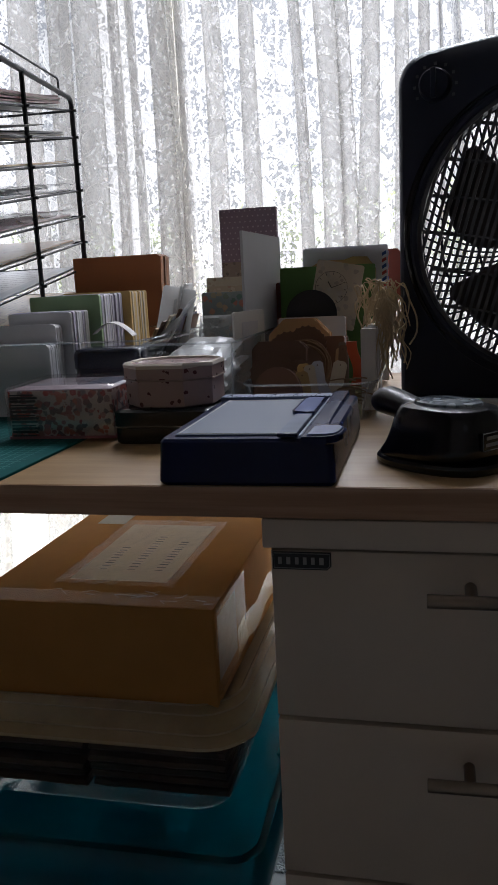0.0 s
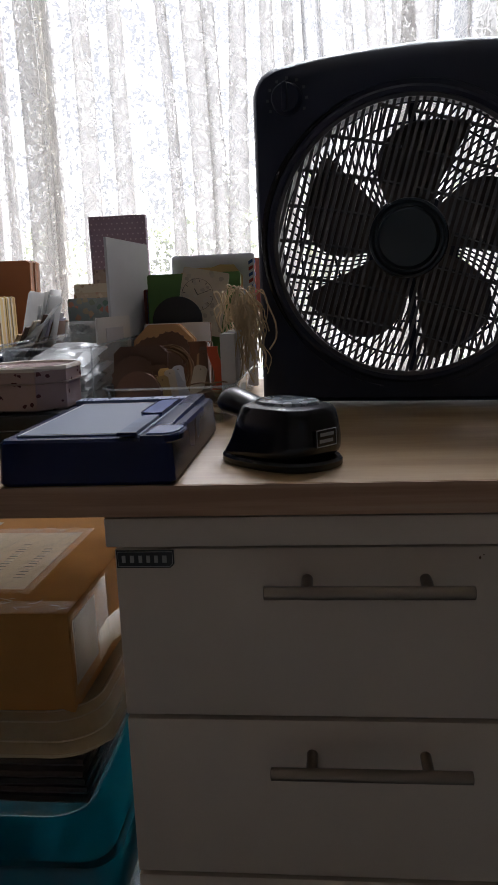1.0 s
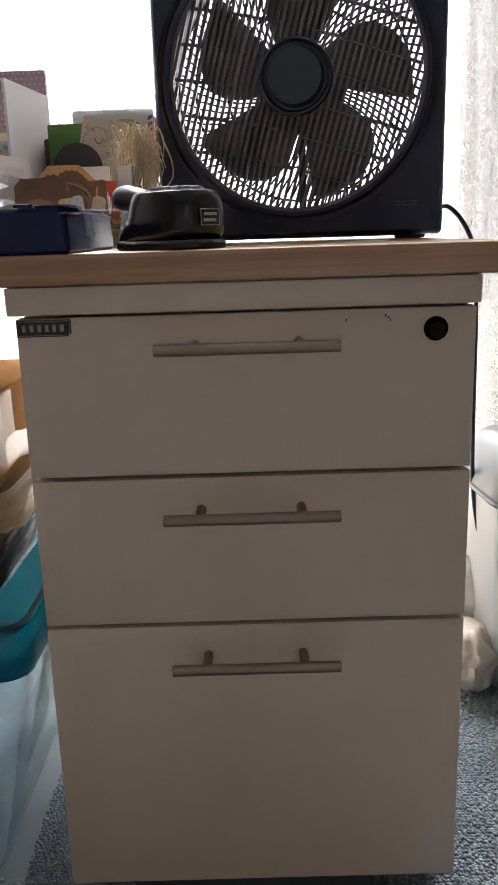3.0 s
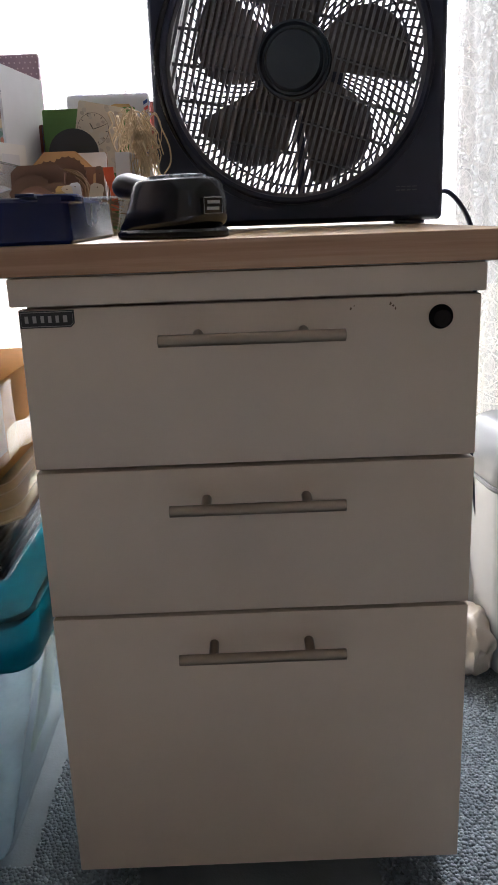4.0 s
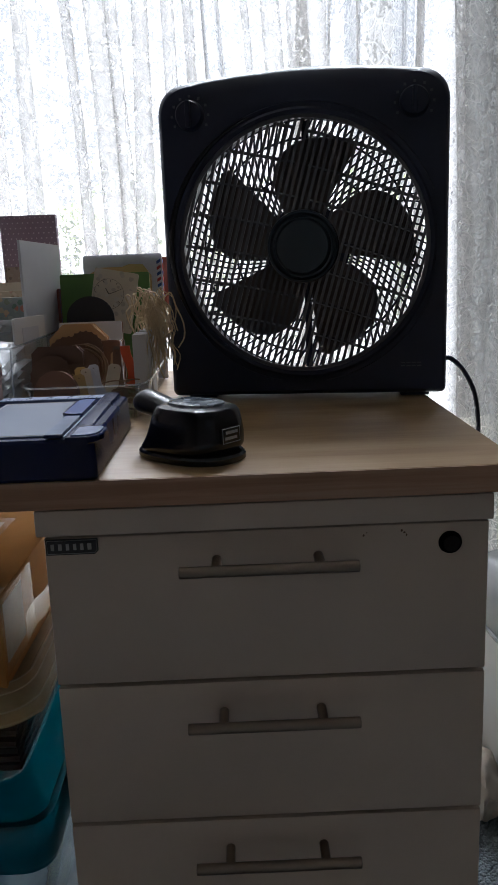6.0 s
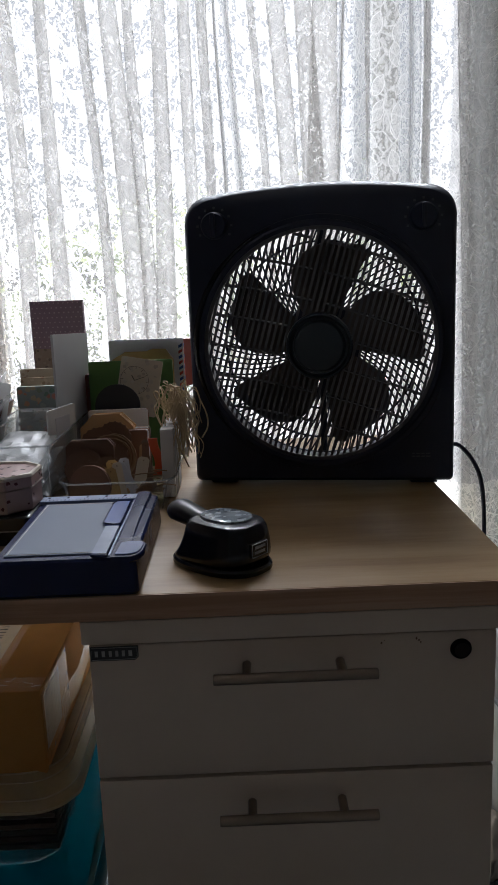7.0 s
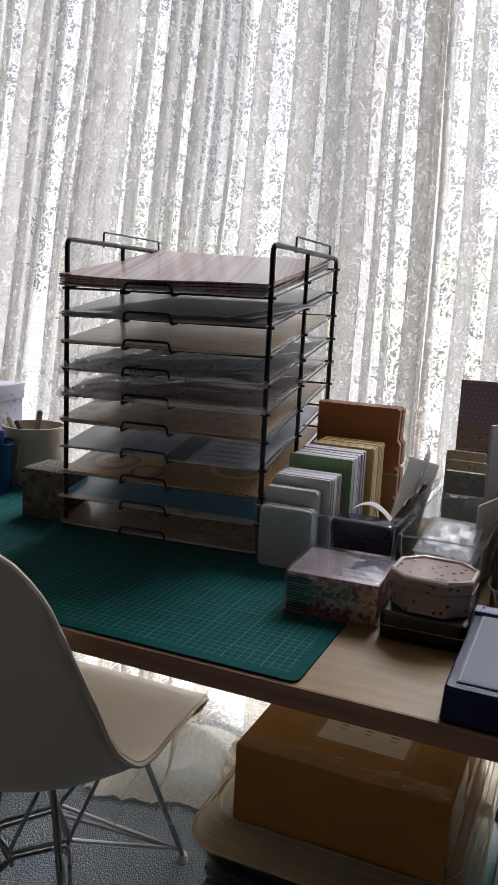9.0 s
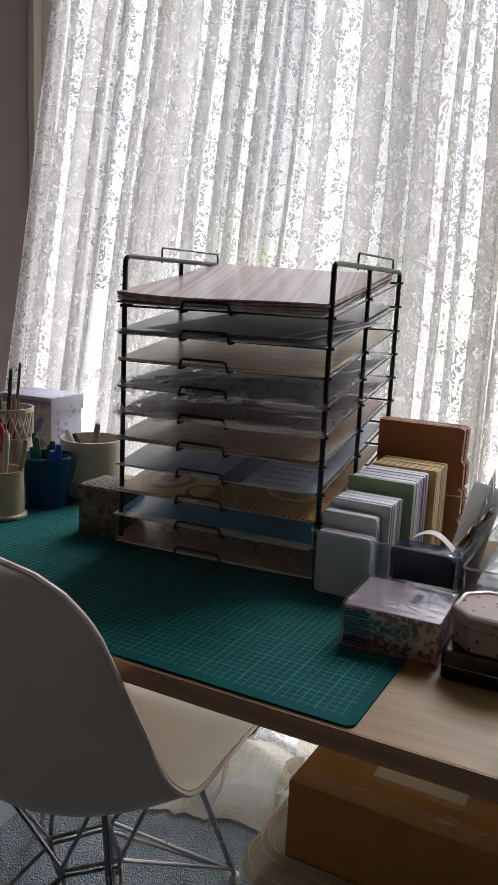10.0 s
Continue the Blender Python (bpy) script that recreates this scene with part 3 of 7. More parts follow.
loft(bm, [[(0.625 + 0.011 * i, 0.945 + 0.012 * math.sin(i * 0.55) + 0.004 * math.sin(i * 1.7) + d_, z) for i in range(81)] + [(0.625 + 0.011 * i, 0.947 + 0.012 * math.sin(i * 0.55) + 0.004 * math.sin(i * 1.7) + d_, z) for i in range(80, -1, -1)] for z, d_ in ((0.02, 0.004), (0.8, -0.002), (1.4, 0.002), (1.93, 0.0))])
tagged(part("lining_curtain", bm, LINING.m, None, "pale cream lining curtain hanging behind the lace", 60), category="curtain", group="lining curtains")
bm = B()
loft(bm, [[(-0.331 + 0.008 * math.sin(z * 3), 0.916, z), (-0.319 + 0.008 * math.sin(z * 3), 0.916, z), (-0.319 + 0.008 * math.sin(z * 3), 0.9145, z), (-0.331 + 0.008 * math.sin(z * 3), 0.9145, z)] for z in [0.05 + 0.134 * i for i in range(15)]])
tagged(part("curtain_hem", bm, HEM), "cream selvedge strip where two lace drops meet", "curtain hem", kind="structure")
# Rod and drops end low, out of view; the open strip above adds light.
rod = thing("curtain_rod", "slim white curtain rod across the window", "curtain rod", (0, 0.85, 1.94), kind="structure")
part("pole", wire(B(), [(-1.6, 0, 0), (2.28, 0, 0)], 0.011, 12), FRAMEPAINT, rod)

# ---- desk and drawer pedestal ----
desk = thing("desk", "light beech laminate desk with a square front edge", "desk", (0, 0, 0))
part("desktop", cuboid(B(), -1.5, -0.006, 0.698, 0.448, 0.755, DESK_Z, 0.0015), DESK, desk)
part("edge_band", cuboid(B(), -1.5, -0.0075, 0.6985, 0.4485, -0.006, DESK_Z - 0.0008), EDGE, desk, "darker beech edge band")
# Unseen white sheet added below the top to bounce light onto the parcel.
part("bounce_sheet", cuboid(B(), -1.498, 0.0, 0.6968, 0.4465, 0.7535, 0.6979), plain("white bounce sheet", (0.80, 0.78, 0.74), 0.6, vary=0.05), desk, "unseen white sheet added under the top to bounce light")
part("end_panel", cuboid(B(), -1.5, 0.04, 0, -1.472, 0.74, 0.6965, 0.0015), DESK, desk)
ped = thing("drawer_pedestal", "cream three-drawer pedestal with brushed bar handles under the desk", "drawer unit", (0, 0, 0))
PW = 0.4185
part("body", cuboid(B(), 0.003, 0.02, 0.05, PW - 0.003, 0.41, 0.67, 0.001), CREAM, ped)
part("top_rail", cuboid(B(), -0.006, -0.005, 0.6715, PW + 0.003, 0.42, 0.6966, 0.0015), CREAM, ped)
fronts = []
for z0, z1, hz in ((0.5175, 0.6685, 0.640), (0.3625, 0.5135, 0.481), (0.0505, 0.3585, 0.325)):
    dr = part("drawer_front", cuboid(B(), 0.0, 0.0, z0, PW, 0.018, z1, 0.0012), CREAM, ped)
    fronts.append(dr)
    bm = B()
    wire(bm, [(0.127, -0.028, hz), (0.1275, -0.028, hz), (0.2915, -0.028, hz), (0.292, -0.028, hz)], [0.0048, 0.0055, 0.0055, 0.0048], 16)
    part("handle", bm, NICKEL, dr, "brushed nickel bar handle")
    for x in (0.161, 0.257):
        part("handle_post", wire(B(), [(x, 0.0, hz + 0.001), (x, -0.028, hz + 0.001)], 0.0048, 12), NICKEL, dr)
for x in (0.07, 0.35):
    for y in (0.07, 0.35):
        part("caster", lathe(B(), [(0.0, -0.009), (0.02, -0.009), (0.023, -0.006), (0.023, 0.006), (0.02, 0.009), (0.0, 0.009)], 18, pose(x, y, 0.023, 0, 90, 20)), BLACK, ped)
        part("caster_stem", wire(B(), [(x, y, 0.02), (x, y, 0.051)], 0.009, 10), BLACK, ped)
# name plate: a black plate with light strokes in place of the maker's letters
plate = part("name_plate", prism(B(), [(0.0015, 0.6522), (0.047, 0.6522), (0.0505, 0.6555), (0.0505, 0.6675), (0.0015, 0.6675)], -0.0012, 0.0, Matrix(((1, 0, 0, 0), (0, 0, 1, 0), (0, 1, 0, 0), (0, 0, 0, 1)))), plain("black name plate", (0.012, 0.012, 0.012), 0.35), fronts[0], "small black maker's plate with pale lettering bars")
XZ = Matrix(((1, 0, 0, 0), (0, 0, 1, 0), (0, 1, 0, 0), (0, 0, 0, 1)))
bm = B()
for x, w in ((0.0055, 0.0052), (0.0125, 0.0055), (0.0198, 0.0050), (0.0265, 0.0050), (0.0332, 0.0050), (0.0398, 0.0062)):
    cuboid(bm, x + w * 0.12, -0.0016, 0.6568, x + w * 0.72, -0.0012, 0.6630)
part("pale_bars", bm, LETTER, plate)
part("plate_border", wire(B(), [(0.0028, -0.0013, 0.6535), (0.0468, -0.0013, 0.6535), (0.0493, -0.0013, 0.656), (0.0493, -0.0013, 0.6663), (0.0028, -0.0013, 0.6663)], 0.00035, 4, True), LETTER, plate)
# Low near-black discs put the shade of an open lock hole into colour.
lock = part("lock_hole", lathe(B(), [(0.0, 0.0005), (0.0098, 0.0005), (0.0100, 0.0016), (0.0108, 0.0016), (0.0112, 0.0)], 32, pose(0.382, 0.0, 0.649, 90)), plain("lock hole shade", (0.006, 0.005, 0.005), 0.9, Specular_IOR_Level=0.05), fronts[0], "round dark lock hole")
part("lock_barrel", lathe(B(), [(0.0, 0.0011), (0.0075, 0.0011), (0.008, 0.0004)], 24, pose(0.3835, -0.0002, 0.6475, 90)), plain("shaded lock barrel", (0.016, 0.011, 0.009), 0.6, 0.0, Specular_IOR_Level=0.2), lock)
SCUFF = plain("brown scuff", (0.16, 0.10, 0.06), 0.8)
for x, z, w, h in ((0.336, 0.6625, 0.002, 0.0035), (0.3385, 0.6605, 0.0025, 0.002), (0.3405, 0.658, 0.0015, 0.003), (0.300, 0.659, 0.002, 0.003), (0.303, 0.6615, 0.0012, 0.0012)):
    part("scuff_mark", prism(B(), [(x - w / 2, z - h * 0.3), (x + w * 0.1, z - h / 2), (x + w / 2, z), (x + w * 0.2, z + h / 2), (x - w * 0.4, z + h * 0.2)], -0.0004, 0.0, XZ), SCUFF, fronts[0])

# ---- fan ----
fan = thing("box_fan", "black square box fan with round slatted grille and five blades", "fan", (0.282, 0.393, DESK_Z), -9.0)
FW, FH, FR, FZ = 0.385, 0.437, 0.167, 0.207


def fan_outline():
    pts = []
    for i in range(9):
        a = radians(90 * i / 8)
        pts.append((FW / 2 - 0.042 + 0.042 * math.cos(a), FH - 0.053 + 0.042 * math.sin(a)))
    for i in range(1, 8):
        x = (FW / 2 - 0.042) * (1 - 2 * i / 8)
        pts.append((x, FH - 0.011 + 0.011 * (1 - (x / (FW / 2 - 0.042)) ** 2)))
    for i in range(9):
        a = radians(90 + 90 * i / 8)
        pts.append((-FW / 2 + 0.042 + 0.042 * math.cos(a), FH - 0.053 + 0.042 * math.sin(a)))
    for cx, a0 in ((-1, 180), (1, 270)):
        for i in range(5):
            a = radians(a0 + 90 * i / 4)
            pts.append((cx * (FW / 2 - 0.008) + 0.008 * math.cos(a), 0.012 + 0.008 * math.sin(a)))
    return pts


def ring_to(pts, r, y, cz):
    """Points on a circle in the same directions as pts from the centre."""
    return [(r * math.cos(a), y, cz + r * math.sin(a)) for a in (math.atan2(z - cz, x) for x, z in pts)]


OUT = fan_outline()
fine = []
for (x0, z0), (x1, z1) in zip(OUT, OUT[1:] + OUT[:1]):
    n = max(1, int(math.hypot(x1 - x0, z1 - z0) / 0.010))
    fine += [(x0 + (x1 - x0) * i / n, z0 + (z1 - z0) * i / n) for i in range(n)]


def scaled(k, y):
    """The outline at one depth; the face leans back along its top edge."""
    out = []
    for x, z in fine:
        z_ = FZ + (z - FZ) * k
        out.append((x * k, y + (0.012 * min(1.0, max(0.0, (z_ - FH + 0.026) / 0.022)) if y < 0.03 else 0.0), z_))
    return out


rings = [ring_to(fine, FR + 0.010, 0.098, FZ), scaled(0.955, 0.102), scaled(0.98, 0.096), scaled(1.0, 0.075), scaled(1.0, 0.022), scaled(0.994, 0.009), scaled(0.975, 0.002), scaled(0.962, 0.0), scaled(0.89, 0.0)]
rings += [ring_to(fine, FR + r, y, FZ) for r, y in ((0.017, 0.0), (0.0165, 0.002), (0.010, 0.002), (0.0095, -0.004), (0.006, -0.007), (0.001, -0.006), (0.0, 0.0), (0.010, 0.098))]
part("housing", loft(B(), rings, False, False), BLACK, fan)
for x in (-0.15, 0.15):
    part("foot", cuboid(B(), x - 0.02, 0.015, 0.0, x + 0.02, 0.085, 0.008, 0.002), BLACK, fan)
# Added glossy crescent puts the ring's left highlight into shape.
part("rim_highlight", wire(B(), [((FR + 0.0135) * math.cos(a), -0.001, FZ + (FR + 0.0135) * math.sin(a)) for a in [radians(112 + 110 * i / 30) for i in range(31)]], [0.0005 + 0.0042 * math.sin(math.pi * i / 30) for i in range(31)], 8), GLOSSBLACK, fan)
part("hub_cap", lathe(B(), [(0.0, 0.013), (0.034, 0.0125), (0.0365, 0.010), (0.038, 0.004), (0.041, 0.004), (0.044, 0.009), (0.047, 0.008), (0.048, 0.003), (0.048, -0.006), (0.0, -0.006)], 48, pose(0, 0.0, FZ, 90)), plain("hub plastic", (0.028, 0.044, 0.060), 0.38), fan, "round dark hub cap")
# leaning parallel slats, each a flat bar across the round opening
lean = radians(74)
d, nrm = Vector((math.cos(lean), 0, math.sin(lean))), Vector((-math.sin(lean), 0, math.cos(lean)))
SLAT = plain("grille plastic", (0.14, 0.14, 0.15), 0.32, vary=0.2)
grille = part("grille_ring", lathe(B(), [(FR + 0.001, 0.004), (FR - 0.004, 0.004), (FR - 0.004, -0.004), (FR + 0.001, -0.004), (FR + 0.001, 0.004)], 64, pose(0, 0.002, FZ, 90)), SLAT, fan)
step = 0.0084
for i in range(-19, 20):
    off = i * step
    if abs(off) > FR - 0.006:
        continue
    half = math.sqrt((FR - 0.001) ** 2 - off * off)
    spans = [(-half, half)]
    if abs(off) < 0.044:
        gap = math.sqrt(0.046 ** 2 - off * off)
        spans = [(-half, -gap), (gap, half)]
    for s0, s1 in spans:
        bm = B()
        for y0, y1, w in ((0.001, 0.010, 0.0020),):
            ring = []
            for s in (s0, s1):
                c = Vector((0, 0, FZ)) + nrm * off + d * s
                ring.append([c + nrm * w + Vector((0, y0, 0)), c + nrm * w * 0.5 + Vector((0.0, y1, 0)), c - nrm * w * 0.5 + Vector((0.0, y1, 0)), c - nrm * w + Vector((0, y0, 0))])
            loft(bm, ring)
        part("slat", bm, SLAT, grille)
# a few thicker bowed bars tie the slats together
for k in range(-3, 4):
    off = k * 0.044 + 0.006
    pts = [(x, off - 0.27 * x + 0.012 * (1 - (x / 0.17) ** 2)) for x in [-0.17 + 0.34 * j / 40 for j in range(41)]]
    for side in (-1, 1):
        run = [(x, 0.0065, FZ + z) for x, z in pts if x * side > 0 and 0.047 ** 2 < x * x + z * z < (FR - 0.002) ** 2]
        if len(run) > 1:
            part("cross_bar", wire(B(), run, 0.0023, 5), SLAT, grille)
# rear grille: swept spokes and rings
bm = B()
for i in range(90):
    a0 = 2 * math.pi * i / 90
    wire(bm, [((0.03 + (FR - 0.018) * s / 5) * math.cos(a0 - 0.45 * s / 5), 0.092, FZ + (0.03 + (FR - 0.018) * s / 5) * math.sin(a0 - 0.45 * s / 5)) for s in range(6)], 0.0017, 4)
for r in (0.06, 0.105, 0.151, 0.176):
    wire(bm, [(r * math.cos(2 * math.pi * i / 64), 0.090, FZ + r * math.sin(2 * math.pi * i / 64)) for i in range(64)], 0.002, 4, True)
part("rear_grille", bm, BLACK, fan)
part("motor_strut", cuboid(B(), -0.005, 0.082, FZ - FR - 0.006, 0.005, 0.088, FZ + FR + 0.006, 0.001), BLACK, fan, "upright strut behind the blades")
part("motor_mount", lathe(B(), [(0.0, -0.004), (0.060, -0.004), (0.062, 0.0), (0.060, 0.004), (0.0, 0.004)], 36, pose(0, 0.086, FZ, 90)), BLACK, fan)
part("motor", lathe(B(), [(0.0, -0.035), (0.036, -0.035), (0.04, -0.03), (0.04, 0.02), (0.0, 0.02)], 28, pose(0, 0.055, FZ, 90)), BLADE, fan)
# each blade: one straight edge with a tight corner, the other bulging and rounded off towards the tip
for i in range(5):
    a = radians(277 + 72 * i)
    top, bot = [], []
    nu, nv = 12, 18
    for v in range(nv + 1):
        t = (v / nv) ** 0.8
        r = FR * (0.22 + 0.70 * t)
        wide = radians(float(np.interp(r / FR, [0.22, 0.35, 0.5, 0.62, 0.72, 0.8, 0.86, 0.895, 0.915, 0.92], [58, 60, 58, 54.5, 49, 42, 33, 24, 14, 8])))
        trim = radians(float(np.interp(r / FR, [0.22, 0.84, 0.89, 0.915, 0.92], [0, 0, 0.8, 2.5, 5])))
        rt, rb = [], []
        for u in range(nu + 1):
            w = u / nu
            ang = a + trim + (wide - trim) * w
            y = 0.036 + 0.030 * w * (0.55 + 0.45 * t)
            rt.append((r * math.cos(ang), y, FZ + r * math.sin(ang)))
            rb.append((r * math.cos(ang), y + 0.002, FZ + r * math.sin(ang)))
        top.append(rt)
        bot.append(rb)
    part("blade", loft(B(), [t_ + b_[::-1] for t_, b_ in zip(top, bot)]), BLADE, fan, "", 60)
TICK = plain("faint print", (0.11, 0.12, 0.14), 0.5)
for x, z in ((-0.146, 0.381), (0.146, 0.381)):
    k = part("dial", lathe(B(), [(0.0, 0.012), (0.0165, 0.012), (0.018, 0.010), (0.0195, 0.0), (0.0, 0.0)], 32, pose(x, 0.0, z, 90)), BLACK, fan, "black control dial")
    part("dial_grip", cuboid(B(), x - 0.003, -0.020, z - 0.0165, x + 0.003, -0.011, z + 0.0165, 0.0012), BLACK, k)
    bm = B()
    for j in range(9):
        a = radians(-30 + 240 * j / 8)
        cuboid(bm, x + 0.0245 * math.cos(a) - 0.0016, -0.0006, z + 0.0245 * math.sin(a) - 0.0016, x + 0.0245 * math.cos(a) + 0.0016, 0.0002, z + 0.0245 * math.sin(a) + 0.0016)
    part("dial_marks", bm, TICK, k)
bm = B()
for x, w in ((0.131, 0.005), (0.1378, 0.0055), (0.1450, 0.005), (0.1518, 0.0060)):
    cuboid(bm, x, -0.0005, 0.0425, x + w, 0.0003, 0.0440)
    cuboid(bm, x, -0.0005, 0.0470, x + w, 0.0003, 0.0482)
part("badge_bars", bm, TICK, fan, "faint grey badge on the housing")
bm = B()
wire(bm, curve([(0.474, 0.455, 0.757), (0.499, 0.452, 0.766), (0.527, 0.452, 0.735), (0.541, 0.452, 0.690), (0.548, 0.46, 0.6), (0.556, 0.48, 0.45), (0.566, 0.5, 0.33), (0.581, 0.5, 0.239), (0.612, 0.5, 0.125), (0.66, 0.56, 0.03), (0.72, 0.68, 0.006)], 8), 0.0034, 8)
cord = tagged(part("power_cord", bm, BLACK), "black fan power cord hanging down beside the desk", "cable")

# ---- paper trimmer ----
cut = thing("paper_trimmer", "navy blue compact paper trimmer with a pale grey cutting bed", "paper trimmer", (-0.0175, -0.007, DESK_Z))
bm = B()
loft(bm, [[(x, y, z) for x, y in rounded(0.149 - k, 0.243 - k, 0.006, 4, 0, 0.1215)] for z, k in ((0.0, 0.004), (0.003, 0.0), (0.036, 0.004), (0.0385, 0.008))])
part("base", bm, NAVY, cut)
part("cutting_bed", prism(B(), rounded(0.104, 0.190, 0.002, 3, -0.0105, 0.111), 0.0385, 0.0400, None, 0.0005), plain("grey cutting bed", (0.085, 0.108, 0.16), 0.5, vary=0.06, Specular_IOR_Level=0.35), cut, "pale grey plastic cutting bed")
bm = B()
wire(bm, [(x, y, 0.0401) for x, y in rounded(0.099, 0.184, 0.002, 3, -0.0105, 0.111)], 0.0004, 4, True)
part("bed_border", bm, LETTER, cut, "thin pale border line")
rule = part("ruler", prism(B(), rounded(0.128, 0.022, 0.002, 3, -0.009, 0.222), 0.0385, 0.0425, None, 0.0006), plain("blue-grey ruler", (0.15, 0.19, 0.31), 0.4), cut, "blue-grey ruler strip with dark marks")
bm = B()
for i in range(25):
    x = -0.066 + 0.0048 * i
    cuboid(bm, x, 0.2125, 0.0425, x + 0.0007, 0.2125 + (0.009 if i % 5 == 0 else 0.005), 0.0428)
for i in range(5):
    cuboid(bm, -0.065 + 0.024 * i, 0.224, 0.0425, -0.062 + 0.024 * i, 0.229, 0.0428)
part("ruler_marks", bm, NAVY, rule)
GREYBED = plain("worn clear guide", (0.30, 0.34, 0.44), 0.2, vary=0.3, grain=90)
# sloping arm along the side, falling away outwards
bm = B()
loft(bm, [[(0.0475, y, 0.030), (0.0475, y, 0.0420 + h), (0.0530, y, 0.0428 + h), (0.0625 + e, y, 0.0418 + h), (0.0735 + e, y, 0.012), (0.0735 + e, y, 0.004)] for y, h, e in ((0.046, -0.002, 0.0), (0.09, -0.001, -0.001), (0.16, 0.0, -0.001), (0.225, 0.001, 0.0), (0.240, 0.001, 0.0))])
part("cutter_arm", bm, NAVY, cut, "navy blade arm along the side")
part("blade_strip", cuboid(B(), 0.0448, 0.004, 0.0385, 0.0470, 0.236, 0.0412), plain("blued steel", (0.16, 0.19, 0.27), 0.3, 0.6), cut)
guard = part("guard", prism(B(), [(0.0440, 0.198), (0.0440, 0.104), (0.037, 0.101), (0.0265, 0.105), (0.0225, 0.112), (0.0225, 0.186), (0.0255, 0.196), (0.032, 0.199)], 0.0400, 0.0436, None, 0.001), plain("pale blue guard", (0.07, 0.11, 0.30), 0.28), cut, "smooth blue paper guard")
part("guard_rim", wire(B(), [(x, y, 0.0434) for x, y in ((0.0435, 0.197), (0.0435, 0.104), (0.037, 0.1015), (0.0268, 0.1055), (0.0230, 0.112), (0.0230, 0.186), (0.0258, 0.1955), (0.032, 0.1985))], 0.0011, 5, True), NAVY, guard)
part("guard_plate", prism(B(), rounded(0.0150, 0.092, 0.0015, 3, 0.0355, 0.052), 0.0400, 0.0430, None, 0.0006), GREYBED, cut, "scuffed silver guide strip")
part("plate_stop", cuboid(B(), 0.0275, 0.0025, 0.0400, 0.0440, 0.0055, 0.0432, 0.0006), NAVY, cut)
bm = B()
loft(bm, [[(x, y, z) for x, y in ((0.0475, -0.0005), (0.0675 + e, -0.001), (0.0745 + e, 0.004), (0.0790 + e, 0.016), (0.0800 + e, 0.038), (0.0755 + e, 0.048 + e), (0.0640, 0.048 + e), (0.0475, 0.044))] for z, e in ((0.034, -0.002), (0.0355, 0.0), (0.0395, 0.0), (0.0410, -0.0012))])
handle = part("handle", bm, NAVY, cut, "rounded navy press handle")
part("handle_web", cuboid(B(), 0.0475, 0.002, 0.004, 0.0715, 0.046, 0.034, 0.003), NAVY, handle)
part("handle_pad", prism(B(), [(0.0515, 0.004), (0.0655, 0.0035), (0.0725, 0.008), (0.0762, 0.018), (0.0770, 0.036), (0.0740, 0.0435), (0.0600, 0.0435), (0.0530, 0.040)], 0.0408, 0.0422, None, 0.0008), plain("grip pad", (0.03, 0.055, 0.17), 0.45), handle, "slate blue grip pad")

# ---- punch ----
punch = thing("craft_punch", "glossy black lever craft punch on the desk", "paper punch", (0.138, 0.075, DESK_Z), -42)
punch.scale = (0.95, 0.95, 1.0)
bm = B()


def egg(w, d, cx, cy, n=36, p=2.4):
    pts = []
    for i in range(n):
        a = 2 * math.pi * i / n
        c, s = math.cos(a), math.sin(a)
        pts.append((cx + w * math.copysign(abs(c) ** (2 / p), c), cy + d * math.copysign(abs(s) ** (2 / p), s)))
    return pts


loft(bm, [[(x, y, z) for x, y in egg(w, d, cx, 0)] for z, w, d, cx in ((0.0, 0.061, 0.041, 0.0), (0.0015, 0.063, 0.043, 0.0), (0.006, 0.063, 0.043, 0.0), (0.0085, 0.061, 0.041, 0.0), (0.0095, 0.056, 0.037, -0.002))])
part("base", bm, GLOSSBLACK, punch)
bm = B()
loft(bm, [[(x, y, z) for x, y in egg(w, d, cx, 0, p=2.8)] for z, w, d, cx in ((0.0092, 0.054, 0.0385, -0.004), (0.0125, 0.0555, 0.040, 0.0005), (0.016, 0.055, 0.0398, 0.0035), (0.022, 0.0535, 0.039, 0.006), (0.030, 0.0515, 0.0378, 0.008), (0.040, 0.049, 0.036, 0.009), (0.048, 0.0465, 0.0345, 0.0095), (0.0522, 0.043, 0.032, 0.010), (0.0543, 0.036, 0.026, 0.010))])
body = part("body", bm, GLOSSBLACK, punch)
bm = B()
loft(bm, [[(x, y, z) for x, y in egg(w, d, 0.010, 0, p=2.2)] for z, w, d in ((0.0540, 0.033, 0.025), (0.0565, 0.032, 0.024), (0.0575, 0.028, 0.020))])
# Pale blots put window reflections into the cap's dark mottled colour.
part("press_cap", bm, blots("smoked cap with painted reflections", (0.20, 0.23, 0.26), [(0.52, 0.57, 0.62), (0.30, 0.34, 0.38), (0.04, 0.05, 0.06)], 130, 0.06, 0.9, 0.5), body, "smoked glossy press cap with reflections in its colour")
bm = B()
loft(bm, [[Vector((cx, w * math.cos(a), z + h * math.sin(a))) for a in [2 * math.pi * i / 16 for i in range(16)]] for cx, z, w, h in ((-0.016, 0.043, 0.018, 0.011), (-0.032, 0.045, 0.0165, 0.0115), (-0.048, 0.048, 0.0170, 0.0125), (-0.062, 0.0505, 0.0178, 0.0130), (-0.070, 0.0505, 0.0165, 0.0120), (-0.0755, 0.0500, 0.0125, 0.0092), (-0.078, 0.0495, 0.006, 0.0045))])
part("lever", bm, plain("satin black lever", (0.016, 0.017, 0.02), 0.3), punch, "rounded satin black lever")
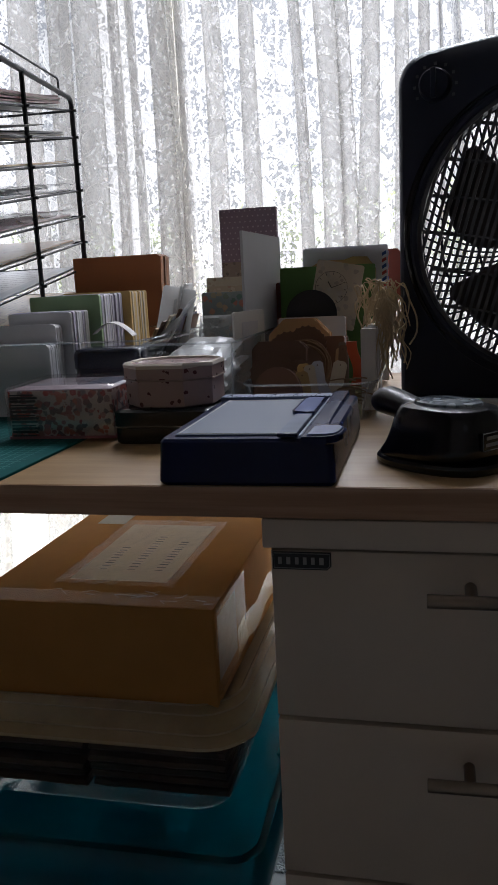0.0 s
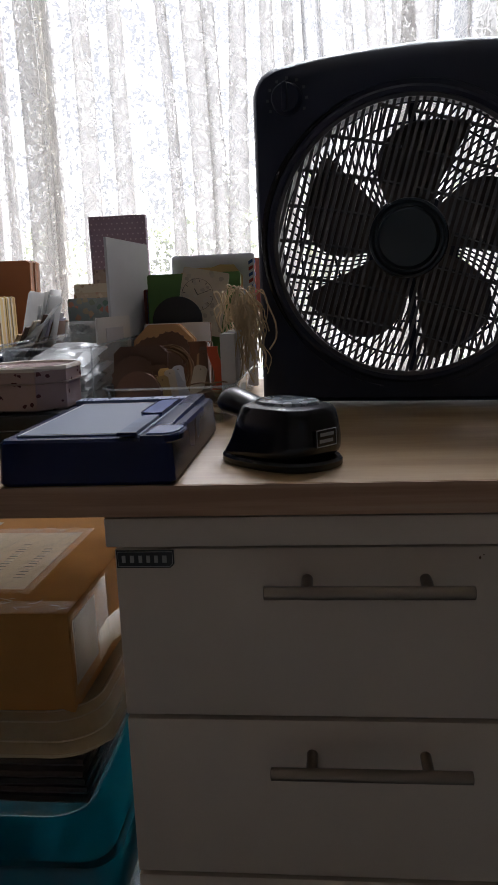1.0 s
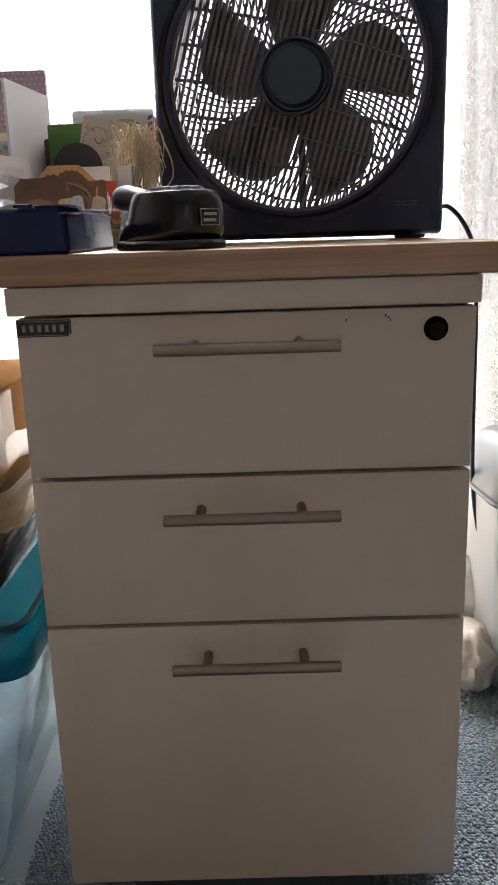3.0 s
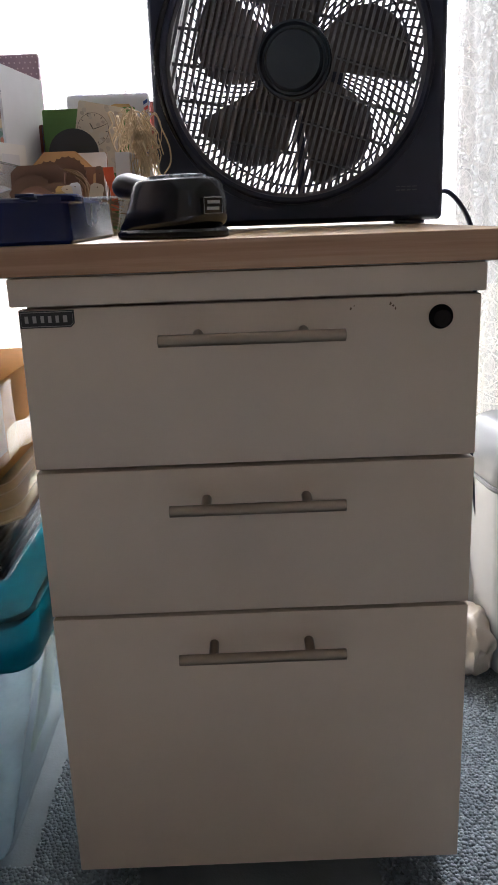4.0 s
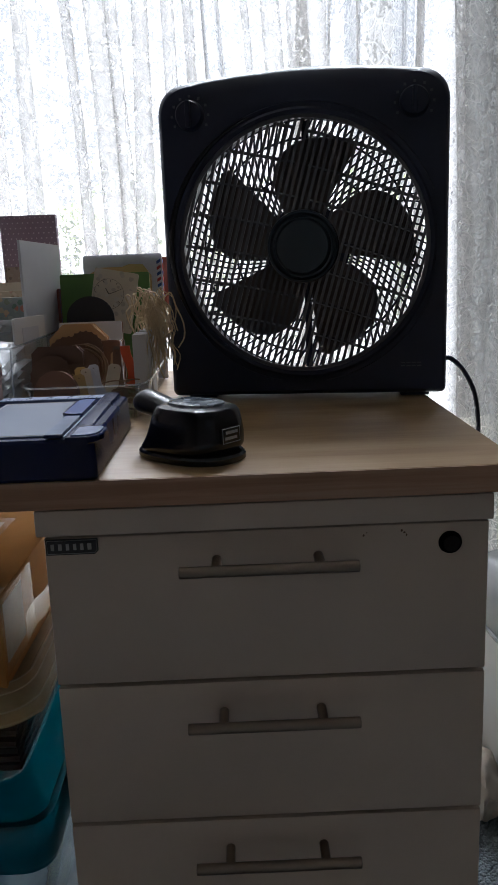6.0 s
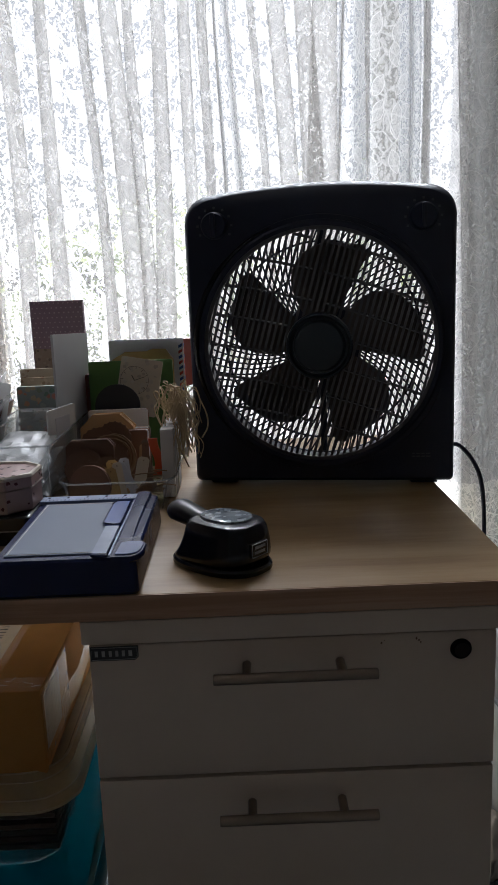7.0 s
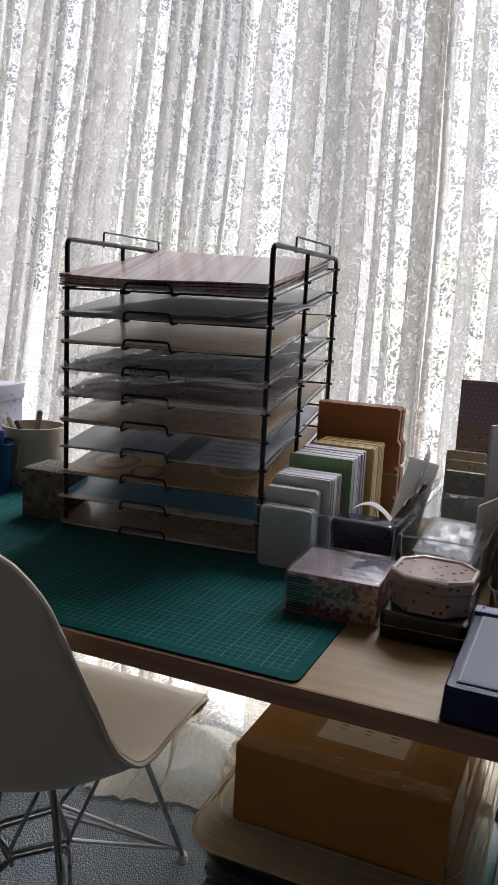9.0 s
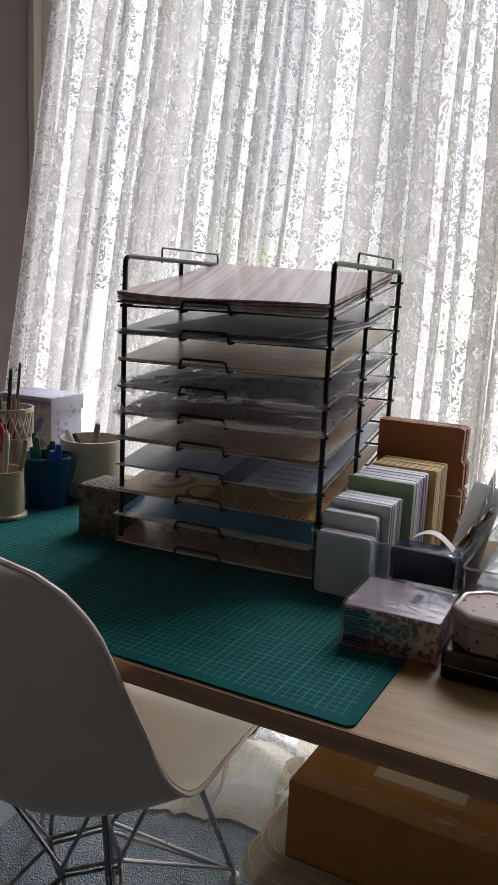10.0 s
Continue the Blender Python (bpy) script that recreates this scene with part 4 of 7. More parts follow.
logo = part("logo_plate", cuboid(B(), 0.0585, -0.016, 0.021, 0.0612, 0.010, 0.036, 0.0008), GLOSSBLACK, body, "small framed maker's mark")
bm = B()
wire(bm, [(0.0615, -0.0155, 0.0215), (0.0615, 0.0095, 0.0215), (0.0613, 0.0095, 0.0355), (0.0613, -0.0155, 0.0355)], 0.0004, 4, True)
for y, z in ((-0.012, 0.0245), (-0.011, 0.030)):
    cuboid(bm, 0.0610, y, z, 0.0617, y + 0.017, z + 0.0028)
part("logo_bars", bm, plain("pale grey print", (0.3, 0.31, 0.32), 0.5), logo)
# ---- cutting mat ----
mt = thing("cutting_mat", "dark green cutting mat with a fine white centimetre grid", "cutting mat", (-0.243, -0.003, DESK_Z))
MATGREEN = gridded("green mat", (0.002, 0.072, 0.070), (0.17, 0.38, 0.36), 0.01, 0.00048, -0.925, -0.0145, 0.0145, 0.585)
part("mat", prism(B(), rounded(0.94, 0.60, 0.010, 5, -0.47, 0.30), 0.0, 0.003, None, 0.0006), MATGREEN, mt)

# ---- paper rack ----
rk = thing("paper_rack", "black wire ten-tier rack filled with scrapbook papers", "paper rack", (-0.441, 0.352, DESK_Z + 0.003), 3.6)
RW, RD, RH, RISE = 0.350, 0.380, 0.481, 0.0585
for x in (-RW, 0.0):
    bm = B()
    wire(bm, bend([(x, 0, 0.0), (x, 0, RH), (x, RD, RH), (x, RD, 0.0)], 0.014), 0.0042, 9)
    sf = part("side_frame", bm, WIRE, rk)
    part("upright", wire(B(), [(x, RD * 0.48, RH), (x, RD * 0.48, 0.006)], 0.0038, 8), WIRE, sf)
    part("carry_loop", wire(B(), bend([(x, RD * 0.30, RH - 0.006), (x, RD * 0.30, RH + 0.020), (x, RD * 0.86, RH + 0.020), (x, RD * 0.86, RH - 0.006)], 0.006), 0.0018, 7), WIRE, sf)
    part("foot_rail", wire(B(), bend([(x, -0.004, 0.004), (x, RD + 0.004, 0.004)], 0.004), 0.0036, 7), WIRE, sf)
ALL = (-1.0, 1.0, -1.0, 1.0)
SHEETS = [
    ("scrapbook papers in a brown distressed print", printed("brown floral print", (0.36, 0.25, 0.18), [("blooms", (*ALL, 34, 0.62), (0.24, 0.15, 0.09), 0.8), ("blooms", (*ALL, 60, 0.56), (0.52, 0.42, 0.30), 0.8), ("ring", (-0.09, 0.05, 0.030, 0.036), (0.20, 0.12, 0.08), 0.7), ("ring", (-0.26, 0.07, 0.040, 0.048), (0.22, 0.13, 0.08), 0.7)]), 4),
    ("blue scrapbook papers with a cream edge", printed("blue print", (0.06, 0.29, 0.47), [("rect", (-1, 1, -1, 0.004), (0.62, 0.54, 0.40), 0.9), ("blooms", (*ALL, 16, 0.6), (0.05, 0.25, 0.42), 0.5)], 0.3), 3),
    ("ochre scrapbook papers with rings and a honeycomb print", printed("honeycomb print", (0.80, 0.50, 0.12), [("rect", (-0.20, 1, -1, 1), (0.42, 0.24, 0.10), 0.85), ("cells", (-0.20, 1, -1, 1, 95, 0.34), (0.13, 0.055, 0.02), 0.9), ("ring", (-0.29, 0.06, 0.036, 0.050), (0.36, 0.13, 0.035), 0.9), ("ring", (-0.29, 0.06, 0.0, 0.020), (0.45, 0.20, 0.05), 0.85), ("ring", (-0.21, 0.03, 0.026, 0.034), (0.30, 0.10, 0.03), 0.9), ("ring", (-0.07, 0.10, 0.045, 0.056), (0.75, 0.55, 0.25), 0.8), ("blooms", (-0.36, -0.2, -1, 1, 60, 0.5), (0.40, 0.16, 0.05), 0.6)]), 3),
    ("pale lilac papers with navy panels and script", printed("lilac panel print", (0.48, 0.52, 0.64), [("rect", (-0.27, -0.215, -1, 1), (0.30, 0.32, 0.48), 0.7), ("rect", (-0.165, -0.125, -1, 1), (0.045, 0.04, 0.14), 0.95), ("rect", (-0.115, -0.03, -1, 1), (0.70, 0.72, 0.80), 0.8), ("script", (-0.11, -0.035, -1, 1, 0.022), (0.12, 0.12, 0.22), 0.8), ("blooms", (-0.36, -0.28, -1, 1, 40, 0.5), (0.35, 0.38, 0.58), 0.6)], 0.3), 2),
    ("brown patterned scrapbook papers with worn edges", printed("rust floral print", (0.62, 0.43, 0.28), [("blooms", (*ALL, 26, 0.62), (0.50, 0.27, 0.19), 0.75), ("blooms", (*ALL, 48, 0.55), (0.30, 0.30, 0.20), 0.75), ("blooms", (*ALL, 90, 0.5), (0.70, 0.58, 0.42), 0.7)]), 5),
    ("pink scrapbook papers wrapped in cellophane", stripes("pink streaked paper", [(0.50, 0.24, 0.30), (0.76, 0.60, 0.63), (0.60, 0.34, 0.40), (0.80, 0.68, 0.70)], 0.05, 0, 0.5, 0.3), 4),
    ("translucent grey papers in a plastic sleeve", printed("vellum cards", (0.65, 0.69, 0.75), [("rect", (-0.30, -0.235, -1, 0.2), (0.62, 0.65, 0.70), 0.9), ("rect", (-0.225, -0.09, -1, 0.16), (0.66, 0.69, 0.73), 0.9), ("rect", (-0.085, 0.0, -1, 1), (0.36, 0.38, 0.42), 0.9), ("blooms", (-0.085, 0.0, -1, 1, 110, 0.45), (0.16, 0.16, 0.18), 0.8)], 0.22), 2),
    ("tan scrapbook papers with small printed motifs", printed("tan motif print", (0.84, 0.64, 0.40), [("cells", (-1, 1, -1, 1, 135, 0.30), (0.55, 0.30, 0.22), 0.7), ("script", (*ALL, 0.03), (0.66, 0.44, 0.30), 0.6)], 0.35), 3),
    ("dark grey scrapbook papers slipped askew", blots("charcoal print", (0.42, 0.42, 0.43), [(0.34, 0.34, 0.36), (0.50, 0.49, 0.50)], 18, 0.33), 4),
    ("pink and white striped scrapbook papers on top", stripes("pink stripes", [(0.46, 0.25, 0.24), (0.58, 0.50, 0.48), (0.40, 0.20, 0.20), (0.60, 0.53, 0.50)], 0.055, 0, 0.25), 6),
]
EDGECARD = tint("paper edge", (0.45, 0.42, 0.38))
place = pose(-0.441, 0.352, DESK_Z + 0.003, 0, 0, 3.6)
for _, mat_, _ in SHEETS:
    # satin finish of printed card
    mat_.node_tree.nodes["Principled BSDF"].inputs["Coat Weight"].default_value = 0.8
    mat_.node_tree.nodes["Principled BSDF"].inputs["Coat Roughness"].default_value = 0.22
for i, (label, mat_, count) in enumerate(SHEETS):
    z = 0.0095 + 0.0437 * i
    bm = B()
    wire(bm, [(-RW, 0.0, z), (0, 0.0, z), (0, RD, z + RISE), (-RW, RD, z + RISE)], 0.002, 6, True)
    for k in range(1, 6):
        wire(bm, [(-RW * k / 6, 0, z), (-RW * k / 6, RD, z + RISE)], 0.0013, 5)
    tray = part("tray", bm, WIRE, rk)
    x0, x1 = -RW * 0.68, -RW * 0.44
    part("front_loop", wire(B(), bend([(x0, 0.004, z - 0.002), (x0, -0.016, z - 0.004), (x0 + 0.003, -0.016, z + 0.012), (x1 - 0.003, -0.016, z + 0.012), (x1, -0.016, z - 0.004), (x1, 0.004, z - 0.002)], 0.006), 0.0021, 7), WIRE, tray, "bent wire front stop")
    for x in (-RW, 0.0):
        for y in (0.0, RD * 0.48, RD):
            zz = z + RISE * y / RD
            part("hook", wire(B(), [(x - 0.004, y, zz), (x + 0.008 * (1 if x == 0 else -1), y, zz)], 0.0024, 6), WIRE, tray)
    rnd = random.Random(70 + i)
    pile = new("scrapbook_papers")
    pile.matrix_world = place @ pose(0, 0, z + 0.0025, math.degrees(math.atan2(RISE, RD)))
    tagged(pile, label, "paper", "papers in the rack")
    thick = 0.0032 if i == 9 else 0.0016
    sag = 0.0035 if i < 9 else 0.0
    for s in range(count):
        bm = B()
        ox, oy, tw = rnd.uniform(-0.003, 0.003), rnd.uniform(-0.005, 0.003), radians(rnd.uniform(-0.7, 0.7))
        n = 14
        lo, hi = [], []
        w, dpt = 0.351, 0.356
        for a in range(n + 1):
            rl, rh = [], []
            for b in range(n + 1):
                u, v = a / n - 0.5, b / n - 0.5
                x = -RW / 2 - 0.004 + ox + (u * math.cos(tw) - v * math.sin(tw)) * w
                y = 0.168 + oy + (u * math.sin(tw) + v * math.cos(tw)) * dpt
                lift = s * thick + 0.0016 * math.sin(5 * u + 3 * v + i + s)
                edge = max(0.0, abs(u) - 0.47)
                zz = lift - sag * math.cos(3.1 * u) * 0.4
                if i == 9:
                    zz += 0.016 * max(0, -u + 0.1) ** 2 + 0.012 * max(0, v) ** 2
                zz = max(zz, s * thick * 0.8)
                rl.append((x, y, zz))
                rh.append((x, y, zz + thick * 0.8))
            lo.append(rl)
            hi.append(rh)
        loft(bm, [l_ + h_[::-1] for l_, h_ in zip(lo, hi)])
        # Bottom sheet made white, like paper backs, to bounce light between tiers.
        part("sheet", bm, PAPER if s == 0 else mat_ if s == count - 1 or (s + i) % 3 else EDGECARD, pile, "", 60)
    if i == 8:
        for w0, w1, dz, m2 in ((-0.30, -0.075, 0.0008, tint("dark grey sheet", (0.22, 0.22, 0.23), 0.35)), (-0.072, -0.066, 0.0012, PAPER), (-0.060, -0.035, 0.0008, tint("charcoal strip", (0.12, 0.12, 0.13), 0.4)), (-0.033, -0.028, 0.0012, PAPER)):
            zt = count * thick + 0.0035 + dz
            part("slipped_sheet", prism(B(), [(w0, -0.012), (w1, -0.012), (w1 + 0.07, 0.15), (w0 + 0.07, 0.15)], zt, zt + 0.0008), m2, pile)
    if i in (5, 6):
        rr = []
        for a in range(49):
            row = []
            for b in range(49):
                fan_ = math.atan2(b / 48 + 0.15, a / 48 + 0.10)
                ridge = 1 - abs(noise.noise(Vector((fan_ * 7.0, math.hypot(a, b) * 0.035, i)))) * 2.2
                crease = 0.0080 * max(0.0, ridge) + 0.004 * abs(noise.noise(Vector((a * 0.22, b * 0.30, i + 3))))
                droop = -0.012 * max(0.0, 1 - b / 3.0) ** 2
                row.append((-RW - 0.006 + (RW + 0.014) * a / 48, -0.022 + 0.37 * b / 48, count * thick + 0.0015 + crease + droop))
            rr.append(row)
        part("cellophane", loft(B(), rr, False, False, False), SHEEN, pile, "crinkled clear wrap", 60)

# ---- open clear bins ----
def bin_box(name, label, x0, x1, y0, y1, h, flare=0.004, r=0.008, t=0.0022, group="clear bins"):
    """A clear open bin with walls of real thickness and a rolled rim."""
    ob = thing(name, label, "storage bin", ((x0 + x1) / 2, (y0 + y1) / 2, DESK_Z), group=group)
    w, d_ = x1 - x0, y1 - y0
    rings = []
    for z, k in ((0.0, -2 * flare), (h * 0.5, -flare), (h, 0.0), (h, -2 * t), (h * 0.5, -flare - 2 * t), (t, -2 * flare - 2 * t)):
        rings.append([(x, y, z) for x, y in rounded(w + k, d_ + k, r, 4)])
    part("wall", loft(B(), rings), CLEAR, ob)
    part("rim", wire(B(), [(x, y, h) for x, y in rounded(w + 0.001, d_ + 0.001, r, 4)], 0.0016, 6, True), clear("clear rim", (0.92, 0.94, 0.95), 0.6, 0.05, (0.85, 0.88, 0.9), 0.16, 0.4) if "clear rim" not in bpy.data.materials else bpy.data.materials["clear rim"], ob)
    # Pale wires stand in for the bright highlights down the corners.
    edge = bpy.data.materials["clear rim"]
    for sx in (-1, 1):
        for sy in (-1, 1):
            k = r * 0.3
            part("corner_glint", wire(B(), [(sx * (w / 2 - flare - k), sy * (d_ / 2 - flare - k), 0.002), (sx * (w / 2 - k), sy * (d_ / 2 - k), h)], 0.0011, 5), edge, ob)
    return ob


bin_box("clear_bin", "clear plastic bin packed with blank cards and envelopes", -0.440, -0.220, 0.322, 0.660, 0.098)
bin_box("clear_bin", "clear plastic bin of cellophane bags and card packs", -0.210, -0.096, 0.300, 0.670, 0.094)
bin_box("clear_tub", "shallow clear plastic tub crowded with kraft tags and twine", -0.086, 0.072, 0.275, 0.660, 0.045, 0.010, 0.03)
FLOORZ = DESK_Z + 0.0028


def standing(name, label, category, material, x0, x1, y, top, thick=0.004, z0=FLOORZ, r=0.003, turn=0.0, tip=0.0, group="", shape=None, count=1, gap=0.0003):
    """A flat card or pad standing on its edge; several leaves make a pack of separate sheets."""
    w, h = x1 - x0, top - z0
    pts = shape or rounded(w, h, min(r, w / 3, h / 3), 3, 0, h / 2)
    m = pose((x0 + x1) / 2, y, z0, tip, 0, turn)
    flip = Matrix(((1, 0, 0, 0), (0, 0, 1, 0), (0, 1, 0, 0), (0, 0, 0, 1)))
    if count == 1:
        ob = part(name, prism(B(), pts, 0, thick, flip), material)
        ob.matrix_world = m
        return tagged(ob, label, category, group)
    ob = new(name)
    ob.matrix_world = m
    tagged(ob, label, category, group)
    rnd = random.Random(int(abs(x0 * 1000 + y * 777)))
    each = thick / count
    for i in range(count):
        dx, dz = rnd.uniform(-0.0015, 0.0015), rnd.uniform(-0.002, 0.0)
        part("leaf", prism(B(), [(x + dx, max(0, z + dz)) for x, z in pts], i * each, (i + 1) * each - min(gap, each * 0.3), flip), material[i % len(material)] if isinstance(material, list) else material, ob)
    return ob


LILAC, WHITEC = tint("lilac card", (0.58, 0.54, 0.67)), tint("white card stock", (0.73, 0.73, 0.75))
GREYC, SILVER = tint("pale grey card", (0.64, 0.64, 0.67)), tint("cool white card", (0.74, 0.74, 0.77))
GREENC, YELLOWC = tint("sage green card", (0.33, 0.48, 0.27)), tint("buff yellow card", (0.68, 0.47, 0.16))
KRAFTC, BROWNC = tint("kraft tag", (0.55, 0.34, 0.15)), tint("brown folder card", (0.40, 0.155, 0.06))
DKBROWN, CHOC = tint("dark brown tag", (0.15, 0.082, 0.048)), tint("chocolate tag", (0.23, 0.12, 0.068))
JUTEC = tint("dull brown card", (0.22, 0.15, 0.10))
CREAMC = tint("cream card", (0.70, 0.61, 0.46))
standing("blank_cards", "pale grey blank cards in a clear sleeve", "card", [GREYC, SILVER], -0.433, -0.349, 0.329, 0.823, 0.022, count=6, r=0.008, group="card packs")
standing("blank_cards", "white blank cards with rounded corners in a sleeve", "card", [SILVER, WHITEC], -0.437, -0.351, 0.358, 0.846, 0.022, count=6, r=0.006, group="card packs")
standing("blank_cards", "white and lilac blank cards in clear sleeves", "card", [WHITEC, LILAC, SILVER], -0.432, -0.340, 0.386, 0.861, 0.055, count=10, r=0.003, group="card packs")
standing("card_sheet", "sage green card at the front of a pack", "card", GREENC, -0.436, -0.328, 0.458, 0.881, 0.006, group="card packs")
standing("blank_cards", "lilac and white envelopes in a dense pack", "envelope", [LILAC, WHITEC, SILVER, LILAC, WHITEC], -0.434, -0.330, 0.468, 0.882, 0.085, count=16, group="card packs")
standing("blank_cards", "buff yellow envelopes in a dense pack", "envelope", [YELLOWC, YELLOWC, CREAMC], -0.434, -0.322, 0.562, 0.884, 0.080, count=14, group="card packs")
notch = [(-0.081, 0), (0.081, 0), (0.081, 0.045), (0.074, 0.050), (0.081, 0.056), (0.081, 0.10), (0.073, 0.106), (0.081, 0.112), (0.081, 0.150), (0.075, 0.157), (0.077, 0.213), (0.070, 0.217), (-0.081, 0.217)]
standing("card_folder", "brown cardboard folder with notched edges standing upright", "folder", [BROWNC, tint("brown folder edge", (0.33, 0.17, 0.09))], -0.465, -0.303, 0.682, 0.928, 0.042, DESK_Z, shape=notch, count=6)
# navy tin and loose sleeve in the card bin
NAVYTIN = plain("navy enamel", (0.003, 0.007, 0.03), 0.22, vary=0.1, bump=0.0, Specular_IOR_Level=0.4)
nt = thing("hinged_tin", "navy blue rounded tin standing among the cards", "tin", (-0.278, 0.372, FLOORZ))
part("tin_body", loft(B(), [[(x, y, z) for x, y in rounded(0.094 - k, 0.052 - k, 0.012, 5)] for z, k in ((0, 0.004), (0.003, 0), (0.058, 0), (0.058, 0.002))]), NAVYTIN, nt)
part("tin_lid", loft(B(), [[(x, y, z) for x, y in rounded(0.097 - k, 0.055 - k, 0.013, 5)] for z, k in ((0.059, 0.0), (0.078, 0.0), (0.083, 0.006), (0.085, 0.014))]), NAVYTIN, nt, "domed navy lid")
strap = [[Vector((-0.292 + 0.062 * t, 0.350 - 0.02 * t + o, DESK_Z + 0.098 + 0.022 * math.sin(math.pi * (0.12 + 0.8 * t)) + e)) for o, e in ((-0.008, 0), (0.008, 0.001), (0.008, 0.002), (-0.008, 0.001))] for t in [i / 12 for i in range(13)]]
tagged(part("paper_strip", loft(B(), strap), PAPER), "curled white paper strip over the bin's rim", "paper strip")
bag = []
for a in range(13):
    bag.append([(-0.262 + 0.045 * a / 12 + 0.03 * b / 12, 0.385 + 0.09 * b / 12, DESK_Z + 0.075 + 0.075 * (b / 12) * (0.4 + 0.6 * a / 12) + 0.006 * noise.noise(Vector((a * 0.5, b * 0.4, 2)))) for b in range(13)])
tagged(part("clear_sleeve", loft(B(), bag, False, False, False), FILM, None, "", 60), "crinkled clear plastic sleeve sticking out of the bin", "plastic sleeve")
for i, (x, tip, h, m_) in enumerate(((-0.286, 30, 0.120, KRAFTC), (-0.280, 28, 0.128, DKBROWN), (-0.275, 27, 0.135, CREAMC), (-0.270, 25, 0.130, SILVER), (-0.265, 24, 0.140, DKBROWN), (-0.260, 22, 0.138, GREYC), (-0.255, 20, 0.128, LILAC), (-0.250, 18, 0.122, CHOC))):
    ob = part("card_strip", cuboid(B(), -0.0014, -0.045, 0, 0.0014, 0.045, h, 0.0004), m_)
    ob.matrix_world = pose(x - 0.008, 0.455 + 0.014 * i, FLOORZ, 0, tip, 4)
    tagged(ob, "narrow card strip leaning in the bin", "card", "leaning strips")

# ---- middle bin: leaning sleeves, pads and bags ----
for i, (x, tip, length, top, m_) in enumerate(((-0.262, 13, 0.13, 0.145, VELLUM), (-0.266, 15, 0.13, 0.165, VELLUM), (-0.271, 16, 0.12, 0.155, SILVER), (-0.275, 17, 0.12, 0.170, VELLUM))):
    ob = part("card_sheet", cuboid(B(), -0.0008, -length / 2, 0, 0.0008, length / 2, top, 0.0003), m_)
    ob.matrix_world = pose(x, 0.52 + 0.012 * i, FLOORZ, 0, tip, 11)
    tagged(ob, "pale vellum sheet leaning in a clear bin", "card", "leaning sheets")
ob = standing("card_sleeve", "translucent grey card sleeve leaning in a clear bin", "card", [VELLUM, VELLUM], 0, 0.048, 0, FLOORZ + 0.158, 0.003, count=2)
ob.matrix_world = pose(-0.258, 0.50, FLOORZ + 0.004, -3, 13, 9)
POLKA = dotted("mauve polka print", (0.36, 0.25, 0.32), (0.62, 0.52, 0.56), 0.0085, 0.16)
pad = standing("paper_pad", "tall mauve polka-dot paper pad standing upright", "paper pad", POLKA, -0.203, -0.109, 0.684, 1.005, 0.012, DESK_Z, 0.001)
part("label_band", cuboid(B(), -0.0455, -0.0005, 0.158, 0.0455, -0.0001, 0.196), blots("printed label", (0.40, 0.30, 0.24), [(0.16, 0.11, 0.09), (0.55, 0.45, 0.36)], 160), pad, "printed cream label band")
wp = [(-0.062, 0), (0.062, 0), (0.062, 0.224), (-0.062, 0.230)]
ob = standing("white_card", "large plain white card standing upright in a bin", "card", tint("bright white card", (0.70, 0.71, 0.74)), -0.0, 0.124, 0.0, 0.96, 0.004, FLOORZ, shape=wp)
ob.matrix_world = pose(-0.1045, 0.538, FLOORZ, 0, 0, 76)
ob = standing("framed_card", "white card with a grey window cut-out", "card", PAPER, 0, 0.085, 0, 0.85, 0.003)
ob.matrix_world = pose(-0.1075, 0.445, FLOORZ, 0, 0, 74)
part("window_panel", cuboid(B(), -0.022, -0.0008, 0.070, 0.022, -0.0002, 0.108), GREYC, ob, "grey window")
standing("card_sheet", "cream card with a faded brown print", "card", blots("faded title print", (0.66, 0.57, 0.43), [(0.36, 0.22, 0.13), (0.60, 0.50, 0.38)], 170, cover=0.4), -0.200, -0.136, 0.572, 0.897, 0.004, group="printed cards")
standing("card_sheet", "cream card with a sepia printed view", "card", blots("sepia view", (0.60, 0.47, 0.33), [(0.30, 0.17, 0.09), (0.66, 0.54, 0.40), (0.44, 0.20, 0.14)], 140, cover=0.6), -0.196, -0.132, 0.556, 0.884, 0.004, group="printed cards")
standing("paper_pad", "small floral paper pad wrapped in clear film", "paper pad", blots("teal rose print", (0.34, 0.38, 0.36), [(0.55, 0.18, 0.13), (0.60, 0.45, 0.28), (0.16, 0.26, 0.20), (0.45, 0.47, 0.42)], 110, cover=0.8, size=0.5), -0.189, -0.121, 0.502, 0.876, 0.010, group="printed cards")


def crumpled(name, label, category, x0, x1, y0, y1, z0, z1, seed, material, amp=0.008, n=30):
    """A puffed, creased bag of thin film."""
    rings = []
    for a in range(n + 1):
        t = a / n
        ring = []
        for b in range(44):
            ang = 2 * math.pi * b / 44
            prof = math.sin(math.pi * min(0.97, 0.06 + 0.9 * t)) ** 0.4
            k = 1 + 0.3 * noise.noise(Vector((3 * math.cos(ang), 3 * math.sin(ang), 4 * t + seed)))
            x = (x0 + x1) / 2 + (x1 - x0) / 2 * math.cos(ang) * prof * k
            y = (y0 + y1) / 2 + (y1 - y0) / 2 * math.sin(ang) * prof * k
            z = z0 + (z1 - z0) * t + amp * noise.noise(Vector((x * 60, y * 60, seed)))
            ring.append((x, y, max(z, z0)))
        rings.append(ring)
    return tagged(part(name, loft(B(), rings), material, None, "", 50), label, category)


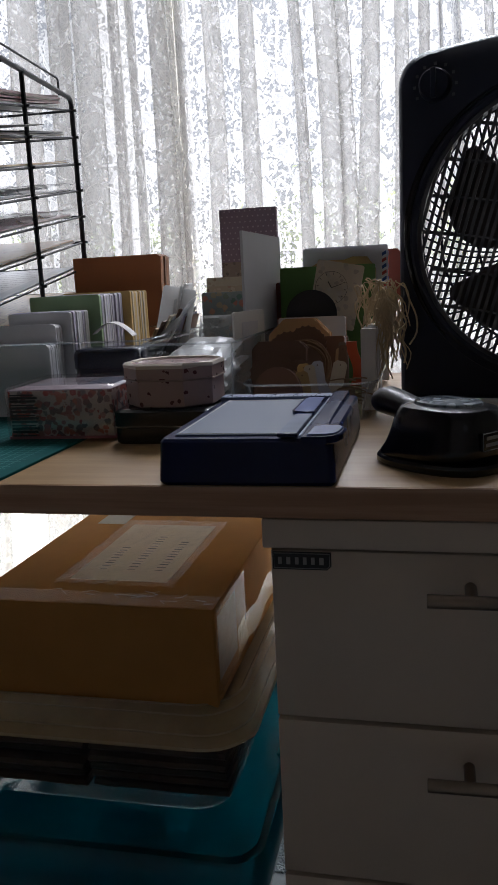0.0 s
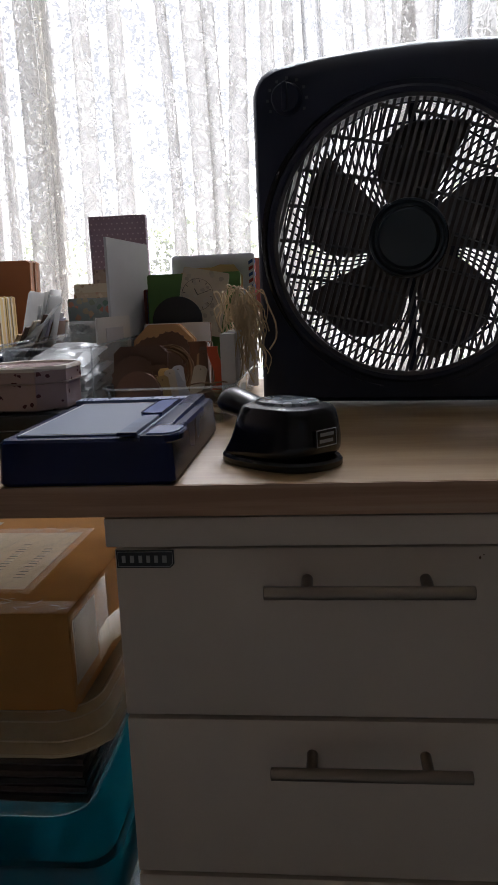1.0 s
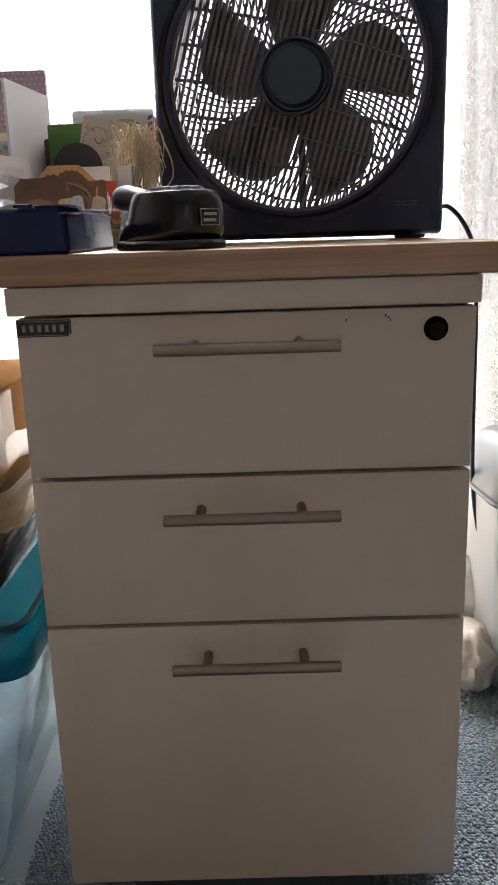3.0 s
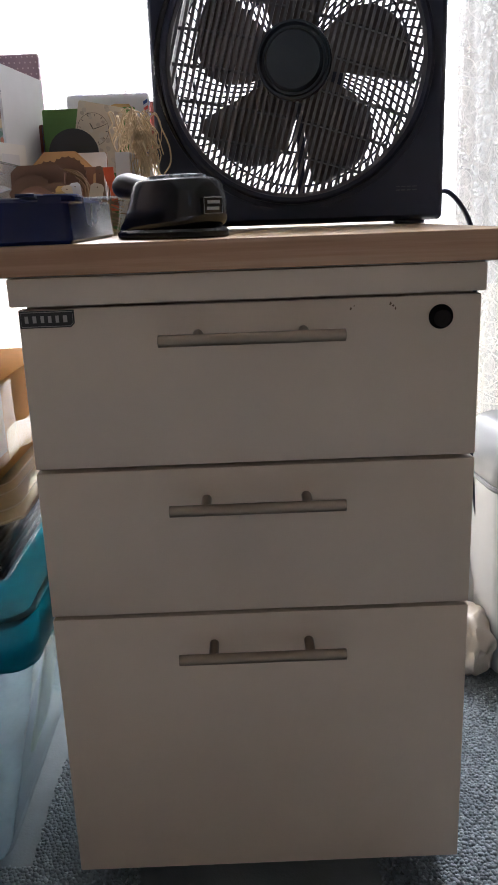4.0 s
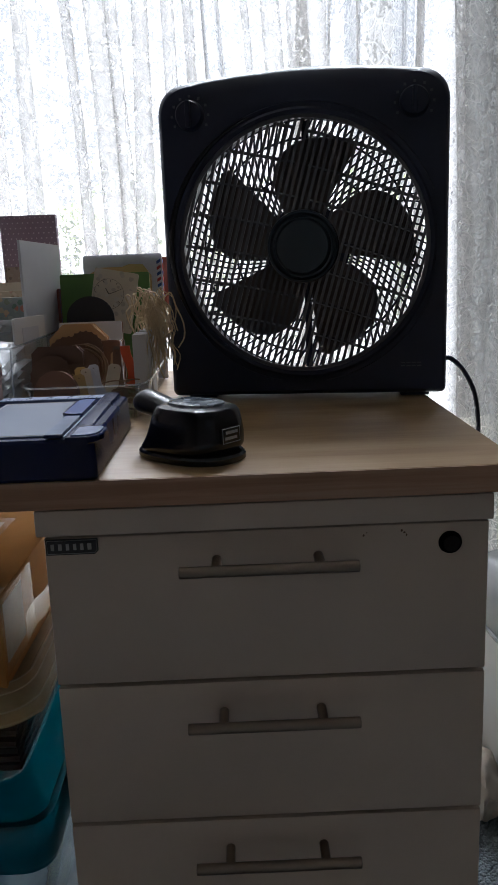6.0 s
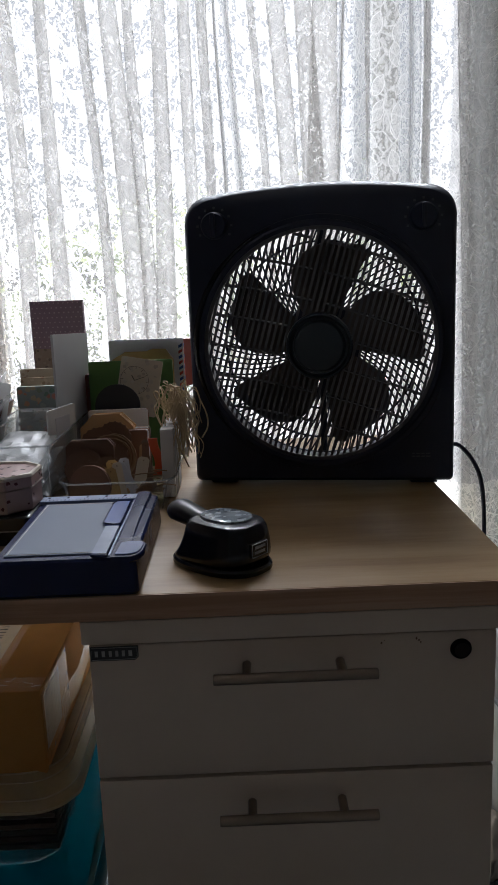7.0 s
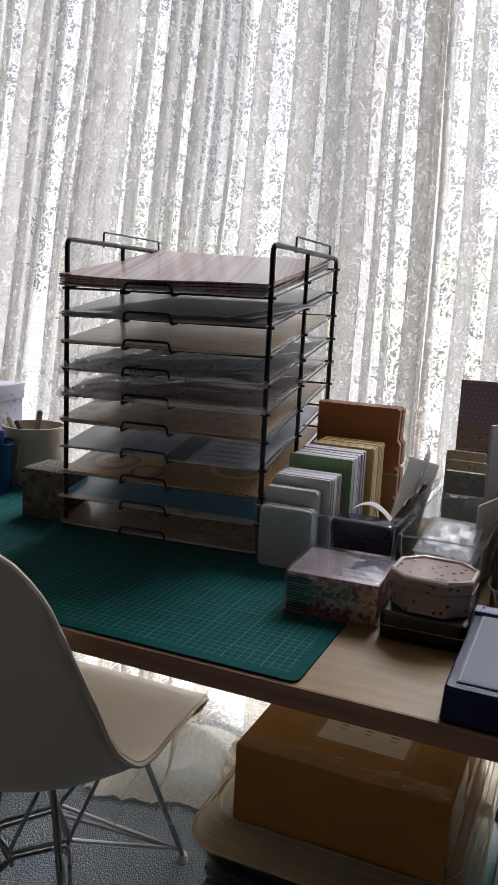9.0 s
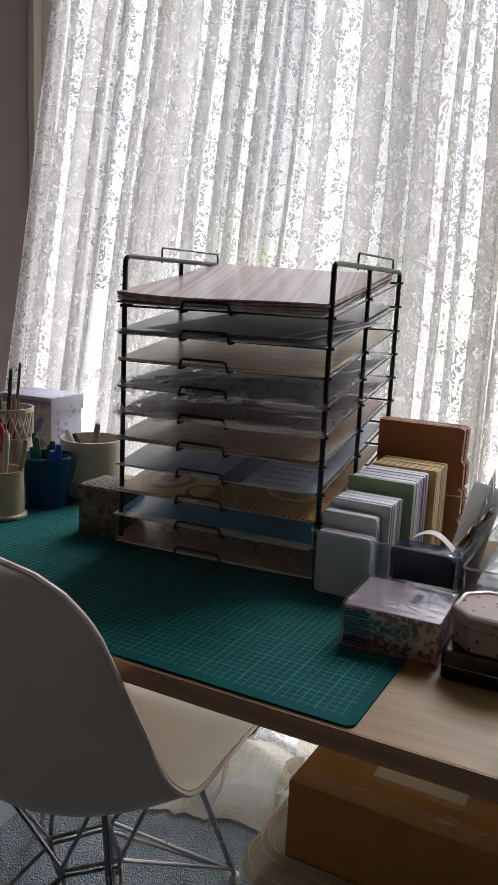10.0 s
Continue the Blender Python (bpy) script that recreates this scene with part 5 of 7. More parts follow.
def pouch(name, label, category, x, y, z, w, d_, h, turn, tilt, seed, material):
    """A flat packet in crinkled film, its surface creased and its edges crimped."""
    n, m = 14, 18
    top, bot = [], []
    for a in range(n + 1):
        rt, rb = [], []
        for b in range(m + 1):
            u, v = a / n * 2 - 1, b / m * 2 - 1
            puff = (1 - abs(u) ** 6) * (1 - abs(v) ** 6)
            q = noise.noise(Vector((a * 0.45, b * 0.4, seed))) + 0.6 * abs(noise.noise(Vector((a * 0.9 + b * 0.5, b * 0.3, seed + 5))))
            rt.append((u * w / 2, v * d_ / 2, h * puff * (0.8 + 0.45 * q)))
            rb.append((u * w / 2, v * d_ / 2, -0.0004))
        top.append(rt)
        bot.append(rb)
    ob = part(name, loft(B(), [t_ + b_[::-1] for t_, b_ in zip(top, bot)]), material, None, "", 18)
    ob.matrix_world = pose(x, y, z, tilt, 0, turn)
    return tagged(ob, label, category, "cellophane packets")


for i in range(8):
    pouch("cellophane_packet", "crinkled clear cellophane packet stacked in the bin", "plastic packet", -0.153 + 0.003 * (i % 3 - 1), 0.375 + 0.004 * (i % 2), FLOORZ + 0.002 + 0.0105 * i, 0.080, 0.125, 0.011, (2, -3, 4, -1)[i % 4], 3 + i * 0.8, i * 3.1, FILM if i % 3 else VELLUM)
pouch("cellophane_packet", "crinkled clear cellophane packet propped on the stack", "plastic packet", -0.152, 0.462, FLOORZ + 0.085, 0.066, 0.075, 0.010, 4, 58, 40.0, FILM)

# ---- tub of tags ----
disc = lambda r, n=22: [(r * math.cos(2 * math.pi * i / n), r + r * math.sin(2 * math.pi * i / n)) for i in range(n)]
standing("gift_tags", "round chocolate brown paper tags in a stack", "paper tag", [CHOC, DKBROWN], -0.074, -0.018, 0.305, 0.79, 0.012, shape=[(x, z * 1.06) for x, z in disc(0.0285)], count=5, tip=-8, group="tags in the tub")
scallop = lambda r, n=60: [((r + 0.0012 * math.cos(20 * 2 * math.pi * i / n)) * math.cos(2 * math.pi * i / n), r + (r + 0.0012 * math.cos(20 * 2 * math.pi * i / n)) * math.sin(2 * math.pi * i / n)) for i in range(n)]
for x, y, r, z, rot in ((-0.050, 0.318, 0.026, 0.744, 0), (-0.030, 0.330, 0.024, 0.752, 10), (-0.056, 0.334, 0.027, 0.757, -8), (-0.026, 0.350, 0.025, 0.764, 6), (-0.050, 0.395, 0.027, 0.776, 4), (-0.022, 0.408, 0.026, 0.784, -12)):
    ob = standing("gift_tags", "round scalloped brown paper tags leaning in the tub", "paper tag", [DKBROWN, CHOC, tint("cocoa card", (0.20, 0.11, 0.06))], 0, 0.05, 0, 0.8, 0.006, shape=scallop(r), count=3, group="tags in the tub")
    ob.matrix_world = pose(x, y, z - 0.005, -16, rot, 3)
clipped = lambda w, h, c: [(-w / 2, 0), (w / 2, 0), (w / 2, h - c), (w / 2 - c, h), (-w / 2 + c, h), (-w / 2, h - c)]
standing("gift_tags", "dark brown paper tags with notched corners", "paper tag", [DKBROWN, CHOC], -0.085, -0.017, 0.345, 0.815, 0.016, shape=clipped(0.068, 0.088, 0.009), count=6, tip=-7, group="tags in the tub")
standing("gift_tags", "large kraft paper tags with clipped corners", "paper tag", [KRAFTC, tint("kraft tag back", (0.38, 0.21, 0.085))], -0.080, 0.001, 0.430, 0.839, 0.022, shape=clipped(0.081, 0.111, 0.020), count=7, tip=-6, group="tags in the tub")
standing("gift_tags", "stack of brown tags seen on edge", "paper tag", [CHOC, KRAFTC, GREYC, DKBROWN], -0.010, 0.022, 0.415, 0.815, 0.05, count=9, tip=-4, group="tags in the tub")
arch = [(-0.036, 0)] + [(-0.036 * math.cos(math.pi * i / 16), 0.104 + 0.034 * math.sin(math.pi * i / 16)) for i in range(17)] + [(0.036, 0)]
standing("gift_tag", "black arched card among kraft tags", "paper tag", tint("black card", (0.02, 0.021, 0.026)), -0.069, 0.005, 0.500, 0.866, 0.004, FLOORZ + 0.008, shape=arch, tip=-5, group="tags in the tub")
standing("gift_tags", "grey and brown sheets behind the tags", "paper tag", [GREYC, CHOC, KRAFTC], -0.075, 0.018, 0.472, 0.838, 0.014, count=4, tip=-5, group="tags in the tub")
standing("card_sheet", "large leaf-green card standing in the tub", "card", tint("leaf green card", (0.085, 0.19, 0.04)), -0.084, 0.055, 0.552, 0.906, 0.004, tip=-3)
clock = standing("clock_card", "cream card printed with an antique clock face", "card", blots("aged clock print", (0.66, 0.58, 0.45), [(0.44, 0.38, 0.30), (0.62, 0.57, 0.48)], 120), -0.040, 0.028, 0.540, 0.905, 0.0016, 0.812, tip=-3)
clock.matrix_world = pose(-0.010, 0.543, 0.818, -3, 11, 0)
INK = plain("sepia ink", (0.07, 0.055, 0.045), 0.7)
bm = B()
wire(bm, [(-0.008 + 0.023 * math.cos(2 * math.pi * i / 40), -0.0006, 0.056 + 0.023 * math.sin(2 * math.pi * i / 40)) for i in range(40)], 0.00035, 4, True)
for i in range(12):
    a = 2 * math.pi * i / 12
    c, s = math.cos(a), math.sin(a)
    wire(bm, [(-0.008 + 0.0185 * c, -0.0006, 0.056 + 0.0185 * s), (-0.008 + 0.0215 * c, -0.0006, 0.056 + 0.0215 * s)], 0.0006, 4)
wire(bm, [(-0.008, -0.0007, 0.056), (0.007, -0.0007, 0.064)], 0.0006, 4)
wire(bm, [(-0.008, -0.0007, 0.056), (-0.014, -0.0007, 0.064)], 0.0008, 4)
part("clock_face", bm, INK, clock, "dark clock ring, ticks and two hands")
standing("envelope", "kraft brown envelope with a pointed flap", "envelope", KRAFTC, -0.054, 0.052, 0.618, 0.918, 0.004, tip=-2, shape=[(-0.053, 0), (0.053, 0), (0.053, 0.172), (0.040, 0.190), (0.018, 0.191), (0.006, 0.187), (-0.030, 0.187), (-0.053, 0.174)])
THIN = clear("thin airmail paper", (0.9, 0.92, 0.98), 0.02, 0.5, (0.86, 0.84, 0.87), 1.0, 0.5)
em = standing("envelope", "white airmail envelopes with red and blue striped edges", "envelope", [THIN, tint("pale grey envelope", (0.70, 0.72, 0.78))], -0.060, 0.068, 0.632, 0.935, 0.016, count=4, tip=-1)
RED, BLUE = tint("airmail red", (0.45, 0.05, 0.04)), tint("airmail blue", (0.03, 0.08, 0.30))
for i in range(9):
    part("airmail_stripe", cuboid(B(), 0.0648, 0.001, 0.115 + 0.0095 * i, 0.0658, 0.0155, 0.121 + 0.0095 * i), RED if i % 2 else BLUE, em)
    part("airmail_stripe", prism(B(), [(0.0565, 0.113 + 0.0095 * i), (0.0632, 0.117 + 0.0095 * i), (0.0632, 0.122 + 0.0095 * i), (0.0565, 0.118 + 0.0095 * i)], -0.0012, -0.0003, XZ), RED if i % 2 else BLUE, em)
for i in range(7):
    part("airmail_stripe", cuboid(B(), -0.045 + 0.014 * i, 0.001, 0.2023, -0.037 + 0.014 * i, 0.0155, 0.2031), RED if i % 2 else BLUE, em)
standing("card_folder", "red-brown card folder behind the envelopes", "folder", tint("terracotta card", (0.30, 0.075, 0.045)), -0.02, 0.086, 0.690, 0.926, 0.008, DESK_Z, 0.008, shape=[(-0.053, 0), (0.012, 0), (0.012, 0.11), (0.048, 0.122), (0.053, 0.128), (0.053, 0.199), (0.049, 0.204), (-0.053, 0.204)])
for x, m_ in ((-0.091, tint("maroon card", (0.16, 0.03, 0.03))), (-0.087, tint("blue card", (0.05, 0.14, 0.32)))):
    standing("card_strip", "thin coloured card edge beside the green card", "card", m_, x, x + 0.012, 0.562, 0.885, 0.03, DESK_Z + 0.012)
# leaning little tags at the front
HONEY = tint("honey card", (0.50, 0.34, 0.13))
for x, y, w, h, rot, lean_, m_ in ((-0.024, 0.322, 0.016, 0.040, -12, -16, KRAFTC), (-0.019, 0.316, 0.016, 0.039, -6, -20, YELLOWC), (-0.012, 0.312, 0.015, 0.040, -9, -14, HONEY), (-0.015, 0.330, 0.016, 0.047, -4, -12, YELLOWC), (-0.003, 0.316, 0.013, 0.047, -8, -12, CREAMC), (0.001, 0.320, 0.012, 0.044, -22, -16, KRAFTC), (0.004, 0.328, 0.014, 0.050, -6, -10, GREYC), (0.013, 0.322, 0.016, 0.049, -26, -10, GREYC), (0.016, 0.332, 0.017, 0.050, 14, -12, CREAMC), (0.025, 0.312, 0.018, 0.026, 42, -18, JUTEC), (0.022, 0.308, 0.018, 0.022, 42, -20, CHOC), (0.024, 0.350, 0.010, 0.066, 4, -8, CHOC), (0.031, 0.352, 0.009, 0.070, -3, -8, JUTEC), (0.018, 0.356, 0.010, 0.062, 6, -8, KRAFTC)):
    pts = clipped(w, h, w * 0.22)
    ob = standing("gift_tag", "small leaning paper gift tag", "paper tag", m_, 0, w, 0, FLOORZ + h, 0.0011, shape=pts)
    ob.matrix_world = pose(x, y, FLOORZ + 0.014, lean_, rot, 10)
    ob["group"] = "small tags"
    part("tag_hole", prism(B(), [(0.0009 * math.cos(a), h - 0.005 + 0.0009 * math.sin(a)) for a in [2 * math.pi * q / 10 for q in range(10)]], -0.0003, -0.0001, XZ), DKBROWN, ob, "dark punched hole")
rib = [[Vector((0.040 + o + 0.004 * math.sin(5 * t), 0.372 + e, DESK_Z + 0.030 + 0.055 * t)) for o, e in ((-0.0065, 0), (0.0065, 0.001), (0.0065, 0.003), (-0.0065, 0.002))] for t in [i / 12 for i in range(13)]]
tagged(part("ribbon", loft(B(), rib), tint("orange ribbon", (0.62, 0.10, 0.025), 0.4)), "twisted bright orange ribbon", "ribbon")
standing("label_pack", "white pack of labels standing on edge", "card", [PAPER, SILVER], 0.050, 0.068, 0.350, 0.828, 0.10, count=1 + 4, r=0.001)


def coil(name, label, cx, cy, cz, r, turns, thick, seed, tilt, material, squash=1.0):
    rnd = random.Random(seed)
    ob = thing(name, label, "twine", (cx, cy, cz), 0, tilt=tilt)
    for k in range(turns):
        rr, ph = r * rnd.uniform(0.82, 1.08), rnd.uniform(0, 6)
        pts = [(rr * math.cos(a) + rnd.uniform(-1, 1) * 0.0006, rr * squash * math.sin(a), rnd.uniform(-0.004, 0.004) * 0.3 + 0.004 * math.sin(2 * a + ph)) for a in [2 * math.pi * i / 26 for i in range(26)]]
        part("strand", wire(B(), pts, thick, 5, True), material, ob)
    return ob


JUTE = plain("jute twine", (0.30, 0.20, 0.11), 0.85, vary=0.3, grain=900, bump=0.4)
coil("twine_coil", "coil of brown jute twine on the tags", -0.030, 0.398, 0.778, 0.034, 9, 0.0012, 4, (68, 10), JUTE)
raff = thing("raffia_bundle", "loose bundle of pale raffia strands hanging over the tub", "raffia", (0.067, 0.405, DESK_Z))
rnd = random.Random(11)
for i in range(80):
    knot = Vector((rnd.gauss(0.006, 0.011), rnd.gauss(0.0, 0.020), rnd.uniform(0.112, 0.152)))
    side = i % 5
    a = rnd.uniform(-0.9, 0.7) if side else rnd.uniform(2.6, 4.4)
    reach = rnd.uniform(0.006, 0.024) if i % 9 else rnd.uniform(0.022, 0.030)
    drop = rnd.uniform(0.02, 0.075) if side > 1 else rnd.uniform(0.05, 0.11) if side else rnd.uniform(0.02, 0.07)
    reach *= 1.0 if side else 0.55
    out = Vector((math.cos(a) * reach, math.sin(a) * reach * 1.3, 0))
    pts = [knot - out * 0.3 + Vector((0, 0, -0.015))]
    for q in range(1, 7):
        f = q / 6
        p = knot + out * min(1.0, 1.5 * f) + Vector((0, 0, 0.010 * math.sin(3.1 * min(1, 1.6 * f)) - drop * f * f))
        k = 0.0035 * (0.4 + f)
        pts.append(p + Vector((rnd.gauss(0, k), rnd.gauss(0, k), rnd.gauss(0, k * 0.6))))
    pts = [Vector((p.x, p.y, max(p.z, 0.012))) for p in curve(pts, 3)]
    part("raffia_strand", wire(B(), pts, rnd.uniform(0.0007, 0.0014), 4), RAFFIA, raff)
for i in range(10):
    c, r = Vector((rnd.gauss(0.004, 0.012), rnd.gauss(0, 0.02), rnd.uniform(0.118, 0.148))), rnd.uniform(0.006, 0.014)
    tilt_ = Euler((rnd.uniform(0.6, 1.9), rnd.uniform(-0.6, 0.6), rnd.uniform(0, 3))).to_matrix()
    part("raffia_strand", wire(B(), [c + tilt_ @ Vector((r * math.cos(2 * math.pi * k / 14), r * math.sin(2 * math.pi * k / 14), 0.002 * math.sin(k))) for k in range(14)], rnd.uniform(0.0005, 0.0009), 4, True), RAFFIA, raff)
for i in range(18):
    x, y = rnd.uniform(0.018, 0.048), rnd.uniform(0.30, 0.36)
    z = FLOORZ + 0.004 + 0.002 * i
    part("raffia_strand", wire(B(), curve([(x - 0.080, y - 0.405, z - DESK_Z), (x - 0.060, y - 0.405 + rnd.uniform(-0.01, 0.01), z - DESK_Z + 0.004), (x - 0.045, y - 0.393, z - DESK_Z - 0.001)], 4), 0.0011, 4), JUTE, raff)

# ---- tins and wrapped pads in front ----
case = thing("flat_tin", "flat black lacquered tin case with rounded corners", "tin", (-0.146, 0.214, DESK_Z), 1.0)
part("lower_shell", loft(B(), [[(x, y, z) for x, y in rounded(0.104 - k, 0.104 - k, 0.008, 4)] for z, k in ((0, 0.004), (0.002, 0), (0.017, 0), (0.018, 0.002))]), GLOSSBLACK, case)
part("upper_shell", loft(B(), [[(x, y, z) for x, y in rounded(0.105 - k, 0.105 - k, 0.008, 4)] for z, k in ((0.0185, 0.0), (0.034, 0), (0.0365, 0.005), (0.037, 0.010))]), GLOSSBLACK, case)
part("seam", wire(B(), [(x, y, 0.0185) for x, y in rounded(0.105, 0.105, 0.008, 4)], 0.0009, 5, True), NICKEL, case, "thin bright seam")
tin = thing("octagonal_tin", "pale pink octagonal tin with dark floral sprigs", "tin", (-0.143, 0.214, DESK_Z + 0.0372), -2)


def octa(w, d_, c):
    return [(w / 2, -d_ / 2 + c), (w / 2, d_ / 2 - c), (w / 2 - c, d_ / 2), (-w / 2 + c, d_ / 2), (-w / 2, d_ / 2 - c), (-w / 2, -d_ / 2 + c), (-w / 2 + c, -d_ / 2), (w / 2 - c, -d_ / 2)]


PINKTIN = blots("pink sprig print", (0.46, 0.34, 0.32), [(0.09, 0.035, 0.045), (0.15, 0.06, 0.06)], 88, 0.2, 0.75, 0.24)
part("tin_body", loft(B(), [[(x, y, z) for x, y in octa(0.098 - k, 0.092 - k, 0.024)] for z, k in ((0, 0.003), (0.0015, 0), (0.030, 0))]), PINKTIN, tin)
lid = part("tin_lid", loft(B(), [[(x, y, z) for x, y in octa(0.1005 - k, 0.0945 - k, 0.0245 * (0.1005 - k) / 0.1005)] for z, k in ((0.028, -0.001), (0.0285, 0.0), (0.0415, 0.0), (0.0435, 0.003), (0.0445, 0.010), (0.0435, 0.012), (0.0438, 0.05))]), PINKTIN, tin)
# Cream rim, thickened and brightened to carry its highlight too.
part("lid_rim", wire(B(), [(x, y, 0.0435) for x, y in octa(0.0965, 0.0905, 0.0235)], 0.0034, 6, True), plain("cream enamel with highlight", (0.76, 0.69, 0.60), 0.14), lid, "cream lid rim brightened for its highlight")
part("lid_rim", wire(B(), [(x, y, 0.029) for x, y in octa(0.1015, 0.0955, 0.0248)], 0.0009, 5, True), plain("worn tin edge", (0.35, 0.27, 0.24), 0.3, 0.5), lid)

fl = thing("paper_pads", "stack of floral paper pads shrink-wrapped in clear film", "paper pad", (-0.269, 0.237, DESK_Z + 0.003), 2.0)
ROSE = blots("red rose print", (0.56, 0.43, 0.38), [(0.42, 0.05, 0.04), (0.48, 0.13, 0.08), (0.09, 0.045, 0.06), (0.20, 0.15, 0.16), (0.42, 0.16, 0.15), (0.38, 0.04, 0.04), (0.12, 0.06, 0.07)], 150, 0.45, cover=0.85, size=0.6)
# Pale and dark blue areas put the film's reflections into the cover's colour.
TOPW = printed("top print with painted reflections", (0.34, 0.26, 0.30), [("rect", (-0.058, 0.058, -0.052, 0.052), (0.40, 0.33, 0.36), 0.9), ("rect", (0.012, 0.056, -0.01, 0.052), (0.10, 0.12, 0.20), 0.85), ("blooms", (-0.05, 0.02, -0.02, 0.04, 45, 0.55), (0.30, 0.40, 0.55), 0.7), ("blooms", (-1, 1, -1, 1, 70, 0.42), (0.45, 0.18, 0.20), 0.6)])
for z0, z1 in ((0.0008, 0.0270), (0.0272, 0.0535)):
    part("pad", cuboid(B(), -0.0605, -0.0565, z0, 0.0605, 0.0565, z1, 0.0005), ROSE, fl)
part("pad_cover", cuboid(B(), -0.0607, -0.0567, 0.0536, 0.0607, 0.0567, 0.0546, 0.0003), TOPW, fl, "printed cover sheet with reflections in its colour")
bm = B()
for i in range(13):
    z = 0.003 + 0.0038 * i
    cuboid(bm, -0.0585, -0.0576, z, -0.030 + 0.002 * (i % 3), -0.0567, z + (0.0026 if i % 3 else 0.0014))
part("barcode_bars", bm, plain("dark print bars", (0.03, 0.025, 0.03), 0.5), fl, "dark printed bars on the pads' edges")
part("pink_base", cuboid(B(), -0.0625, -0.0585, 0.0, 0.0625, 0.0585, 0.0028), tint("pink card", (0.45, 0.14, 0.17)), fl)
rings = []
for z, k in ((0.0008, 0.0), (0.012, 0.001), (0.024, 0.002), (0.036, 0.001), (0.048, 0.0022), (0.0575, 0.001), (0.0592, -0.006), (0.0584, -0.03), (0.0594, -0.055), (0.0582, -0.08)):
    base = rounded(0.1265 + k, 0.1185 + k, 0.004, 9)
    rings.append([(x + 0.0018 * noise.noise(Vector((x * 90, y * 90, z * 70))), y + 0.0018 * noise.noise(Vector((y * 80, x * 90, z * 60 + 5))), z + 0.0012 * noise.noise(Vector((x * 70, y * 70, 3)))) for x, y in base])
part("shrink_wrap", loft(B(), rings, False, True), WRAP, fl, "shiny clear film", 20)
# ---- pots and boxes at the end of the desk ----
MATZ = DESK_Z + 0.003
POT = plain("cream glazed pottery", (0.58, 0.50, 0.40), 0.35, vary=0.07)


def vessel(bm, profile, t, n=40, sx=1.0, sy=1.0):
    """A hollow turned pot with a wall of thickness t."""
    inner = [(max(r - t, 0.001), max(z, profile[0][1] + t)) for r, z in reversed(profile)]
    return lathe(bm, [(0.0, profile[0][1])] + profile + inner, n, None, sx, sy)


planter = thing("ceramic_planter", "cream ceramic planter with a faint moulded relief holding markers", "planter", (-1.038, 0.558, MATZ))
planter.scale = (0.86, 0.86, 1.0)
part("pot", vessel(B(), [(0.052, 0.0), (0.058, 0.006), (0.068, 0.03), (0.074, 0.07), (0.075, 0.118), (0.0745, 0.121)], 0.005), POT, planter)
bm = B()
for s in (-1, 1):
    wire(bm, curve([(s * 0.052 + 0.006, -0.053, 0.088), (s * 0.034 + 0.006, -0.0665, 0.100), (s * 0.012 + 0.006, -0.0735, 0.092)], 6), 0.0022, 6)
wire(bm, curve([(0.018, -0.0735, 0.088), (0.014, -0.076, 0.066), (0.012, -0.080, 0.046), (0.004, -0.077, 0.042)], 6), 0.0026, 6)
part("moulded_relief", bm, POT, planter)
MARKER = [plain("marker grey", (0.22, 0.22, 0.22), 0.4), plain("marker white", (0.6, 0.6, 0.58), 0.4), plain("marker black", (0.02, 0.02, 0.02), 0.4)]


def pen(name, label, category, foot, head, r, body, cap, group):
    f, h = Vector(foot), Vector(head)
    ob = thing(name, label, category, foot, group=group)
    e = h - f
    part("barrel", wire(B(), [(0, 0, 0), e * 0.02, e * 0.70], [r * 0.6, r, r], 9), body, ob)
    part("cap", wire(B(), [e * 0.69, e * 0.705, e * 0.96, e], [r, r * 1.15, r * 1.12, r * 0.8], 9), cap, ob)
    return ob


for f, h, a, b in (((-1.05, 0.555, MATZ + 0.01), (-1.012, 0.545, MATZ + 0.155), 1, 0), ((-1.03, 0.56, MATZ + 0.01), (-1.078, 0.525, MATZ + 0.137), 2, 1), ((-1.04, 0.57, MATZ + 0.01), (-1.070, 0.540, MATZ + 0.128), 1, 2)):
    pen("marker_pen", "slim capped marker pen standing in a pot", "pen", f, h, 0.0052, MARKER[a], MARKER[b], "markers")

BLUEP = plain("deep blue plastic", (0.006, 0.045, 0.14), 0.22, vary=0.1, bump=0.0)
cup = thing("blue_cup", "deep blue plastic tumbler full of felt pens", "cup", (-1.058, 0.445, MATZ))
part("tumbler", vessel(B(), [(0.038, 0.0), (0.040, 0.004), (0.048, 0.095), (0.0495, 0.097), (0.0495, 0.101)], 0.003), BLUEP, cup)
GREENP, BLUEQ, DKG = plain("green pen", (0.01, 0.13, 0.06), 0.35), plain("bright blue pen", (0.02, 0.10, 0.42), 0.35), plain("dark pen", (0.015, 0.03, 0.03), 0.4)
rnd = random.Random(5)
for i, (dx, dy, lean_, m1) in enumerate(((0.018, -0.015, 0.03, BLUEQ), (0.026, -0.004, 0.028, BLUEQ), (-0.004, -0.024, -0.006, GREENP), (-0.020, -0.014, -0.018, GREENP), (0.004, 0.010, 0.006, DKG), (-0.028, 0.004, -0.026, GREENP), (-0.012, 0.022, 0.0, DKG))):
    pen("felt_pen", "capped felt pen standing in the tumbler", "pen", (-1.058 + dx * 0.5, 0.445 + dy * 0.5, MATZ + 0.006), (-1.058 + dx + lean_ * 0.3, 0.445 + dy, MATZ + 0.115 + 0.012 * (i % 3)), 0.0056, m1, m1, "felt pens")

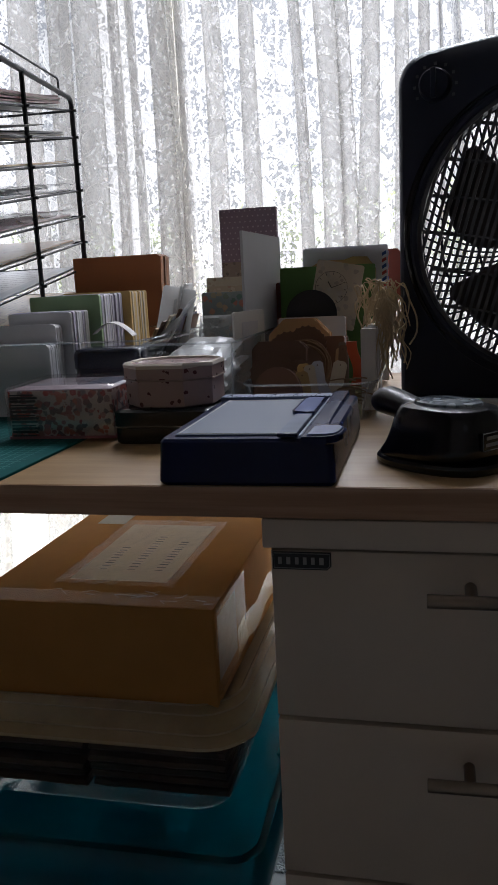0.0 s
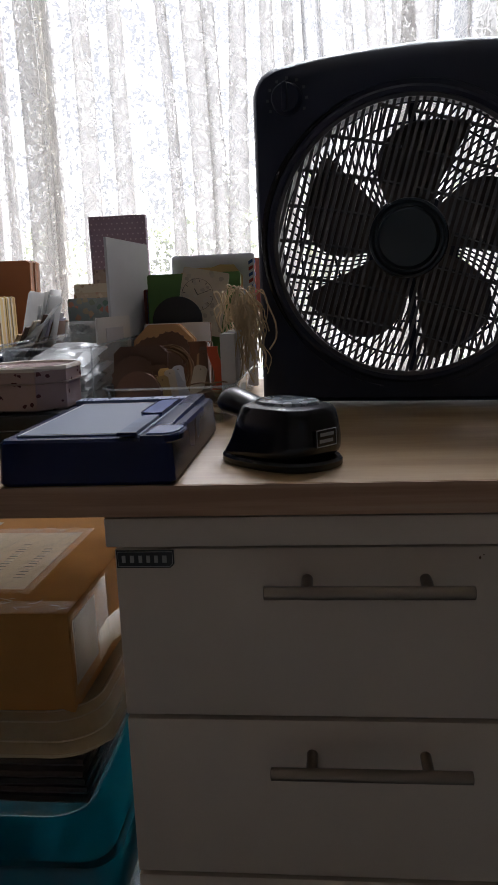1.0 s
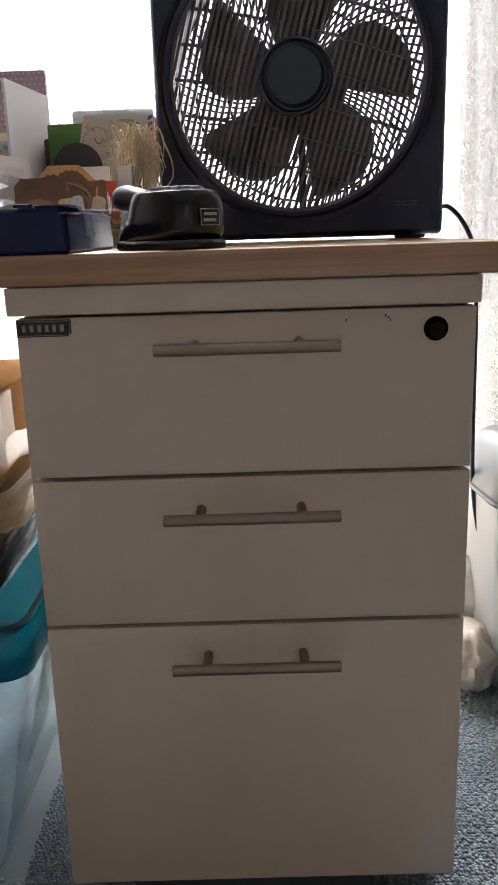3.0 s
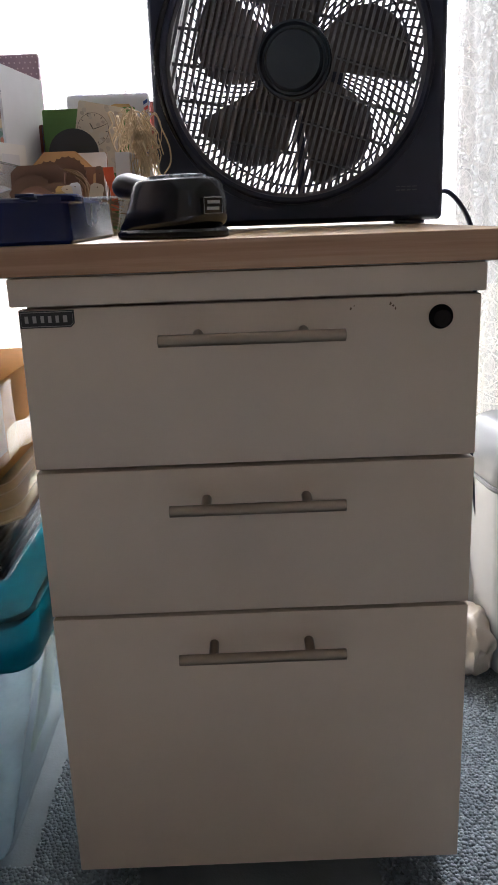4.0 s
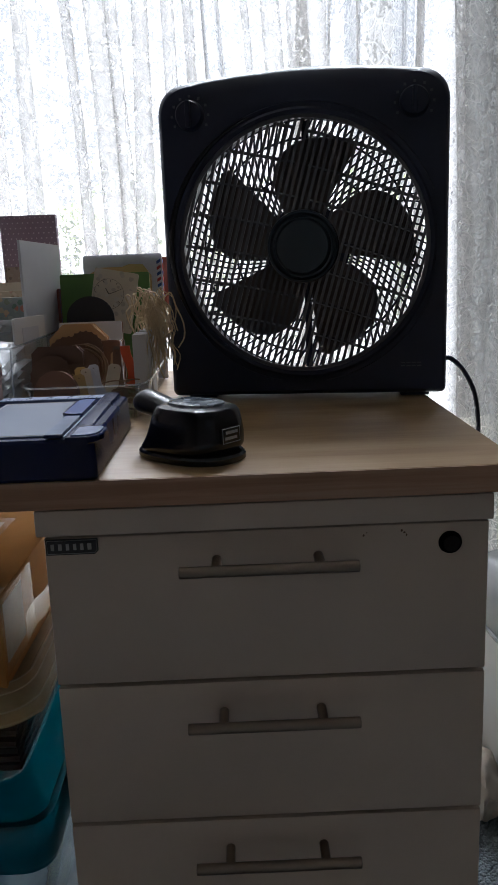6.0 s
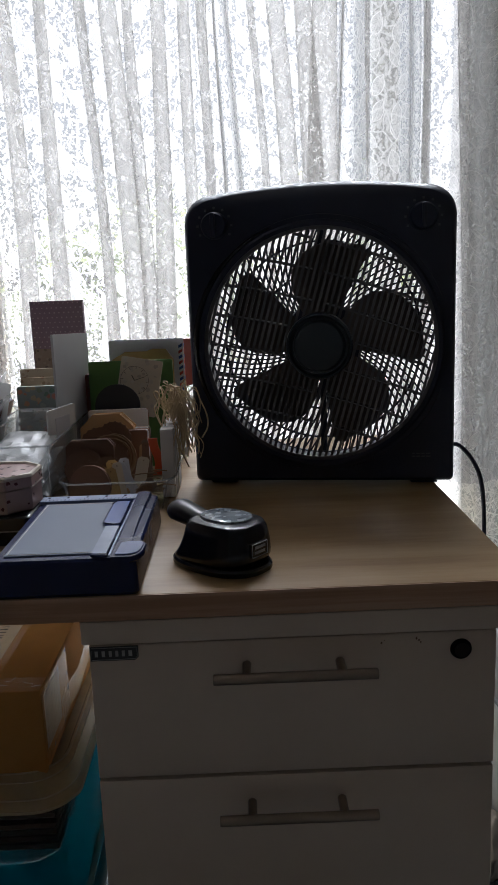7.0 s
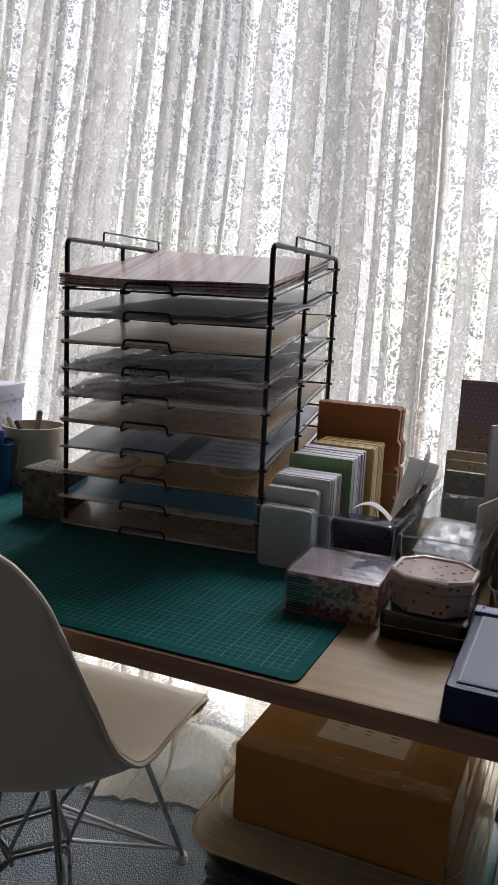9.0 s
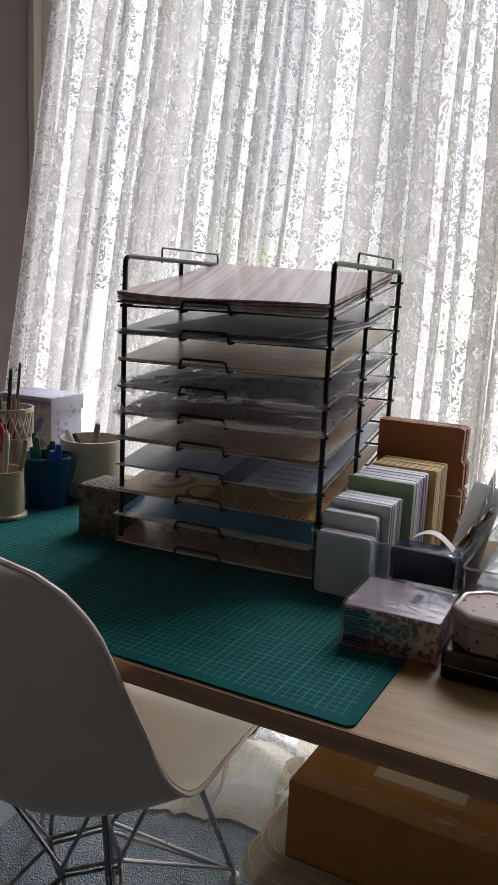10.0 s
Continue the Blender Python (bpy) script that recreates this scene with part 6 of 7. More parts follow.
BAMBOO = plain("cream bamboo", (0.50, 0.40, 0.26), 0.5, vary=0.12)
holder = thing("tool_holder", "cream oval holder with craft tools beside the tumbler", "pen holder", (-1.078, 0.338, MATZ))
part("holder_body", vessel(B(), [(0.052, 0.0), (0.055, 0.002), (0.055, 0.007), (0.050, 0.010), (0.049, 0.088), (0.0495, 0.090)], 0.004, 40, 1.0, 0.8), BAMBOO, holder)
lat = thing("lattice_cup", "white ceramic cup with a pierced lattice band", "cup", (-1.172, 0.455, MATZ))
part("cup_wall", vessel(B(), [(0.040, 0.0), (0.046, 0.004), (0.050, 0.12), (0.050, 0.124)], 0.003), POT, lat)
bm = B()
for i in range(18):
    a = 2 * math.pi * i / 18
    for s in (-1, 1):
        wire(bm, [(0.050 * math.cos(a + s * 0.35 * t), 0.050 * math.sin(a + s * 0.35 * t), 0.124 + 0.052 * t) for t in (0, 0.33, 0.66, 1)], 0.0024, 5)
part("lattice", bm, POT, lat)
part("lattice_rim", lathe(B(), [(0.049, 0.175), (0.053, 0.175), (0.053, 0.183), (0.049, 0.183), (0.049, 0.175)], 40), POT, lat)
REDP = plain("red plastic", (0.42, 0.03, 0.02), 0.35, bump=0.0)
sc = thing("scissors", "red-handled scissors standing in the holder", "scissors", (-1.095, 0.34, MATZ + 0.02))
part("blades", cuboid(B(), -0.006, -0.0015, 0.0, 0.006, 0.0015, 0.10, 0.0006), NICKEL, sc)
for s in (-1, 1):
    part("finger_loop", wire(B(), [(s * 0.018 + 0.013 * math.cos(a), -0.004, 0.128 + 0.026 * math.sin(a)) for a in [2 * math.pi * i / 20 for i in range(20)]], 0.0045, 7, True), REDP, sc)
WHITEP = plain("ivory plastic", (0.60, 0.55, 0.45), 0.35)
rnd = random.Random(9)
TOOLS = (((-1.062, 0.33), (-1.045, 0.325, 0.165), 0.0065, WHITEP, "ivory bone folder standing in the holder", "bone_folder"), ((-1.052, 0.345), (-1.022, 0.35, 0.150), 0.0055, plain("pale wood", (0.5, 0.36, 0.2), 0.5), "pale wooden craft stick in the holder", "craft_stick"),
         ((-1.178, 0.45), (-1.150, 0.445, 0.262), 0.0042, plain("dark handle", (0.03, 0.02, 0.02), 0.3), "slim paint brush with a dark handle", "paint_brush"), ((-1.172, 0.46), (-1.140, 0.46, 0.275), 0.003, plain("brown handle", (0.12, 0.06, 0.03), 0.35), "slim paint brush with a brown handle", "paint_brush"),
         ((-1.168, 0.44), (-1.135, 0.44, 0.205), 0.005, plain("orange handle", (0.45, 0.2, 0.07), 0.4), "short tan craft knife in the cup", "craft_knife"), ((-1.188, 0.45), (-1.172, 0.43, 0.215), 0.008, plain("dark grip", (0.05, 0.025, 0.02), 0.4), "dark brown craft tool in the cup", "craft_tool"),
         ((-1.085, 0.33), (-1.11, 0.335, 0.15), 0.005, REDP, "red pencil standing in the holder", "pencil"), ((-1.075, 0.352), (-1.085, 0.36, 0.17), 0.0045, plain("black pencil", (0.02, 0.02, 0.02), 0.4), "black pencil standing in the holder", "pencil"))
for (fx, fy), (hx, hy, hz), r, m_, label, nm in TOOLS:
    f, h = Vector((fx, fy, MATZ + 0.008)), Vector((hx, hy, MATZ + hz))
    tagged(part(nm, wire(B(), [f, f.lerp(h, 0.5), f.lerp(h, 0.85), f.lerp(h, 0.97), h], [r * 0.5, r * 0.85, r, r * 0.9, r * 0.35], 9), m_), label, "craft tool")

LAV = blots("lavender sprig print", (0.52, 0.53, 0.62), [(0.24, 0.26, 0.50), (0.34, 0.36, 0.56)], 70, 0.5, 0.34, 0.40)
lt = thing("lavender_tin", "white storage box printed with lavender sprigs", "storage box", (-1.300, 0.697, DESK_Z), 3)
part("box_body", cuboid(B(), -0.072, -0.056, 0.0, 0.072, 0.056, 0.150, 0.002), LAV, lt)
ll = part("box_lid", cuboid(B(), -0.076, -0.060, 0.142, 0.076, 0.060, 0.178, 0.002), LAV, lt)
bm = B()
for i in range(20):
    x = -0.072 + 0.144 * (i + 0.5) / 20
    prism(bm, [(x - 0.0036, 0.166), (x + 0.0036, 0.166), (x, 0.154)], -0.0606, -0.0600, XZ)
cuboid(bm, -0.075, -0.0607, 0.1655, 0.075, -0.0600, 0.1690)
part("printed_scallops", bm, plain("lavender print", (0.22, 0.23, 0.42), 0.5), ll, "row of lavender scallops round the lid")
SP = plain("lavender ink", (0.20, 0.21, 0.40), 0.5)
bm = B()
for cx, cz, ang, l, w in ((0.012, 0.108, 118, 0.024, 0.009), (0.036, 0.112, 60, 0.024, 0.009), (0.024, 0.085, 90, 0.024, 0.003), (-0.03, 0.06, 75, 0.014, 0.006), (0.045, 0.07, 110, 0.012, 0.005), (-0.045, 0.085, 45, 0.009, 0.005)):
    q = Matrix.Rotation(radians(ang), 2)
    prism(bm, [tuple(q @ Vector((l * math.cos(a), w * math.sin(a))) + Vector((cx, cz))) for a in [2 * math.pi * i / 12 for i in range(12)]], -0.0568, -0.056, XZ)
part("printed_sprigs", bm, SP, lt, "lavender leaf sprigs")

# carved block: plain mottled faces under a crackled top
blk = thing("decoupage_block", "small square block with mottled printed sides and crackled top", "ornament", (-0.852, 0.383, MATZ), 2)
MOTTLE = blots("mottled brown print", (0.17, 0.14, 0.105), [(0.045, 0.028, 0.018), (0.27, 0.23, 0.18), (0.085, 0.055, 0.035), (0.14, 0.10, 0.065)], 75, 0.7, 0.9, 0.6)
part("block", cuboid(B(), -0.046, -0.036, 0.0, 0.046, 0.036, 0.080, 0.003), MOTTLE, blk)
rings = []
for z, k in ((0.079, 0.0), (0.084, 0.002), (0.088, -0.002), (0.0905, -0.012), (0.091, -0.05)):
    rings.append([(x + 0.003 * noise.noise(Vector((x * 70, y * 70, z * 100))), y + 0.003 * noise.noise(Vector((y * 60, x * 80, z * 100))), z + 0.003 * noise.noise(Vector((x * 80, y * 80, 1)))) for x, y in rounded(0.094 + k, 0.074 + k, 0.006, 6)])
CRK = Nodes("crackled plaster", (0.34, 0.29, 0.23), 0.8)
vv = CRK.n("TexVoronoi", Scale=130)
vv.feature = "DISTANCE_TO_EDGE"
CRK.l(CRK.coords(), vv.inputs["Vector"])
CRK.color(CRK.ramp(vv.outputs["Distance"], (0.02, (0.05, 0.04, 0.03)), (0.14, (0.25, 0.21, 0.165)))).bump(vv.outputs["Distance"], 0.6, 0.002)
part("crackled_top", loft(B(), rings), CRK.m, blk, "crackled plaster top")

# ---- under the desk: stacked tubs and parcel ----
low = thing("storage_tub", "large clear plastic tub with a teal clip-on lid on the carpet", "storage tub", (-0.21, 0.24, 0.0))
rings = [[(x, y, z) for x, y in rounded(w, d_, r, 5)] for z, w, d_, r in ((0.003, 0.212, 0.35, 0.03), (0.02, 0.224, 0.36, 0.03), (0.286, 0.345, 0.435, 0.03), (0.311, 0.35, 0.44, 0.03), (0.311, 0.344, 0.434, 0.03), (0.286, 0.339, 0.429, 0.03), (0.022, 0.218, 0.354, 0.03))]
HAZE = clear("hazy clear plastic", (0.93, 0.97, 0.99), 0.3, 0.1, (0.76, 0.84, 0.90), 0.34, 0.88)
part("tub_body", loft(B(), rings), HAZE, low)
rings = [[(x, y, z) for x, y in rounded(w, d_, 0.03, 6)] for z, w, d_ in ((0.290, 0.356, 0.446), (0.292, 0.360, 0.450), (0.298, 0.362, 0.452), (0.306, 0.370, 0.460), (0.341, 0.374, 0.464), (0.352, 0.366, 0.456), (0.352, 0.350, 0.440), (0.338, 0.344, 0.434), (0.334, 0.30, 0.39))]
tl_ = part("tub_lid", loft(B(), rings, False, True), TEAL_SHADED, low, "translucent teal lid with deep skirt")
for s in (-1, 1):
    bm = B()
    loft(bm, [[(s * (0.177 + k), y, z) for y in (-0.055, 0.075)] + [(s * (0.172 + k), y, z) for y in (0.075, -0.055)] for z, k in ((0.358, -0.004), (0.338, 0.006), (0.301, 0.009), (0.284, 0.005), (0.272, 0.003), (0.235, 0.001))])
    cl = part("side_clip", bm, TEAL_BACKLIT, tl_, "teal plastic side clip, lightened as if backlit")
    for z in (0.304, 0.317, 0.330):
        part("clip_rib", cuboid(B(), s * 0.1835, -0.052, z, s * 0.1895, 0.072, z + 0.006, 0.002), TEAL_SHADED, cl)
for i, (x, y, w, d_, h, c) in enumerate(((-0.045, -0.04, 0.08, 0.14, 0.18, (0.5, 0.55, 0.6)), (-0.04, 0.10, 0.08, 0.06, 0.09, (0.45, 0.5, 0.55)), (0.092, 0.05, 0.006, 0.09, 0.22, (0.5, 0.62, 0.25)))):
    ob = part("packet", cuboid(B(), -w / 2, -d_ / 2, 0, w / 2, d_ / 2, h, 0.0025), tint("packet paper %d" % i, c))
    ob.matrix_world = pose(-0.21 + x, 0.24 + y, 0.024, 0, 13 if i == 2 else 0)
    tagged(ob, "pale craft packet stored inside the clear tub", "packet", "packets in the tub")
CLOUDY = clear("pale translucent bag film", (0.9, 0.93, 0.95), 0.35, 0.2, (0.86, 0.89, 0.92), 0.5, 0.6)
for x, y, z, h, seed in ((-0.158, 0.13, 0.025, 0.15, 51), (-0.165, 0.33, 0.025, 0.18, 52), (-0.262, 0.32, 0.025, 0.16, 53)):
    crumpled("craft_bag", "crumpled cloudy bag inside the clear tub", "plastic bag", x - 0.034, x + 0.034, y - 0.05, y + 0.05, z, z + h, seed, CLOUDY, 0.012)
mid = thing("storage_tub", "shallow clear plastic tub with a frosted flared lid", "storage tub", (-0.229, 0.278, 0.353))
rings = [[(x, y, z) for x, y in rounded(w, d_, 0.04, 6)] for z, w, d_ in ((0.0, 0.296, 0.390), (0.005, 0.312, 0.404), (0.020, 0.322, 0.414), (0.089, 0.336, 0.423), (0.089, 0.331, 0.418), (0.020, 0.317, 0.409), (0.006, 0.308, 0.400))]
part("tub_body", loft(B(), rings), CLEAR, mid)
wob = lambda x, y, d_: (0.003 - 0.011 * math.exp(-((x - 0.01) / 0.055) ** 4)) * (1 if y < -0.18 else 0.0)
rings = []
for z, w, d_ in ((0.0800, 0.364, 0.434), (0.0830, 0.367, 0.437), (0.0880, 0.365, 0.432), (0.0940, 0.360, 0.424), (0.1000, 0.350, 0.408), (0.1075, 0.338, 0.380), (0.1115, 0.332, 0.372), (0.1115, 0.324, 0.362), (0.1075, 0.318, 0.356), (0.1075, 0.1, 0.1)):
    rings.append([(x, y - (0.008 * math.exp(-(x / 0.07) ** 2) if y < -0.19 and z < 0.092 else 0), z + (wob(x, y, d_) if z < 0.092 else 0)) for x, y in rounded(w, d_, 0.05, 7)])
ml = part("tub_lid", loft(B(), rings, False, True), FROST, mid, "frosted lid with a flared skirt")
# Paler lip and ridge wires put the lid's edge highlights into colour.
part("lid_lip", wire(B(), [(x, y - (0.008 * math.exp(-(x / 0.07) ** 2) if y < -0.19 else 0), 0.081 + wob(x, y, 0)) for x, y in rounded(0.366, 0.436, 0.05, 7)], 0.0022, 6, True), FROSTRIM, ml)
for zz, w, d_, r in ((0.1115, 0.329, 0.368, 0.0016), (0.1055, 0.341, 0.386, 0.0012), (0.095, 0.3595, 0.422, 0.0012)):
    part("ridge_glint", wire(B(), [(x, y, zz) for x, y in rounded(w, d_, 0.05, 7)], r, 6, True), FROSTRIM, ml)
DARKC = tint("dark felt", (0.055, 0.04, 0.035))
BROWNF = tint("brown felt", (0.09, 0.06, 0.045))
for x, w, seed in ((-0.079, 0.152, 3), (0.079, 0.150, 8)):
    ob = thing("felt_pack", "dark brown folded felt packed inside the shallow tub", "felt", (-0.229 + x, 0.278, 0.3605), group="felt packs")
    rnd = random.Random(seed)
    for k in range(6):
        zz, o, e = 0.0115 * k, rnd.uniform(-0.003, 0.001), rnd.uniform(-0.004, 0.004)
        rows = []
        for a in range(9):
            xa = -w / 2 + w * a / 8
            lift = 0.0016 * noise.noise(Vector((xa * 30, k * 1.7, seed)))
            rows.append([(xa, y + e * (1 if y < 0 else -1), zz + lift + h) for y, h in ((-0.190 - o, 0.002), (-0.1925 - o, 0.0052), (-0.190 - o, 0.009), (0.185, 0.009), (0.185, 0.002))])
        part("fold", loft(B(), rows), (DARKC, BROWNF)[(k + seed) % 2], ob, "", 40)

BOXZ = 0.4615
ct = thing("parcel_box", "brown cardboard parcel sealed with shiny clear tape", "cardboard box", (-0.2185, 0.099, BOXZ), -0.6)
part("carton", cuboid(B(), -0.1365, 0, 0, 0.1365, 0.345, 0.1075, 0.0018), KRAFT, ct)
TAPE = clear("packing tape", (0.98, 0.94, 0.85), 0.08, 0.3, (0.55, 0.34, 0.16), 0.04)
TAPE_REFLECTING = clear("tape with painted reflection", (0.98, 0.96, 0.92), 0.15, 0.2, (0.70, 0.56, 0.40), 0.22, 0.3)


def film(x0, x1, y0, y1, z, seed, up=0.0016, n=22):
    return loft(B(), [[(x0 + (x1 - x0) * a / n, y0 + (y1 - y0) * b / n, z + up * abs(noise.noise(Vector((a * 0.8, b * 0.45, seed)))) + up * 0.5 * abs(noise.noise(Vector((a * 2.1 + b, b * 0.9, seed + 7))))) for b in range(n + 1)] for a in range(n + 1)], False, False, False)


part("packing_tape", film(-0.1362, 0.1362, 0.0, 0.032, 0.1080, 2, 0.0006), TAPE, ct, "wrinkled clear tape along the edge", 50)
part("label_pouch", film(-0.062, 0.078, 0.050, 0.285, 0.1085, 6, 0.0035, 30), TAPE, ct, "clear taped address pouch", 50)
lb = part("address_label", cuboid(B(), -0.050, 0.066, 0.1076, 0.066, 0.270, 0.1080), tint("label paper", (0.72, 0.62, 0.50)), ct, "pale paper label with handwritten bars")
bm = B()
for x, y, l in ((0.044, 0.10, 0.11), (0.010, 0.10, 0.13), (-0.024, 0.10, 0.085)):
    for k in range(int(l / 0.009)):
        cuboid(bm, x - 0.005, y + 0.009 * k, 0.1080, x + 0.005, y + 0.009 * k + 0.0012 + 0.001 * (k % 3), 0.1083)
part("handwritten_bars", bm, plain("pen ink", (0.06, 0.05, 0.05), 0.6), lb)
part("postage_label", cuboid(B(), -0.105, 0.27, 0.1076, -0.065, 0.32, 0.1081), tint("postage paper", (0.6, 0.58, 0.55)), ct)
part("side_label", cuboid(B(), 0.1366, 0.012, 0.025, 0.1372, 0.085, 0.095), tint("dull label paper", (0.50, 0.45, 0.39)), ct, "white label on the side")
rr = loft(B(), [[(0.1376 + 0.002 * abs(noise.noise(Vector((a * 0.7, b * 0.5, 9)))), 0.002 + 0.125 * a / 20, 0.012 + 0.092 * b / 20) for b in range(21)] for a in range(21)], False, False, False)
part("packing_tape", rr, TAPE, ct, "wrinkled clear tape on the side", 50)
# Strip whitened so its colour carries the window's reflection.
rr = loft(B(), [[(0.1372 + 0.0012 * abs(noise.noise(Vector((a * 0.9, b * 0.6, 31)))), 0.088 + 0.24 * a / 24, 0.012 + 0.034 * b / 6 + 0.004 * math.sin(a * 0.5)) for b in range(7)] for a in range(25)], False, False, False)
part("side_tape", rr, TAPE_REFLECTING, ct, "side tape strip, whitened for its window reflection", 50)
# Pale wires on the creases put the tape's highlights into colour.
rnd = random.Random(21)
CREASE_GLINT = plain("tape crease glint", (0.75, 0.66, 0.52), 0.15)
for i in range(14):
    x, y = rnd.choice((rnd.uniform(0.04, 0.13), rnd.uniform(-0.05, 0.0), rnd.uniform(0.03, 0.06))), rnd.uniform(0.002, 0.03)
    part("crease_glint", wire(B(), [(x, y, 0.1102), (x + rnd.uniform(-0.01, 0.012), y + rnd.uniform(-0.004, 0.008), 0.1112), (x + rnd.uniform(-0.02, 0.02), y + rnd.uniform(-0.002, 0.012), 0.1102)], 0.0003, 4), CREASE_GLINT, ct)

# ---- chair ----
ch = thing("shell_chair", "white moulded shell chair on a chromed wire base", "chair", (-0.764, 0.16, 0.0), 0)
PROFILE = curve([Vector((0, y, z)) for y, z in ((0.252, 0.376), (0.262, 0.404), (0.250, 0.434), (0.19, 0.449), (0.08, 0.431), (-0.04, 0.412), (-0.12, 0.425), (-0.175, 0.478), (-0.212, 0.57), (-0.238, 0.68), (-0.256, 0.78), (-0.266, 0.842))], 5)


def soft_step(t, xs, ys):
    """Values read from a table, eased at its corners."""
    return sum(float(np.interp(t + 0.018 * k, xs, ys)) for k in range(-4, 5)) / 9


nP, nU = len(PROFILE), 24
top, under = [], []
for i, p in enumerate(PROFILE):
    t = i / (nP - 1)
    half = np.interp(t, [0, 0.02, 0.045, 0.08, 0.12, 0.18, 0.27, 0.45, 0.6, 0.75, 0.88, 0.95, 0.985, 1.0], [0.085, 0.128, 0.158, 0.182, 0.200, 0.217, 0.235, 0.248, 0.254, 0.248, 0.217, 0.182, 0.145, 0.09])
    rise = soft_step(t, [0, 0.1, 0.3, 0.45, 0.55, 0.7, 0.9, 1.0], [-0.020, -0.012, 0.014, 0.058, 0.052, 0.028, 0.012, 0.0])
    wrap = soft_step(t, [0, 0.3, 0.45, 0.55, 0.7, 0.85, 1.0], [0.0, 0.0, 0.05, 0.10, 0.085, 0.06, 0.03])
    a, b = PROFILE[max(0, i - 1)], PROFILE[min(nP - 1, i + 1)]
    nrm_ = Vector((0, (b - a).z, -(b - a).y)).normalized() * -1
    r1, r2 = [], []
    for k in range(nU + 1):
        u = k / nU * 2 - 1
        q = Vector((half * u, p.y + wrap * abs(u) ** 2.4, p.z + rise * abs(u) ** 2.2))
        r1.append(q)
        r2.append(q - nrm_ * 0.0055)
    top.append(r1)
    under.append(r2)
part("seat_shell", loft(B(), [a_ + b_[::-1] for a_, b_ in zip(top, under)]), SHELL, ch, "", 60)
rim = [r[-1] for r in top] + [q for q in top[-1][::-1][1:]] + [r[0] for r in top[::-1]][1:] + [q for q in top[0]][1:-1]
part("shell_rim", wire(B(), [q - Vector((0, 0, 0.001)) for q in rim], 0.0042, 7, True), SHELL, ch)
# wire base: four legs, and rods that run from leg to leg through a small square hub
LEGS = [((0.130, 0.150), (0.126, 0.36)), ((0.098, -0.030), (0.218, -0.125)), ((-0.105, -0.070), (-0.19, -0.215)), ((-0.105, 0.110), (-0.30, 0.27))]
HUB = [(0.000, 0.120), (0.068, 0.058), (0.002, -0.012), (-0.062, 0.032)]
for (tx, ty), (x, y) in LEGS:
    lg = part("leg", wire(B(), curve([(tx * 0.8, ty * 0.9, 0.412), (tx, ty, 0.40), (tx + (x - tx) * 0.3, ty + (y - ty) * 0.3, 0.285), (x, y, 0.012)], 5), 0.0054, 9), CHROME, ch)
    part("foot_cap", lathe(B(), [(0.0, 0.0), (0.011, 0.0), (0.012, 0.004), (0.009, 0.018), (0.0, 0.019)], 14, pose(x, y, 0.0)), WHITEP, lg)


def on_leg(i, z):
    (tx, ty), (x, y) = LEGS[i]
    f = 1 - z / 0.40
    return (tx + (x - tx) * f, ty + (y - ty) * f, z)


for a, h0, h1, b, z in ((0, 0, 3, 3, 0.236), (0, 1, 2, 3, 0.232), (2, 2, 1, 1, 0.222), (2, 3, 0, 1, 0.226), (3, 3, 2, 2, 0.214), (1, 1, 0, 0, 0.218)):
    part("base_rod", wire(B(), bend([on_leg(a, 0.045), (*HUB[h0], z), (*HUB[h1], z), on_leg(b, 0.045)], 0.014), 0.0036, 8), CHROME, ch)
for i, h in ((0, 0), (0, 1), (1, 1), (1, 2), (2, 2), (2, 3), (3, 3), (3, 0)):
    tx, ty = LEGS[i][0]
    part("strut", wire(B(), bend([(tx * 0.9, ty * 0.95, 0.408), (HUB[h][0], HUB[h][1], 0.236), (HUB[h][0] * 0.9, HUB[h][1] * 0.9 + 0.005, 0.205)], 0.012), 0.0036, 8), CHROME, ch)
part("seat_frame", wire(B(), bend([(-0.11, -0.09, 0.409), (0.11, -0.05, 0.409), (0.11, 0.15, 0.415), (-0.11, 0.13, 0.415), (-0.11, -0.09, 0.409)], 0.02), 0.0055, 8), CHROME, ch)

# ---- right of the desk ----
bn = thing("waste_bin", "pale grey plastic waste bin with a darker grey domed lid", "waste bin", (0.685, 0.52, 0.0), 4)
BODYG, LIDG = plain("pale grey bin plastic", (0.58, 0.60, 0.63), 0.4, vary=0.06), plain("grey bin lid", (0.15, 0.16, 0.175), 0.35, vary=0.08)
part("bin_body", loft(B(), [[(x, y, z) for x, y in rounded(w, w * 1.15, 0.04, 6)] for z, w in ((0.0, 0.185), (0.006, 0.19), (0.32, 0.232), (0.325, 0.23))]), BODYG, bn)
bl = part("bin_lid", loft(B(), [[(x, y, z) for x, y in rounded(w, w * 1.15, 0.045, 6)] for z, w in ((0.326, 0.240), (0.332, 0.248), (0.345, 0.248), (0.375, 0.225), (0.405, 0.165), (0.410, 0.10))]), LIDG, bn, "grey domed lid")
part("lid_rim", wire(B(), [(x, y, 0.335) for x, y in rounded(0.25, 0.2875, 0.045, 6)], 0.004, 6, True), LIDG, bl)
crumpled("plastic_bag", "crumpled beige plastic bag on the carpet", "plastic bag", 0.515, 0.60, 0.40, 0.53, 0.0, 0.105, 14, plain("beige bag film", (0.66, 0.59, 0.50), 0.4, vary=0.12), 0.008)
